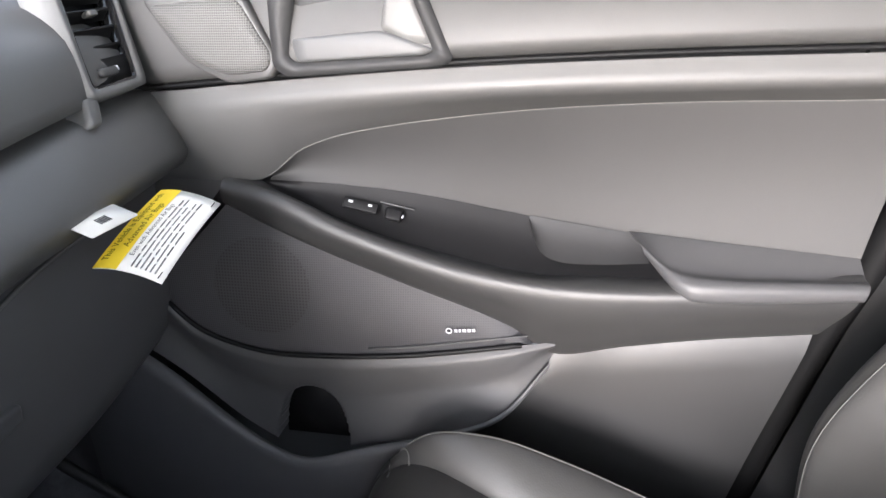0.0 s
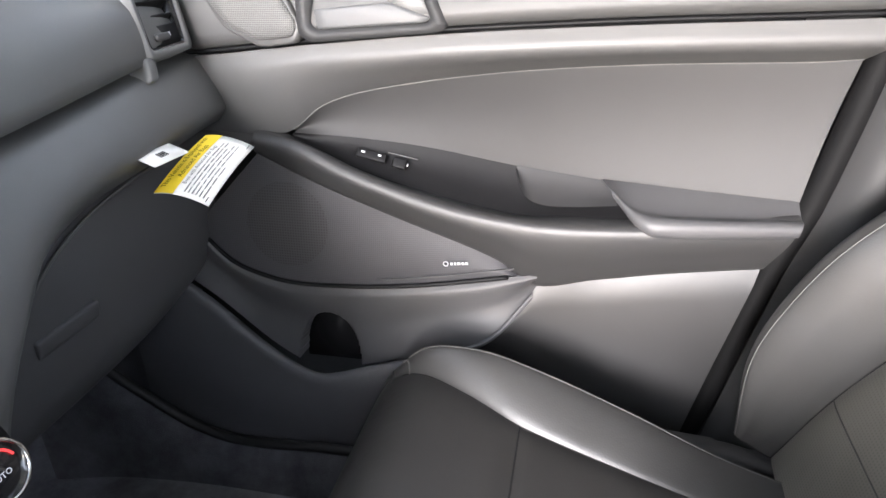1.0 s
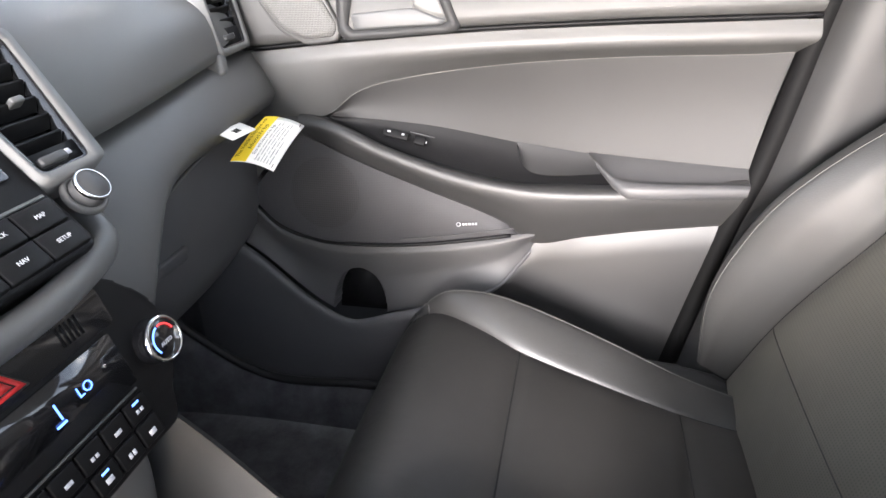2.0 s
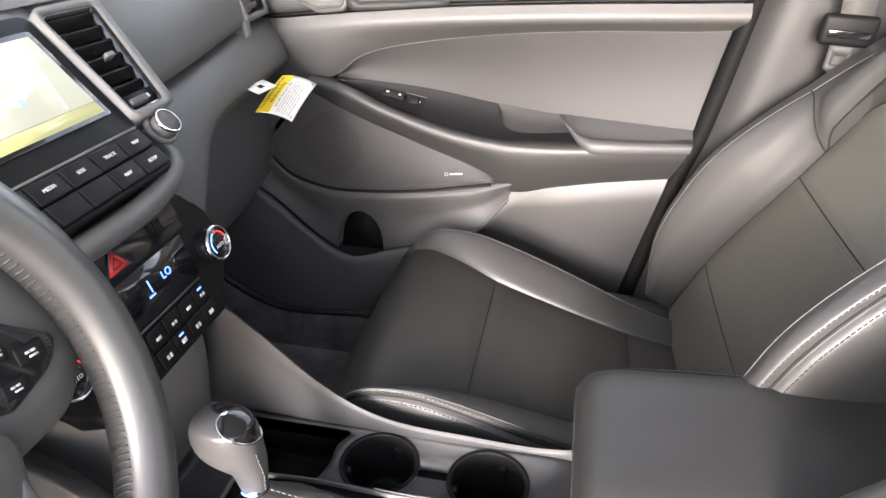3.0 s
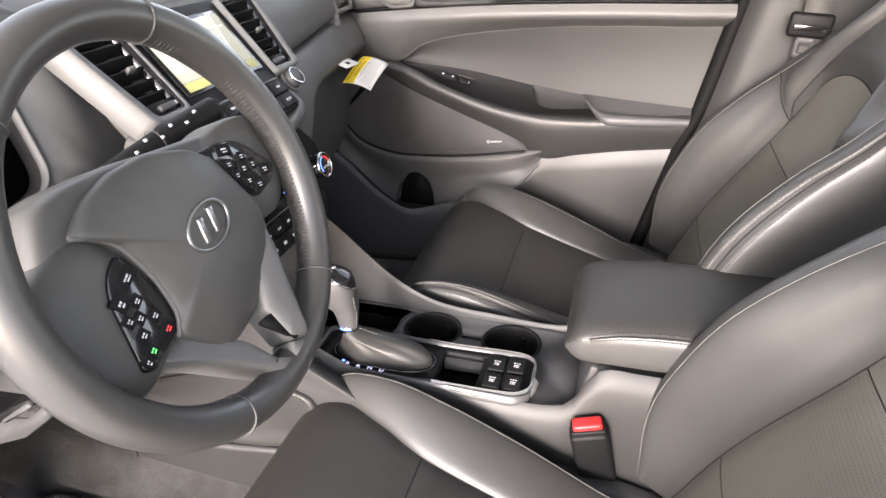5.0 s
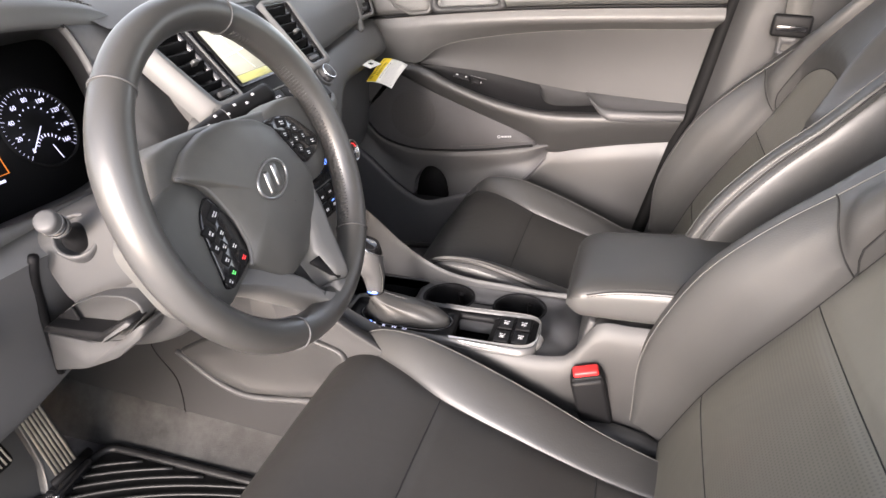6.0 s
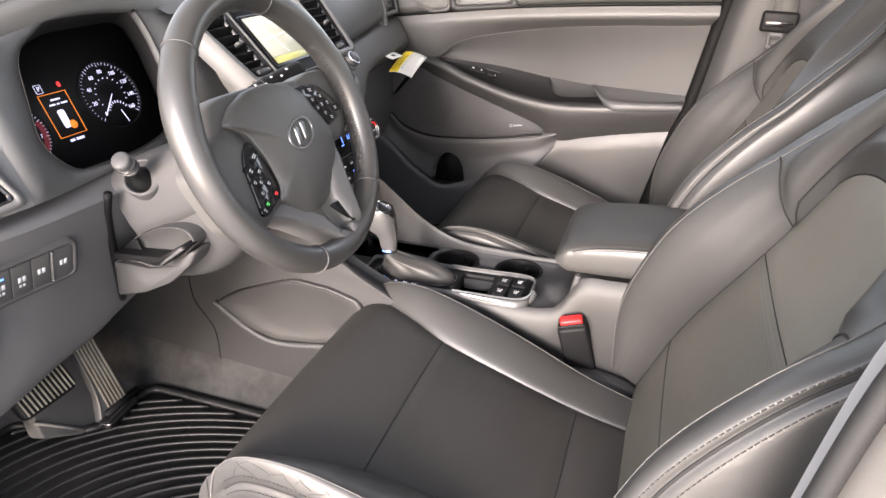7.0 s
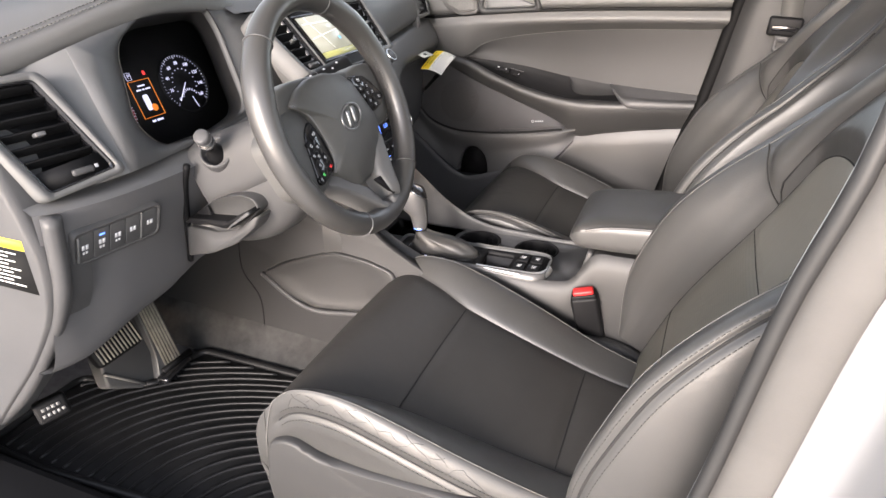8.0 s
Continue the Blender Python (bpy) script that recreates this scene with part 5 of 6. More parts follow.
part("climate_panel", slab(round_poly([(-0.108, -0.082), (0.108, -0.082), (0.119, -0.055), (0.143, -0.022), (0.154, -0.003), (0.152, 0.020), (0.143, 0.037), (0.130, 0.056), (0.108, 0.078), (-0.108, 0.078), (-0.130, 0.056), (-0.143, 0.037), (-0.152, 0.020), (-0.154, -0.003), (-0.143, -0.022), (-0.119, -0.055)], 0.010, 4), HV @ pose(0, 0, 0.008), 0.04, 0.003), M_DARK, dash, "gloss black climate panel")
part("climate_gloss", slab(round_poly(rect(-0.097, 0.034, 0.1, 0.071), 0.006), HV @ pose(0, 0, 0.0105), 0.006, 0.001), M_BLACK, dash)
part("climate_display", slab(round_poly(rect(-0.085, -0.022, 0.088, 0.03), 0.003), HV @ pose(0, 0, 0.0095), 0.004), M_BLACK, dash)
for dx in (0.042, -0.055):
    part("climate_digits", lettering("LO", 0.013, HV @ pose(dx, 0.006, 0.0102)), M_BLUEL, dash, "blue lit climate digits")
part("climate_figure", merge(bars(HV, 0.012, 0.006, [0.0016], 0.014, 0.0016, z=0.01), bars(HV, 0.005, -0.004, [0.010], 0.0018, 0.002, z=0.01)), M_BLUEL, dash)
part("climate_line", rbox(0.165, 0.0016, 0.002, 0.0, HV @ pose(0, -0.026, 0.0095)), M_SILVER, dash)
HZ = [(-0.020, -0.010), (0.020, -0.010), (0.0, 0.018)]
hz = part("hazard_button", slab(round_poly([(x, y + 0.048) for x, y in HZ], 0.003), HV @ pose(-0.012, 0, 0.013), 0.006, 0.001), M_BLACK, dash)
part("hazard_mark", slab([(x * 0.78, y * 0.78 + 0.0487) for x, y in HZ], HV @ pose(-0.012, 0, 0.0138), 0.001, holes=[[(x * 0.45, y * 0.45 + 0.0487) for x, y in HZ]]), M_RED, hz, "red warning triangle")
part("hazard_dot", slab([(x * 0.3, y * 0.3 + 0.0487) for x, y in HZ], HV @ pose(-0.012, 0, 0.0138), 0.001), M_RED, hz)
for i in range(5):
    part("sensor_slot", rbox(0.002, 0.018, 0.001, 0.0, HV @ pose(0.048 + 0.005 * i, 0.052, 0.0108)), M_DARK, dash)
for r in range(2):
    for i in range(6):
        x, y = -0.071 + 0.0285 * i, -0.041 - 0.024 * r
        cb = part("climate_button", rbox(0.0268, 0.0215, 0.006, 0.002, HV @ pose(x, y, 0.0085)), M_DARK, dash)
        part("button_legend", bars(HV, x - 0.004, y - 0.002, [0.0035, 0.0035] if (i + r) % 2 else [0.008], 0.005 if r else 0.0035, 0.0015, z=0.0118), M_PALE, cb)
        if (i, r) in ((5, 0), (3, 1)):
            part("button_lamp", bars(HV, x - 0.004, y + 0.006, [0.008], 0.002, 0.001, z=0.0118), M_BLUEL, cb)
for g in (1, -1):
    kf = HV @ pose(g * 0.124, -0.004, 0.006) @ Matrix.Scale(0.86, 4)
    k = part("temperature_knob", lathe([(0.026, 0.0), (0.0245, 0.018), (0.022, 0.0215), (0.0002, 0.0215)], kf, 40), M_BLACK, dash, "temperature knob with chrome ring")
    part("knob_ring", lathe([(0.0247, 0.015), (0.0262, 0.0175), (0.0252, 0.0225), (0.0225, 0.0232), (0.0222, 0.0215)], kf, 40), M_CHROME, k)
    for a0, a1, mm in ((15, 95, M_REDL), (105, 215, M_BLUEL)):
        part("heat_arc", tube([kf @ V(0.0165 * math.cos(radians(a)), 0.0165 * math.sin(radians(a)), 0.0218) for a in np.linspace(a0, a1, 14)], 0.0009, 6), mm, k)
    part("knob_legend", lettering("AUTO", 0.0065, kf @ pose(0, -0.004, 0.0219)), M_PALE, k)

# passenger side vent
VP = frame_of((-0.377, 0.645, 0.765), (-0.06, 1, 0.0), (-0.36, 0, 0.93))
vent("side_vent", VP, [(-0.052, -0.055), (0.030, -0.055), (0.085, 0.085), (-0.005, 0.085)], 6, 0.2, (-0.012, -0.041), 0.009, 0)
part("vent_tail", dome(round_poly([(-0.082, -0.088), (-0.064, -0.088), (-0.048, -0.062), (-0.066, -0.058)], 0.006, 3), VP, [(1, -0.004), (0.95, 0.003), (0.7, 0.004)], 0.02), M_SILVER, dash)

# driver's side of the dashboard
D0 = [(-0.74, -0.78, 0.84), (-0.12, -0.86, 0.86)]
D1 = [(-0.74, -0.50, 0.79), (-0.6, -0.47, 0.815), (-0.38, -0.45, 0.862), (-0.24, -0.45, 0.845), (-0.14, -0.46, 0.825)]
D2 = [(-0.74, -0.415, 0.765), (-0.6, -0.385, 0.793), (-0.50, -0.37, 0.818), (-0.38, -0.36, 0.838), (-0.24, -0.365, 0.825), (-0.16, -0.375, 0.80)]
D2b = [(y, x - 0.006, z - 0.018) for y, x, z in D2]
D3 = [(-0.74, -0.36, 0.62), (-0.6, -0.325, 0.61), (-0.45, -0.305, 0.62), (-0.2, -0.30, 0.64)]
D5 = [(-0.74, -0.335, 0.605), (-0.66, -0.297, 0.60), (-0.58, -0.283, 0.598), (-0.40, -0.278, 0.596), (-0.14, -0.28, 0.59)]
D6 = [(-0.74, -0.345, 0.47), (-0.70, -0.340, 0.474), (-0.65, -0.346, 0.478), (-0.58, -0.329, 0.485), (-0.40, -0.33, 0.48), (-0.14, -0.33, 0.47)]
D7 = [(-0.74, -0.425, 0.325), (-0.66, -0.39, 0.328), (-0.57, -0.385, 0.348), (-0.48, -0.38, 0.362), (-0.40, -0.375, 0.385), (-0.14, -0.36, 0.395)]
D8 = [(-0.74, -0.74, 0.43), (-0.14, -0.74, 0.43)]
B = lambda k, a=-0.715, b=-0.15, n=40: across(k, a, b, n)
part("driver_top", grid(rows_of([B(D0), B(D1), B(D2), B(D2b)], 7)), M_SOFT, dash, "soft grey dashboard pad")
for off in (0.03, 0.042):
    part("pad_stitching", dashes([p.lerp(q, off / 0.09) + V(0, 0, 0.0025 + 0.004 * math.sin(off / 0.09 * math.pi)) for p, q in zip(B(D2), B(D1))], 0.0011), M_STITCH, dash)
top_, bot_ = B(D2b), B(D3)
DF = frame_of((-0.335, -0.385, 0.72), (0, 1, 0), (-0.36, 0, 0.933))


def in_plane(p):
    q = DF.inverted() @ p
    return (q.x, q.y)


outer_ = [in_plane(p) for p in top_[10:]] + [in_plane(p) for p in bot_[10:][::-1]]
OPEN = round_poly([(-0.142, -0.045), (-0.115, -0.090), (0.03, -0.094), (0.108, -0.078), (0.119, 0.06), (0.110, 0.109), (-0.03, 0.108), (-0.108, 0.068)], 0.028, 6)
part("driver_face", slab([(x, min(y, 0.112)) for x, y in outer_], DF, 0.012, holes=[OPEN]), M_FACE, dash, "mid grey face round the gauges")


def to_face(p, i):
    """Eases a point of the dashboard's end onto the plane of the gauge face."""
    q = DF.inverted() @ p
    k = min(1.0, max(0.0, (-0.558 - p.y) / 0.08))
    k = k * k * (3 - 2 * k)
    return DF @ V(q.x, min(q.y, 0.112 + 0.03 * k), -0.050 * k)


part("driver_face_end", band([to_face(p, i) for i, p in enumerate(top_[:11])], [to_face(p, i) for i, p in enumerate(bot_[:11])], 8, (0.001, 0, 0)), M_FACE, dash)
part("driver_step", grid(rows_of([[p + V(-0.01, 0, 0.004) for p in bot_], [p + V(0.004, 0, -0.002) for p in bot_], [p + V(-0.01, 0, 0.006) for p in B(D5)], B(D5)], 4)), M_FACE, dash)
part("knee_panel", grid(rows_of([B(D5), [p.lerp(q, 0.5) + V(0.006, 0, 0.003) for p, q in zip(B(D5), B(D6))], B(D6), B(D7), B(D8)], 7)), M_KNEE, dash, "charcoal knee panel")
GZ = -0.085
ow = [DF @ V(x, y, 0.003) for x, y in OPEN]
iw = [DF @ V(x * 1.0 + 0.012, y * 0.97, -0.045) for x, y in OPEN]
dw = [DF @ V(x * 1.08 + 0.034, y * 0.97, GZ) for x, y in OPEN]
part("gauge_hood", fix(grid(rows_of([[*q, q[0]] for q in (ow, iw, dw)], 4))), M_KICK, dash, "satin black gauge hood")
cl = part("instrument_panel", slab([(x * 1.08 + 0.034, y * 0.97) for x, y in OPEN], DF @ pose(0, 0, GZ + 0.004), 0.006), M_DARK, dash, "black instrument cluster")


def gauge(cx, cy, r, labels, needle):
    g = part("gauge", lathe([(r, 0), (r * 1.04, 0.004), (r * 1.08, 0.0)], DF @ pose(cx, cy, GZ + 0.006), 48), M_DARK, cl, "round dial with white figures")
    f = DF @ pose(cx, cy, GZ + 0.006)
    ticks = []
    for i in range(41):
        a = radians(225 - 270 * i / 40)
        r0 = r * (0.88 if i % 5 == 0 else 0.93)
        ticks.append(tube([f @ V(r0 * math.cos(a), r0 * math.sin(a), 0.0005), f @ V(r * math.cos(a), r * math.sin(a), 0.0005)], 0.0003, 4))
    part("gauge_ticks", merge(*ticks), M_LIT, g)
    marks = []
    for i, w in enumerate(labels):
        a = radians(225 - 270 * i / (len(labels) - 1))
        marks.append(lettering(w, r * 0.17, f @ pose(r * 0.72 * math.cos(a), r * 0.72 * math.sin(a), 0.0008)))
    part("gauge_figures", merge(*marks), M_LIT, g)
    part("inner_marks", merge(*[tube([f @ V(r * 0.5 * math.cos(b), r * 0.5 * math.sin(b), 0.0005), f @ V(r * 0.54 * math.cos(b), r * 0.54 * math.sin(b), 0.0005)], 0.0006, 4) for b in [radians(205 - 230 * i / 12) for i in range(13)]]), M_LIT, g)
    part("fuel_marks", merge(*[tube([f @ V(r * 0.34 * math.cos(b), r * (0.34 * math.sin(b) - 0.62), 0.0005), f @ V(r * 0.42 * math.cos(b), r * (0.42 * math.sin(b) - 0.62), 0.0005)], 0.0006, 4) for b in [radians(150 - 120 * i / 8) for i in range(9)]]), M_LIT, g)
    a = radians(needle)
    part("needle", tube([f @ V(0, 0, 0.003), f @ V(r * 0.8 * math.cos(a), r * 0.8 * math.sin(a), 0.003)], 0.0008, 6), M_LIT, g)
    return g


speedo = gauge(0.066, 0.0, 0.050, [str(20 * i) for i in range(9)], 224)
fuel = DF @ pose(0.068, -0.026, GZ + 0.0085)
part("fuel_needle", tube([fuel @ V(0, 0, 0), fuel @ V(0.004, -0.020, 0)], 0.0006, 6), M_LIT, speedo)
tach = gauge(-0.105, -0.022, 0.042, [str(i) for i in range(9)], 215)
tf = DF @ pose(-0.105, -0.022, GZ + 0.0064)
part("red_zone", grid([[tf @ V(r * math.cos(a), r * math.sin(a), 0) for a in np.linspace(radians(22), radians(-44), 25)] for r in (0.032, 0.041)]), M_REDZONE, tach, "dim red zone")
info = DF @ pose(-0.0275, -0.005, GZ + 0.0065) @ Matrix.Scale(0.95, 4)
part("info_frame", slab(rect(-0.024, -0.036, 0.024, 0.03), info, 0.001, holes=[rect(-0.0232, -0.0352, 0.0232, 0.0292)]), M_ORANGE, cl, "orange lit message frame")
for wx, wy, lens, wh in ((-0.008, 0.02, [0.016], 0.0025), (-0.014, 0.013, [0.01, 0.004, 0.011], 0.0025), (-0.012, -0.043, [0.008, 0.014], 0.0036)):
    for n_, ln in enumerate(lens):
        part("info_word", bars(info, wx + sum(lens[:n_]) + 0.003 * n_, wy, [ln], wh, 0.001), M_LIT, cl)
part("info_key", dome(round_poly(rect(-0.008, -0.024, 0.004, 0.004), 0.004), info, [(1, 0.0004), (0.9, 0.001)], 0.0004), M_LIT, cl)
part("info_disc", slab(circle(0.007, -0.021, 0.0065, 20), info @ pose(0, 0, 0.0014), 0.0006), M_ORANGE, cl)
part("info_warning", dome(round_poly(rect(0.0155, 0.036, 0.0215, 0.044), 0.0028, 3), info, [(1, 0.0004), (0.8, 0.0008)], 0.0004), M_REDL, cl)
part("gear_letter", lettering("P", 0.0095, info @ pose(-0.0167, 0.039, 0.0006)), M_LIT, cl)
part("gear_box", slab(round_poly(rect(-0.0222, 0.0325, -0.0112, 0.0455), 0.001, 2), info, 0.0006, holes=[rect(-0.0217, 0.033, -0.0117, 0.045)]), M_LIT, cl)
# driver's side vent, switch bank and end cap
VD = frame_of((-0.337, -0.640, 0.69), (0.2, 1, 0.0), (-0.36, 0, 0.93))
vent("side_vent", VD, [(-0.04, -0.072), (0.058, -0.062), (0.002, 0.075), (-0.095, 0.075)], 6, 0.2, (0.012, -0.054), 0.011, 0)
SB = frame_of((-0.312, -0.611, 0.541), (0.16, 0.985, 0.0), (0.37, -0.06, 0.93))
bank = part("switch_bank", slab(round_poly(rect(-0.071, -0.031, 0.071, 0.031), 0.013, 5), SB @ pose(0, 0, 0.011), 0.03, 0.003, holes=[round_poly(rect(-0.065, -0.026, 0.065, 0.026), 0.009, 5)]), M_HARD, dash, "raised charcoal switch surround")
part("bank_floor", slab(rect(-0.066, -0.027, 0.066, 0.027), SB @ pose(0, 0, 0.005), 0.02), M_PIT, bank)
SWX = [(-0.0645, -0.0395), (-0.0388, -0.0145), (-0.0138, 0.0105), (0.0112, 0.0345), (0.0385, 0.0645)]
for i, (xa, xb) in enumerate(SWX):
    xm = (xa + xb) / 2
    kb = part("dash_switch", slab(round_poly(rect(xa, -0.025, xb, 0.025), 0.007 if i == 4 else 0.002, 3), SB @ pose(0, 0, 0.0105), 0.008, 0.001), M_HARD, bank)
    part("button_legend", bars(SB, xm - 0.005, 0.001, [0.004, 0.004], 0.008, 0.0015, z=0.0112), M_PALE, kb)
    if i < 3:
        part("button_legend", bars(SB, xm - 0.004, -0.009, [0.003, 0.003], 0.004, 0.0015, z=0.0112), M_PALE, kb)
    if i == 0:
        part("dimmer_wheel", rbox(0.004, 0.046, 0.006, 0.0018, SB @ pose(xa + 0.002, 0, 0.0105)), M_SILVER, kb)
    if i == 1:
        part("button_lamp", bars(SB, xm - 0.004, 0.014, [0.008], 0.003, 0.001, z=0.0112), M_BLUEL, kb)
part("bank_divider", rbox(0.0025, 0.05, 0.006, 0.001, SB @ pose(0.0365, 0, 0.0095)), M_MID, bank)
CAPO = round_poly([(-0.43, 0.775), (-0.365, 0.70), (-0.335, 0.61), (-0.315, 0.53), (-0.338, 0.45), (-0.385, 0.385), (-0.425, 0.335), (-0.52, 0.235), (-0.62, 0.13), (-0.72, 0.08), (-0.92, 0.05), (-0.92, 0.84)], 0.04, 5)
cap_m = frame_of((0, -0.712, 0), (1, 0, 0), (0, 0, 1))
part("end_cap", dome(CAPO, cap_m, [(1.0, -0.02), (1.0, 0.0), (0.985, 0.012), (0.96, 0.014)], 0.04), M_HARD, dash, "grey dashboard end cover")
part("end_ridge", tube(smooth_line([V(-0.306, -0.702, 0.60), V(-0.316, -0.703, 0.532), V(-0.327, -0.704, 0.486), V(-0.372, -0.705, 0.409), V(-0.485, -0.706, 0.271), V(-0.59, -0.706, 0.175)], 40), 0.013, 12), M_HARD, dash, "rounded moulding along the dashboard end")
part("knee_crease", tube(smooth_line([V(-0.352, -0.612, 0.437), V(-0.360, -0.634, 0.405), V(-0.372, -0.672, 0.378), V(-0.386, -0.70, 0.345)], 20), 0.0012, 6), M_DARK, dash)
lab = root("warning_label", (-0.40, -0.728, 0.53), "yellow and black printed warning label on the dashboard end", "label")
lf = frame_of((-0.40, -0.7265, 0.528), (1, 0, 0), (0, 0, 1))
part("label_sheet", slab(rect(-0.055, -0.04, 0.058, 0.026), lf, 0.0006), M_INK, lab)
part("label_band", slab(rect(-0.055, 0.027, 0.058, 0.042), lf, 0.0006), M_YELLOW, lab, "yellow band")
part("label_print", merge(*[bars(lf, -0.052, 0.020 - 0.0062 * i, [(0.03, 0.02, 0.024, 0.016)[i % 4], 0.012, (0.018, 0.01)[i % 2], 0.02], 0.0018, 0.0035) for i in range(9)]), M_PAPER, lab)
# defrost grille on the pad
gv = root("defrost_grille", (-0.62, -0.66, 0.83), "black slotted side defrost grille on the dashboard", "air grille")
gm = frame_of((-0.58, -0.655, 0.826), (0.5, 0.9, 0.04), (-0.9, 0.5, 0.02))
part("grille_body", slab(round_poly(rect(-0.05, -0.02, 0.05, 0.02), 0.008), gm, 0.02, 0.002), M_DARK, gv)
for i in range(6):
    part("slat", rbox(0.09, 0.0025, 0.003, 0.0008, gm @ pose(0, -0.014 + 0.0056 * i, 0.0015)), M_BLACK, gv)

# ================= steering column and wheel =================
TILT = radians(21)
WC = V(-0.050, -0.381, 0.682)
W = frame_of(WC, (0, 1, 0), (-math.sin(TILT), 0, math.cos(TILT)))
colm = root("steering_column", (-0.25, -0.381, 0.58), "grey steering column cover with stalks and tilt lever", "steering column")
rows = []
for t in np.linspace(0, 1, 14):
    zc = -0.055 - 0.20 * t
    hw, hh = 0.068 + 0.018 * t, 0.050 + 0.012 * t
    rows.append([W @ V(hw * math.copysign(abs(math.cos(a)) ** 0.55, math.cos(a)), -0.012 - 0.01 * t + hh * math.copysign(abs(math.sin(a)) ** 0.6, math.sin(a)), zc)
                 for a in np.linspace(0, 2 * math.pi, 41)[:-1]])
bm = grid(rows, close=True)
bm.verts.ensure_lookup_table()
bm.faces.new(bm.verts[:40])
part("column_cover", fix(bm), M_PILLAR, colm, "mid grey column cover")
rows = []
for t in np.linspace(0, 1, 14):
    zc = -0.10 - 0.16 * t
    dip = -0.075 - 0.068 * math.sin(math.pi * min(1, 0.12 + 0.5 * t))
    rows.append([W @ V((0.064 + 0.016 * t) * math.copysign(abs(math.cos(a)) ** 0.6, math.cos(a)), dip * math.sin(a) ** 0.8 - 0.015, zc) for a in np.linspace(0.0, math.pi, 33)])
part("column_skirt", fix(grid(rows)), M_PILLAR, colm)
RC = frame_of((0, -0.468, 0), (1, 0, 0), (0, 0, 1))
CRES = round_poly([(-0.312, 0.487), (-0.292, 0.514), (-0.256, 0.540), (-0.219, 0.556), (-0.185, 0.561), (-0.166, 0.556), (-0.160, 0.540), (-0.20, 0.500), (-0.25, 0.487)], 0.008, 4)
part("tilt_recess", dome(CRES, RC, [(1.0, 0.0), (0.99, 0.003), (0.97, 0.003), (0.95, -0.004)], 0.05), M_PILLAR, colm, "crescent recess round the tilt lever")
# black patch paints the shade at the recess's forward end
part("recess_gap", dome(round_poly([(-0.305, 0.492), (-0.29, 0.516), (-0.262, 0.534), (-0.255, 0.512), (-0.27, 0.498)], 0.004, 3), RC @ pose(0, 0, 0.0036), [(1.0, 0.0), (0.9, 0.0006)], 0.002), M_PIT, colm)
part("shroud_lip", dome(round_poly([(-0.325, 0.43), (-0.316, 0.490), (-0.25, 0.4885), (-0.20, 0.501), (-0.165, 0.530), (-0.160, 0.528), (-0.172, 0.508), (-0.215, 0.472), (-0.27, 0.445)], 0.005, 3), RC, [(1.0, -0.004), (0.98, 0.004), (0.93, 0.006)], 0.05), M_PILLAR, colm)
part("tilt_lever", dome(round_poly([(-0.302, 0.505), (-0.29, 0.515), (-0.235, 0.519), (-0.205, 0.522), (-0.166, 0.546), (-0.16, 0.541), (-0.205, 0.508), (-0.219, 0.506), (-0.245, 0.508)], 0.003, 3), RC @ pose(0, 0, 0.014), [(1.0, 0.0), (0.97, 0.006), (0.9, 0.008)], 0.016), M_DARK, colm, "black tilt lever")
part("lever_face", dome(round_poly([(-0.213, 0.506), (-0.205, 0.515), (-0.167, 0.5435), (-0.162, 0.5405)], 0.002, 2), RC @ pose(0, 0, 0.0225), [(1.0, 0.0), (0.9, 0.0012)], 0.002), M_HARD, colm)
# black strip in place of the shaded gap, which isn't modelled
part("column_gap", tube(smooth_line([V(-0.274, -0.486, 0.606), V(-0.288, -0.484, 0.572), V(-0.313, -0.470, 0.505), V(-0.324, -0.464, 0.46), V(-0.343, -0.452, 0.41)], 24), 0.0055, 8), M_PIT, colm, "black strip drawn for the shaded gap between column and knee panel")
s0, s1 = V(-0.237, -0.457, 0.621), V(-0.220, -0.50, 0.660)
sax = s1 - s0


def on_stalk(q):
    return frame_of(s0 + sax * q, sax.orthogonal(), sax.cross(sax.orthogonal()))


part("stalk_ring", lathe([(0.027, -0.014), (0.027, 0.002), (0.0255, 0.0055), (0.023, 0.006), (0.0215, 0.003), (0.020, -0.008), (0.008, -0.010)], on_stalk(0), 40), M_PILLAR, colm, "moulded grey ring round the stalk")
stalk = part("light_stalk", lathe([(0.017, -0.016), (0.0165, 0.002), (0.0125, 0.010), (0.0092, 0.018), (0.0088, 0.028), (0.0105, 0.034), (0.0115, 0.037), (0.0002, 0.037)], on_stalk(0), 32), M_DARK, colm, "black light stalk")
for q0 in (0.0385, 0.0425, 0.0465):
    part("stalk_collar", lathe([(0.009, q0 - 0.0014), (0.0122, q0 - 0.0014), (0.0126, q0), (0.0122, q0 + 0.0014), (0.009, q0 + 0.0014)], on_stalk(0), 32), M_BLACK if q0 != 0.0425 else M_SILVER, stalk)
part("stalk_cap", lathe([(0.0112, 0.049), (0.0122, 0.0505), (0.0122, 0.062), (0.0112, 0.065), (0.0085, 0.0662), (0.0002, 0.0665)], on_stalk(0), 32), M_HARD, stalk, "grey twist end")
part("stalk_mark", lathe([(0.0124, 0.054), (0.0124, 0.055)], on_stalk(0), 32), M_PALE, stalk)
w0, w1 = V(-0.18, -0.335, 0.690), V(-0.150, -0.185, 0.718)
wst = part("wiper_stalk", tube([w0.lerp(w1, i / 24) for i in range(25)], 0.0155, 18, taper=lambda t: 0.6 + 0.32 * min(1, t * 1.6) + (0.10 if 0.50 < t < 0.56 else 0)), M_DARK, colm, "black wiper stalk")
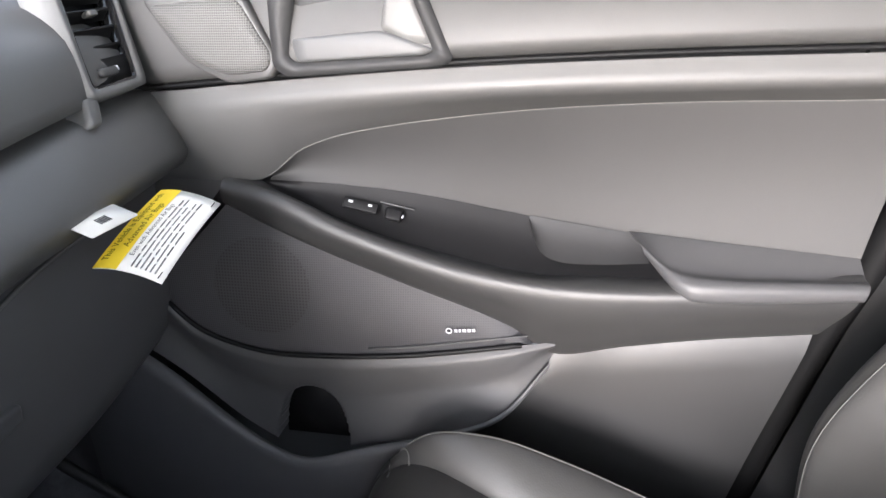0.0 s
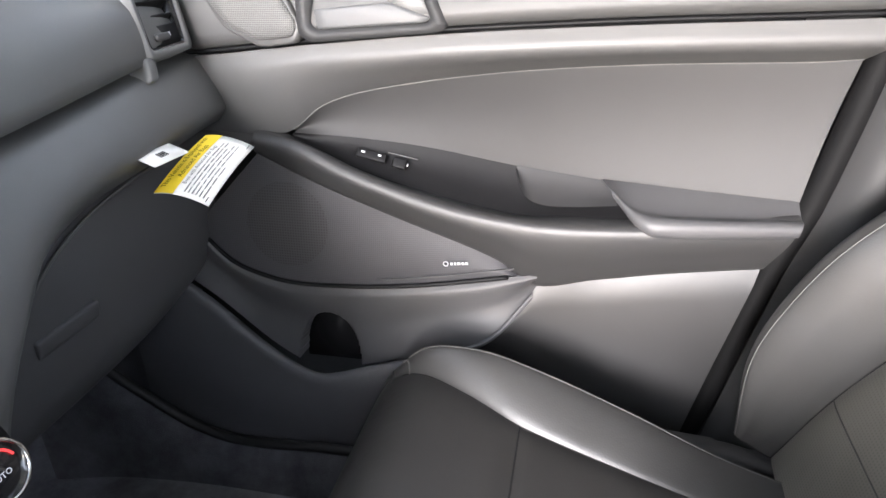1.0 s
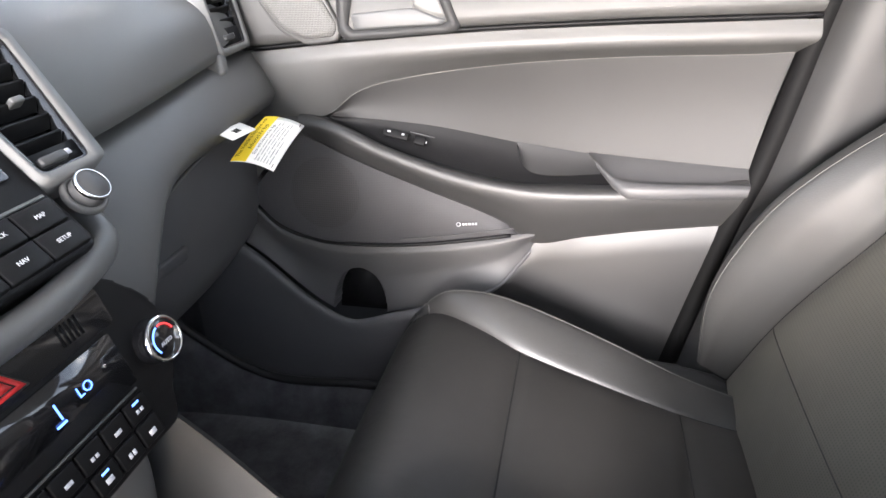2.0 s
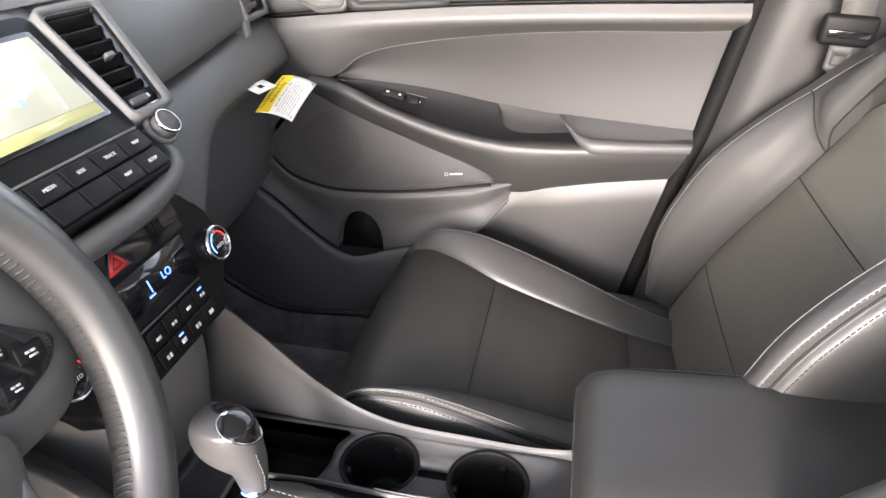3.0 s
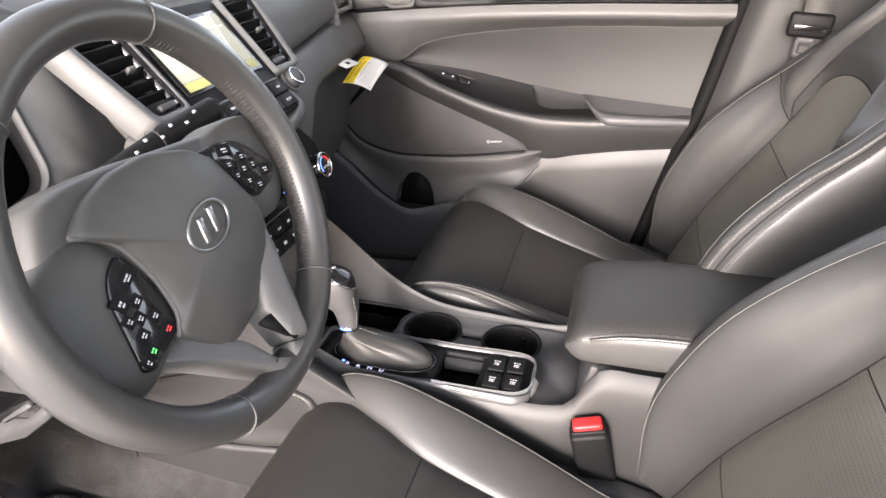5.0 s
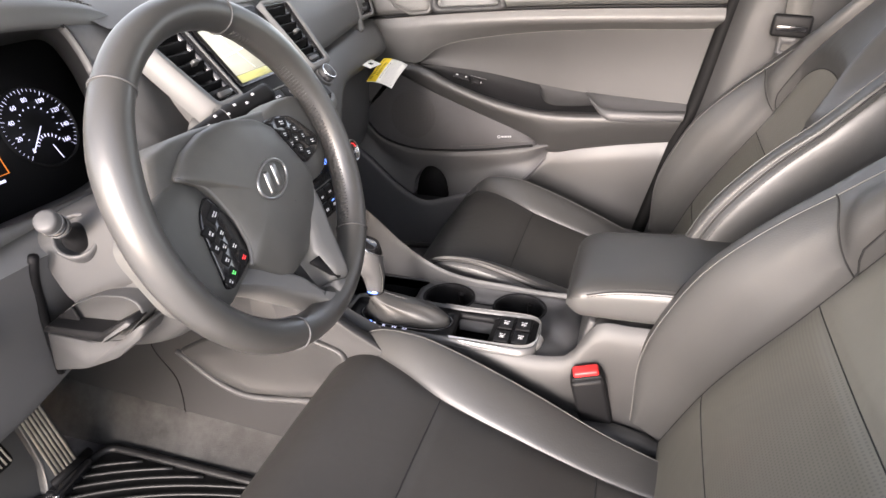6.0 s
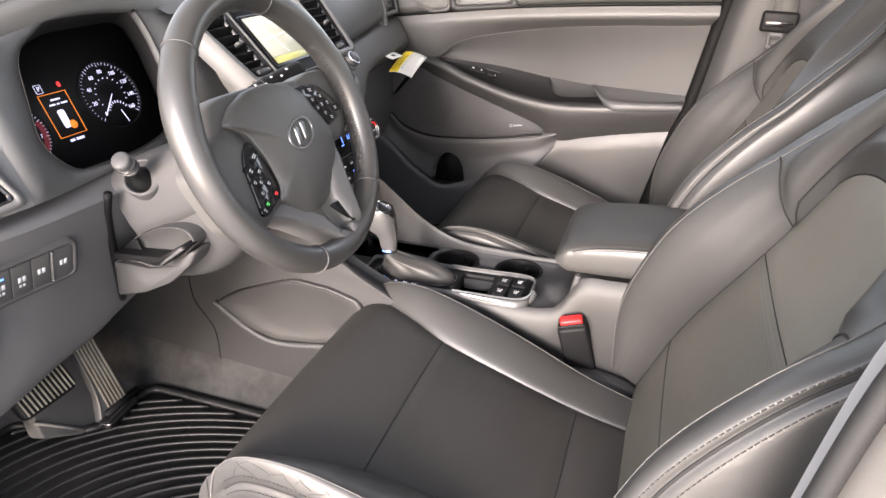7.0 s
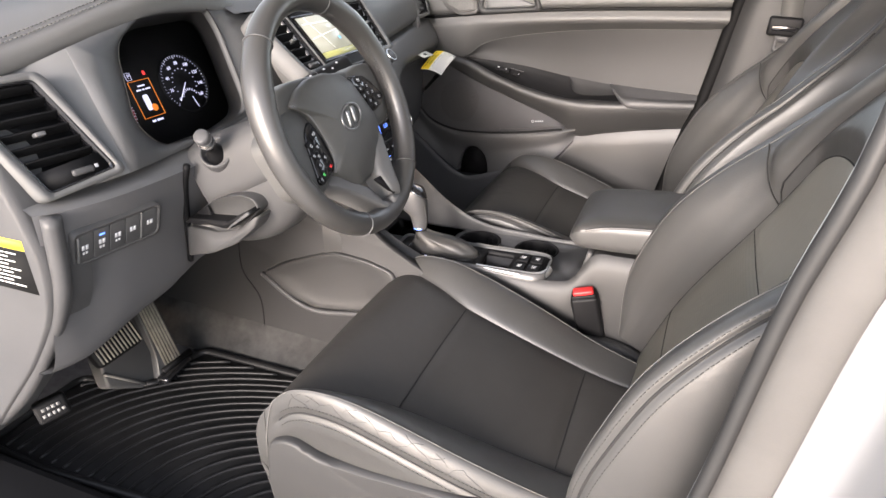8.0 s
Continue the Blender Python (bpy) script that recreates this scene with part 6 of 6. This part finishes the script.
wf = frame_of(w0.lerp(w1, 0.5), (w1 - w0), (-0.75, 0, 0.65))
for i in range(6):
    part("stalk_print", bars(wf @ pose(0, 0, 0.0158), -0.042 + 0.017 * i, 0.003 if i % 2 else -0.003, [0.004], 0.003, 0.002, z=0), M_PALE, wst)
part("stalk_band", lathe([(0.0158, -0.0008), (0.0158, 0.0008)], frame_of(w0.lerp(w1, 0.45), (w1 - w0).orthogonal(), (w1 - w0).cross((w1 - w0).orthogonal())), 20), M_SILVER, wst)

wheel = root("steering_wheel", tuple(WC), "black leather steering wheel with silver lower spokes and button pads", "steering wheel")
WR = W @ pose(0, 0, 0, 0, 0, 12)
RM, RT = 0.1735, 0.0175
rows = []
for i in range(96):
    a = 2 * math.pi * i / 96
    grip = 1 + 0.10 * (math.exp(-((math.degrees(a) - 35) / 14) ** 2) + math.exp(-((math.degrees(a) - 145) / 14) ** 2))
    rows.append([WR @ V((RM + RT * grip * math.cos(b)) * math.cos(a), (RM + RT * grip * math.cos(b)) * math.sin(a), RT * 1.12 * grip * math.sin(b)) for b in np.linspace(0, 2 * math.pi, 21)[:-1]])
rows.append(rows[0][:])
bm = grid(rows, close=True)
bmesh.ops.remove_doubles(bm, verts=bm.verts, dist=1e-6)
rim = part("rim", fix(bm), M_WHEEL, wheel, "stitched black leather rim")
for a in (122, 58, -57, -123):
    a = radians(a)
    ring = [WR @ V((RM + RT * 1.03 * math.cos(b)) * math.cos(a), (RM + RT * 1.03 * math.cos(b)) * math.sin(a), RT * 1.15 * math.sin(b)) for b in np.linspace(0, 2 * math.pi, 25)[:-1]]
    part("rim_joint", tube(ring, 0.0012, 6, closed=True), M_HARD, rim)
for a0, a1 in ((-55, 56), (124, 235)):
    lace = []
    for i in range(int((a1 - a0) / 1.6)):
        a = radians(a0 + 1.6 * i)
        q = lambda da, b: WR @ V((RM + RT * 1.04 * math.cos(b)) * math.cos(a + da), (RM + RT * 1.04 * math.cos(b)) * math.sin(a + da), RT * 1.16 * math.sin(b))
        lace.append(tube([q(-0.008, radians(195)), q(0.004, radians(178)), q(0.010, radians(160))], 0.0006, 5))
    part("rim_lacing", merge(*lace), M_HARD, rim)
HUB = [(-0.092, 0.056), (-0.063, 0.069), (-0.028, 0.071), (0.012, 0.064), (0.052, 0.044), (0.072, 0.022), (0.083, -0.02), (0.090, -0.05), (0.070, -0.079), (0.034, -0.101), (-0.006, -0.109),
       (-0.042, -0.108), (-0.059, -0.095), (-0.080, -0.058), (-0.068, -0.045), (-0.062, -0.012), (-0.068, 0.03)]
hub = part("airbag_cover", dome(round_poly(HUB, 0.008, 4), WR, [(1.0, -0.020), (0.998, -0.006), (0.985, -0.0025), (0.95, -0.0005), (0.85, 0.003), (0.6, 0.0075), (0.3, 0.0095)], 0.045), M_HUB, wheel, "domed charcoal airbag cover")
lip_pts = smooth_line([WR @ V(x, y, -0.0045) for x, y in ((-0.094, 0.057), (-0.080, 0.046), (-0.0685, 0.03), (-0.0635, 0.008), (-0.0625, -0.015), (-0.066, -0.038), (-0.0705, -0.048), (-0.081, -0.0585))], 40)
part("cover_lip", tube(lip_pts, 0.0022, 8), M_MID, hub)
part("hub_upper", dome(round_poly([(-0.138, 0.02), (-0.127, 0.045), (-0.092, 0.084), (-0.06, 0.084), (-0.005, 0.071), (0.045, 0.054), (0.104, 0.036), (0.136, 0.027), (0.10, -0.02), (-0.09, -0.02)], 0.012, 5), WR @ pose(0, 0, 0), [(1.0, -0.036), (0.97, -0.022), (0.9, -0.016), (0.7, -0.013)], 0.03), M_HUB, wheel)
for g in (1, -1):
    top_y = 0.038 if g > 0 else 0.055
    arm_out = round_poly([(g * 0.07, top_y), (g * 0.12, top_y), (g * 0.168, top_y - 0.015), (g * 0.168, -0.045), (g * 0.13, -0.075), (g * 0.06, -0.06)], 0.02, 4)
    part("spoke", dome(arm_out if g > 0 else arm_out[::-1], WR, [(1.0, -0.026), (0.98, -0.015), (0.92, -0.011), (0.6, -0.0095)], 0.02), M_HUB, wheel, "charcoal side spoke")
    if g > 0:
        low = [(0.084, -0.050), (0.074, -0.074), (0.053, -0.104), (0.032, -0.139), (0.016, -0.165), (0.004, -0.158), (-0.004, -0.150), (0.001, -0.110), (0.03, -0.075)]
    else:
        low = [(-0.074, -0.060), (-0.035, -0.113), (-0.021, -0.168), (-0.008, -0.172), (-0.014, -0.183), (-0.026, -0.178), (-0.056, -0.130), (-0.082, -0.088), (-0.104, -0.060)]
    slope = WR @ pose(0, -0.07, 0.002 if g > 0 else -0.008, -12 if g > 0 else -14) @ pose(0, 0.07, 0)
    # left spoke takes a greyer material that stands for its shaded side
    part("lower_spoke", dome(round_poly(low, 0.004, 3) if g < 0 else round_poly(low[::-1], 0.004, 3), slope, [(1.0, -0.020), (0.99, -0.008), (0.95, -0.005), (0.80, -0.001), (0.5, 0.0)], 0.016), M_SILVER if g > 0 else M_MID, wheel, "satin silver lower spoke" if g > 0 else "lower spoke greyed as if in shade")
    if g > 0:
        web = [(0.016, -0.165), (0.012, -0.178), (-0.006, -0.184), (-0.016, -0.180), (-0.016, -0.162), (-0.004, -0.151), (0.004, -0.158)]
        part("spoke_foot", dome(round_poly(web[::-1], 0.003, 3), slope, [(1.0, -0.024), (0.98, -0.010), (0.9, -0.006)], 0.012), M_MID, wheel, "grey foot joining the spokes to the rim")
    padm = WR @ pose(0, 0, -0.008)
    if g > 0:
        PADO = [(0.058, 0.034), (0.090, 0.028), (0.116, 0.016), (0.128, 0.002), (0.149, -0.034), (0.134, -0.043), (0.097, -0.043), (0.080, -0.012)]
        PAD_KEYS = [(0.068, 0.023, 0.020, 0.012), (0.094, 0.017, 0.022, 0.012), (0.110, 0.000, 0.012, 0.010), (0.088, 0.004, 0.014, 0.010), (0.103, -0.010, 0.012, 0.012), (0.090, -0.010, 0.010, 0.010),
                (0.118, -0.014, 0.010, 0.012), (0.130, -0.028, 0.018, 0.012), (0.100, -0.023, 0.012, 0.010), (0.110, -0.034, 0.016, 0.011)]
        turn = -22
    else:
        PADO = [(-0.071, 0.026), (-0.092, 0.018), (-0.103, 0.005), (-0.124, -0.054), (-0.115, -0.060), (-0.074, -0.055), (-0.067, -0.042), (-0.064, -0.015)]
        PAD_KEYS = [(-0.080, 0.007, 0.020, 0.012), (-0.099, -0.003, 0.012, 0.016), (-0.087, -0.011, 0.012, 0.010), (-0.104, -0.017, 0.010, 0.012), (-0.095, -0.022, 0.011, 0.011), (-0.084, -0.030, 0.012, 0.012),
                (-0.103, -0.033, 0.012, 0.012), (-0.083, -0.046, 0.015, 0.011), (-0.106, -0.047, 0.012, 0.012), (-0.116, -0.050, 0.008, 0.014)]
        turn = 18
    pad = part("button_pad", dome(round_poly(PADO, 0.008, 4) if g < 0 else round_poly(PADO[::-1], 0.008, 4)[::-1], padm, [(1.0, -0.008), (0.985, 0.001), (0.94, 0.002)], 0.012), M_BLACK, wheel, "gloss black button pad")
    for i, (x, y, w, h) in enumerate(PAD_KEYS):
        kf = WR @ pose(x, y, -0.0074, 0, 0, turn)
        key = part("pad_button", rbox(w, h, 0.005, 0.0018, kf), M_DARK, pad)
        lm = M_PALE
        if g < 0 and i in (7, 8):
            lm = M_REDL if i == 7 else M_GREENL
        part("button_legend", merge(bars(kf, -w * 0.20, 0.0008, [w * 0.16, w * 0.16], h * 0.12, 0.0006, z=0.0028), bars(kf, -w * 0.12, -h * 0.16, [w * 0.3], h * 0.1, 0.0006, z=0.0028)), lm, key)
# solid black plate paints the shaded opening between hub and spokes
part("spoke_gap", slab(round_poly([(-0.016, -0.113), (0.004, -0.119), (0.012, -0.149), (0.001, -0.157)], 0.004, 3), WR @ pose(0, -0.07, -0.004, -13) @ pose(0, 0.07, 0), 0.004), M_PIT, wheel, "black plate standing in for the shaded opening between the spokes")
part("spoke_edge", tube(smooth_line([WR @ V(*q_) for q_ in ((-0.068, -0.066, -0.011), (-0.036, -0.120, -0.020), (-0.006, -0.170, -0.030))], 20), 0.0028, 8), M_MID, wheel, "rounded upper edge of the lower spoke")
part("cover_print", merge(bars(WR @ pose(0, 0, 0, 0, 0, 0), 0.007, -0.0495, [0.004, 0.003, 0.003], 0.0022, 0.0012, z=0.0086), bars(WR, 0.002, -0.0655, [0.003, 0.004, 0.003, 0.004], 0.0026, 0.0012, z=0.0072)), M_STITCH, hub, "small pale embossed print")
eb = WR @ pose(0.005, -0.011, 0.0092)
part("emblem_ring", tube([eb @ V(0.0285 * math.cos(a), 0.0185 * math.sin(a), 0.001) for a in np.linspace(0, 2 * math.pi, 49)[:-1]], 0.0017, 8, closed=True), M_EMBLEM, wheel, "chrome oval emblem ring")
part("emblem", merge(*[dome(round_poly([(x - 0.0075, -0.011), (x - 0.0005, -0.013), (x + 0.0075, 0.011), (x + 0.0005, 0.013)], 0.002, 2), eb, [(1, 0.001), (0.85, 0.003)], 0.002) for x in (-0.0085, 0.0085)]), M_EMBLEM, wheel, "two slanting satin metal bars")
part("embossed_words", lettering("AIR BAG", 0.012, WR @ pose(0.012, -0.060, 0.0062)), M_DARK, wheel)

# ================= the hanging tag =================
tag = root("airbag_tag", (-0.24, 0.5, 0.60), "white and yellow printed airbag notice hanging from the glove box", "paper tag")
TG = frame_of((-0.261, 0.528, 0.598), (0, 0.118, 0.032), (-0.063, -0.01, 0.012))


def card(x0, y0, x1, y1, lift, n=9):
    """A piece of the gently bowed card, lifted a little off it."""
    f = lambda x, y: TG @ V(x, y, lift + 0.005 * math.cos(x * 22) - 0.006 * (y / 0.032) ** 2)
    return grid([[f(x0 + (x1 - x0) * i / n, y0 + (y1 - y0) * j / n) for i in range(n + 1)] for j in range(n + 1)])


sheet = thick(part("card", card(-0.061, -0.032, 0.061, 0.032, 0.0), M_PAPER, tag, "white printed card"), 0.0008)
part("yellow_band", card(-0.061, 0.009, 0.061, 0.032, 0.0006), M_YELLOW, sheet, "yellow heading band")


def on_card(bm, lift=0.0008):
    for v in bm.verts:
        x, y = v.co.x, v.co.y
        v.co.z = lift + 0.005 * math.cos(x * 22) - 0.006 * (y / 0.032) ** 2
    bmesh.ops.transform(bm, matrix=TG, verts=bm.verts)
    return bm


flat = Matrix.Identity(4)
part("heading", merge(on_card(lettering("This Vehicle is Equipped with", 0.0088, pose(0, 0.0255, 0))), on_card(lettering("Advanced Air Bags", 0.0088, pose(0, 0.0155, 0)))), M_INK, sheet)
part("heading", on_card(lettering("Even with Advanced Air Bags", 0.0066, pose(-0.004, 0.0045, 0))), M_INK, sheet)
lines = []
for i in range(6):
    x = -0.055
    for w in ([0.016, 0.008, 0.02, 0.012, 0.018, 0.01], [0.01, 0.022, 0.014, 0.009, 0.02, 0.012], [0.02, 0.012, 0.018, 0.016, 0.012])[i % 3][:6 - (i == 5) * 3]:
        lines.append(on_card(slab(rect(x, -0.0022 - 0.0043 * i, x + w, -0.0011 - 0.0043 * i), flat, 0.0002)))
        x += w + 0.003
part("small_print", merge(*lines), mat("grey_print", (0.5, 0.5, 0.5), 0.6, var=0, bump=0), sheet)
part("rule", on_card(slab(rect(-0.058, -0.0275, 0.058, -0.0267), flat, 0.0002)), M_INK, sheet)
st = frame_of((-0.288, 0.488, 0.622), (0.1, 0.95, 0.0), (-0.95, 0.1, 0.3))
stub = part("stub", slab(round_poly(rect(-0.026, -0.014, 0.03, 0.014), 0.002), st, 0.0008), M_PAPER, tag, "white card stub with a barcode")
part("barcode", bars(st, -0.004, 0.0, [0.0008, 0.0006, 0.0012, 0.0006, 0.0008, 0.0012], 0.009, 0.0014), M_GTHREAD, stub)

# ================= driver's footwell =================
mt = root("floor_mat", (-0.3, -0.44, 0.0), "black ribbed rubber floor mat with a raised rim", "floor mat")
MAT = round_poly([(-0.78, -0.66), (-0.60, -0.665), (0.10, -0.62), (0.10, -0.24), (-0.585, -0.24), (-0.60, -0.30), (-0.60, -0.385), (-0.66, -0.41), (-0.78, -0.43)], 0.025, 4)
part("mat_sheet", slab(MAT, frame_of((0, 0, 0.004), (1, 0, 0), (0, 1, 0)), 0.015, 0.002), M_RUBBER, mt)
part("mat_rim", tube([V(x, y, 0.008) for x, y in MAT], 0.0085, 8, closed=True), M_RUBBER, mt)
CX, CY = 0.10, -0.66
for i in range(25):
    r = 0.18 + 0.038 * i
    pts = []
    for k in range(91):
        a = radians(75 + 125 * k / 90)
        c, s = math.cos(a), math.sin(a)
        x = CX + math.copysign(abs(c) ** 0.8, c) * r * 0.86
        y = CY + math.copysign(abs(s) ** 0.8, s) * r * 0.46
        if -0.765 < x < 0.1 and -0.655 < y < -0.25 and not (x < -0.575 and y > -0.425 - 0.1 * max(0, -0.66 - x)):
            pts.append(V(x, y, 0.0055))
    if len(pts) > 6:
        part("mat_rib", tube(pts, 0.0040, 6), M_RUBBER, mt)
pd = root("accelerator_pedal", (-0.62, -0.32, 0.02), "worn ribbed accelerator pedal on the floor", "pedal")
gp = frame_of((-0.63, -0.323, 0.095), (0.05, 1, 0), (-0.32, 0, 0.95))
part("pedal_plate", dome(round_poly([(-0.058, -0.108), (0.026, -0.104), (0.029, -0.04), (0.024, 0.13), (-0.024, 0.13), (-0.028, -0.03)], 0.006, 4), gp, [(1, 0.0), (0.97, 0.005), (0.9, 0.006)], 0.02), M_HARD, pd, "grey pedal plate flaring at its foot")
part("plate_edge", tube(smooth_line([gp @ V(-0.024, 0.125, 0.005), gp @ V(-0.027, 0.0, 0.006), gp @ V(-0.034, -0.05, 0.006), gp @ V(-0.055, -0.103, 0.005)], 24), 0.0022, 6), M_MID, pd, "pale edge line")
part("pedal_housing", dome(round_poly([(-0.135, 0.075), (-0.02, 0.13), (-0.02, -0.09), (-0.062, -0.102), (-0.15, -0.045)], 0.012, 4), gp @ pose(0, 0, -0.022), [(1, 0.0), (0.97, 0.006), (0.9, 0.008)], 0.03), M_HARD, pd, "grey plastic housing beside the pedal")
part("housing_rib", tube([gp @ V(-0.145, -0.01, -0.012), gp @ V(-0.062, -0.095, -0.012)], 0.0035, 8), M_MID, pd)
for i in range(6):
    part("pedal_rib", tube([gp @ V(-0.020 + 0.0080 * i, -0.068, 0.0068), gp @ V(-0.018 + 0.0072 * i, 0.125, 0.0068)], 0.0028, 6), M_PEDAL, pd)
part("pedal_base", rbox(0.034, 0.095, 0.026, 0.008, pose(-0.592, -0.332, 0.010, 0, 0, 6)), M_BLACK, pd, "glossy black foot")
part("pedal_hinge", tube([V(-0.60, -0.36, 0.024), V(-0.60, -0.272, 0.024)], 0.008, 12), M_DARK, pd)
bp = root("brake_pedal", (-0.58, -0.48, 0.2), "worn ribbed rubber brake pedal hanging under the dashboard", "pedal")
bf_ = frame_of((-0.563, -0.482, 0.195), (0.1, 1, 0.06), (-0.5, 0, 0.86))
part("pedal_pad", dome(round_poly(rect(-0.052, -0.03, 0.052, 0.03), 0.014, 4), bf_, [(1, 0.0), (0.95, 0.006), (0.8, 0.008)], 0.014), M_DARK, bp)
for i in range(12):
    part("pedal_rib", tube([bf_ @ V(-0.044 + 0.008 * i, -0.024, 0.0085), bf_ @ V(-0.044 + 0.008 * i, 0.024, 0.0085)], 0.0017, 6), M_PEDAL, bp)
part("pedal_arm", tube(smooth_line([V(-0.575, -0.47, 0.18), V(-0.62, -0.46, 0.26), V(-0.66, -0.455, 0.42)], 12), 0.012, 10), M_DARK, bp)
sill_y = -0.735
simple("sill", rbox(1.5, 0.11, 0.09, 0.02, pose(-0.20, sill_y, 0.0)), M_DARK, "black door sill cover by the driver's mat", "sill", smooth=False)
STEP = [(-0.70, 0.58, 0.45), (-0.66, 0.59, 0.34), (-0.61, 0.603, 0.245), (-0.56, 0.611, 0.187), (-0.516, 0.615, 0.150), (-0.481, 0.618, 0.122), (-0.448, 0.620, 0.101), (-0.388, 0.622, 0.079), (-0.315, 0.622, 0.077), (-0.21, 0.622, 0.085), (0.30, 0.622, 0.088)]
step = along(STEP, -0.70, 0.30, 70)
simple("sill_trim", tube([p + V(0, 0, -0.006) for p in step], 0.0085, 10), M_PULL, "grey plastic sill strip along the passenger footwell", "sill", smooth=True)
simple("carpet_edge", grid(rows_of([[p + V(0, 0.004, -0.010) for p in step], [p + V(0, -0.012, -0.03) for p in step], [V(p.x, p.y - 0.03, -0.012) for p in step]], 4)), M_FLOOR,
       "carpet turned up against the passenger sill, greyed for haze", "carpet", smooth=True)
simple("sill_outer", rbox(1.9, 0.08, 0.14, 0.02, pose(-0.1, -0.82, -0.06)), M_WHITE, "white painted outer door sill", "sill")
hr = root("hood_release", (-0.55, -0.665, 0.14), "black hood release lever on the driver's kick panel", "release lever")
hm = frame_of((-0.560, -0.640, 0.155), (0.45, 0.85, 0.12), (-0.35, 0, 0.93))
part("lever_body", rbox(0.055, 0.042, 0.03, 0.007, hm), M_DARK, hr)
part("lever_print", merge(bars(hm, -0.016, 0.006, [0.007, 0.006, 0.007, 0.006], 0.006, 0.0018, z=0.0158), bars(hm, -0.018, -0.006, [0.006, 0.007, 0.006, 0.006, 0.006], 0.006, 0.0018, z=0.0158)), mat("worn_grey_print", (0.2, 0.2, 0.195), 0.6, var=0.2, scale=200, bump=0), hr)
# tunnel carpet under the console
tun_a = [V(-0.85 + 0.95 * i / 30, -0.165 - max(0, 0.1 - 0.95 * i / 30) * 0.3, 0.115 - 0.06 * (i / 30)) for i in range(31)]
tun_b = [V(p.x, -0.205, 0.03) for p in tun_a]
tun_c = [V(p.x, -0.236, 0.001) for p in tun_a]
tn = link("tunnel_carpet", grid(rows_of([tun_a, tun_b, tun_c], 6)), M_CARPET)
tagged(tn, "dusty grey carpet over the transmission tunnel", "carpet", kind="structure")
# side panel of the console ahead of the driver's knee
kp = root("knee_pad", (-0.30, -0.17, 0.2), "grey leather knee pad with a stitched edge on the console side", "knee pad")
KF = frame_of((0, -0.178, 0), (1, 0, 0), (0, 0.04, 1))
KPAD = round_poly([(-0.425, 0.226), (-0.362, 0.264), (-0.231, 0.313), (-0.148, 0.306), (-0.085, 0.288), (-0.06, 0.20), (-0.19, 0.172), (-0.291, 0.160), (-0.351, 0.178)], 0.016, 5)
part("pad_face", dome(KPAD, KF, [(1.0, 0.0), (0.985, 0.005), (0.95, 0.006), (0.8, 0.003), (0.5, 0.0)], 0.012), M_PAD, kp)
part("pad_stitching", dashes([KF @ V(-0.245 + (x + 0.245) * 0.955, 0.235 + (y - 0.235) * 0.94, 0.0062) for x, y in KPAD[3:28]], 0.0008), M_DTHREAD, kp)
part("console_kick", slab(round_poly([(-0.90, 0.03), (0.20, 0.03), (0.22, 0.26), (0.0, 0.29), (-0.10, 0.345), (-0.20, 0.43), (-0.30, 0.47), (-0.90, 0.47)], 0.02, 4), KF @ pose(0, 0, -0.002), 0.02, 0.003), M_KICK, kp)
part("kick_seam", tube(smooth_line([KF @ V(-0.483, 0.332, -0.001), KF @ V(-0.487, 0.22, -0.001), KF @ V(-0.445, 0.15, -0.001), KF @ V(-0.446, 0.03, -0.001)], 24), 0.0012, 6), M_DARK, kp)
part("pad_lip", tube(smooth_line([KF @ V(-0.43, 0.222, 0.0), KF @ V(-0.351, 0.172, 0.003), KF @ V(-0.291, 0.154, 0.004), KF @ V(-0.19, 0.166, 0.004), KF @ V(-0.06, 0.19, 0.004)], 30), 0.006, 8), M_HARD, kp)
# ================= driver's centre pillar =================
PB = [V(0.40, -0.752, 0.02), V(0.455, -0.752, 0.2), V(0.508, -0.752, 0.473), V(0.537, -0.752, 0.679), V(0.563, -0.752, 0.805), V(0.60, -0.70, 1.12)]
pf = smooth_line(PB, 40)
ds = link("door_seal", tube(pf, 0.0075, 10), M_SEAL)
tagged(ds, "black rubber weatherstrip on the driver's pillar", "door seal", kind="structure")
db = link("door_seal_band", grid(rows_of([[p + V(0.004, 0.0, 0) for p in pf], [p + V(0.009, -0.011, 0) for p in pf], [p + V(0.020, -0.018, 0) for p in pf], [p + V(0.034, -0.021, 0) for p in pf],
                                          [p + V(0.044, -0.019, 0) for p in pf], [p + V(0.047, -0.008, 0) for p in pf]], 5)), M_BAND)
tagged(db, "soft grey rubber bulb of the weatherstrip on the driver's pillar", "door seal", kind="structure")
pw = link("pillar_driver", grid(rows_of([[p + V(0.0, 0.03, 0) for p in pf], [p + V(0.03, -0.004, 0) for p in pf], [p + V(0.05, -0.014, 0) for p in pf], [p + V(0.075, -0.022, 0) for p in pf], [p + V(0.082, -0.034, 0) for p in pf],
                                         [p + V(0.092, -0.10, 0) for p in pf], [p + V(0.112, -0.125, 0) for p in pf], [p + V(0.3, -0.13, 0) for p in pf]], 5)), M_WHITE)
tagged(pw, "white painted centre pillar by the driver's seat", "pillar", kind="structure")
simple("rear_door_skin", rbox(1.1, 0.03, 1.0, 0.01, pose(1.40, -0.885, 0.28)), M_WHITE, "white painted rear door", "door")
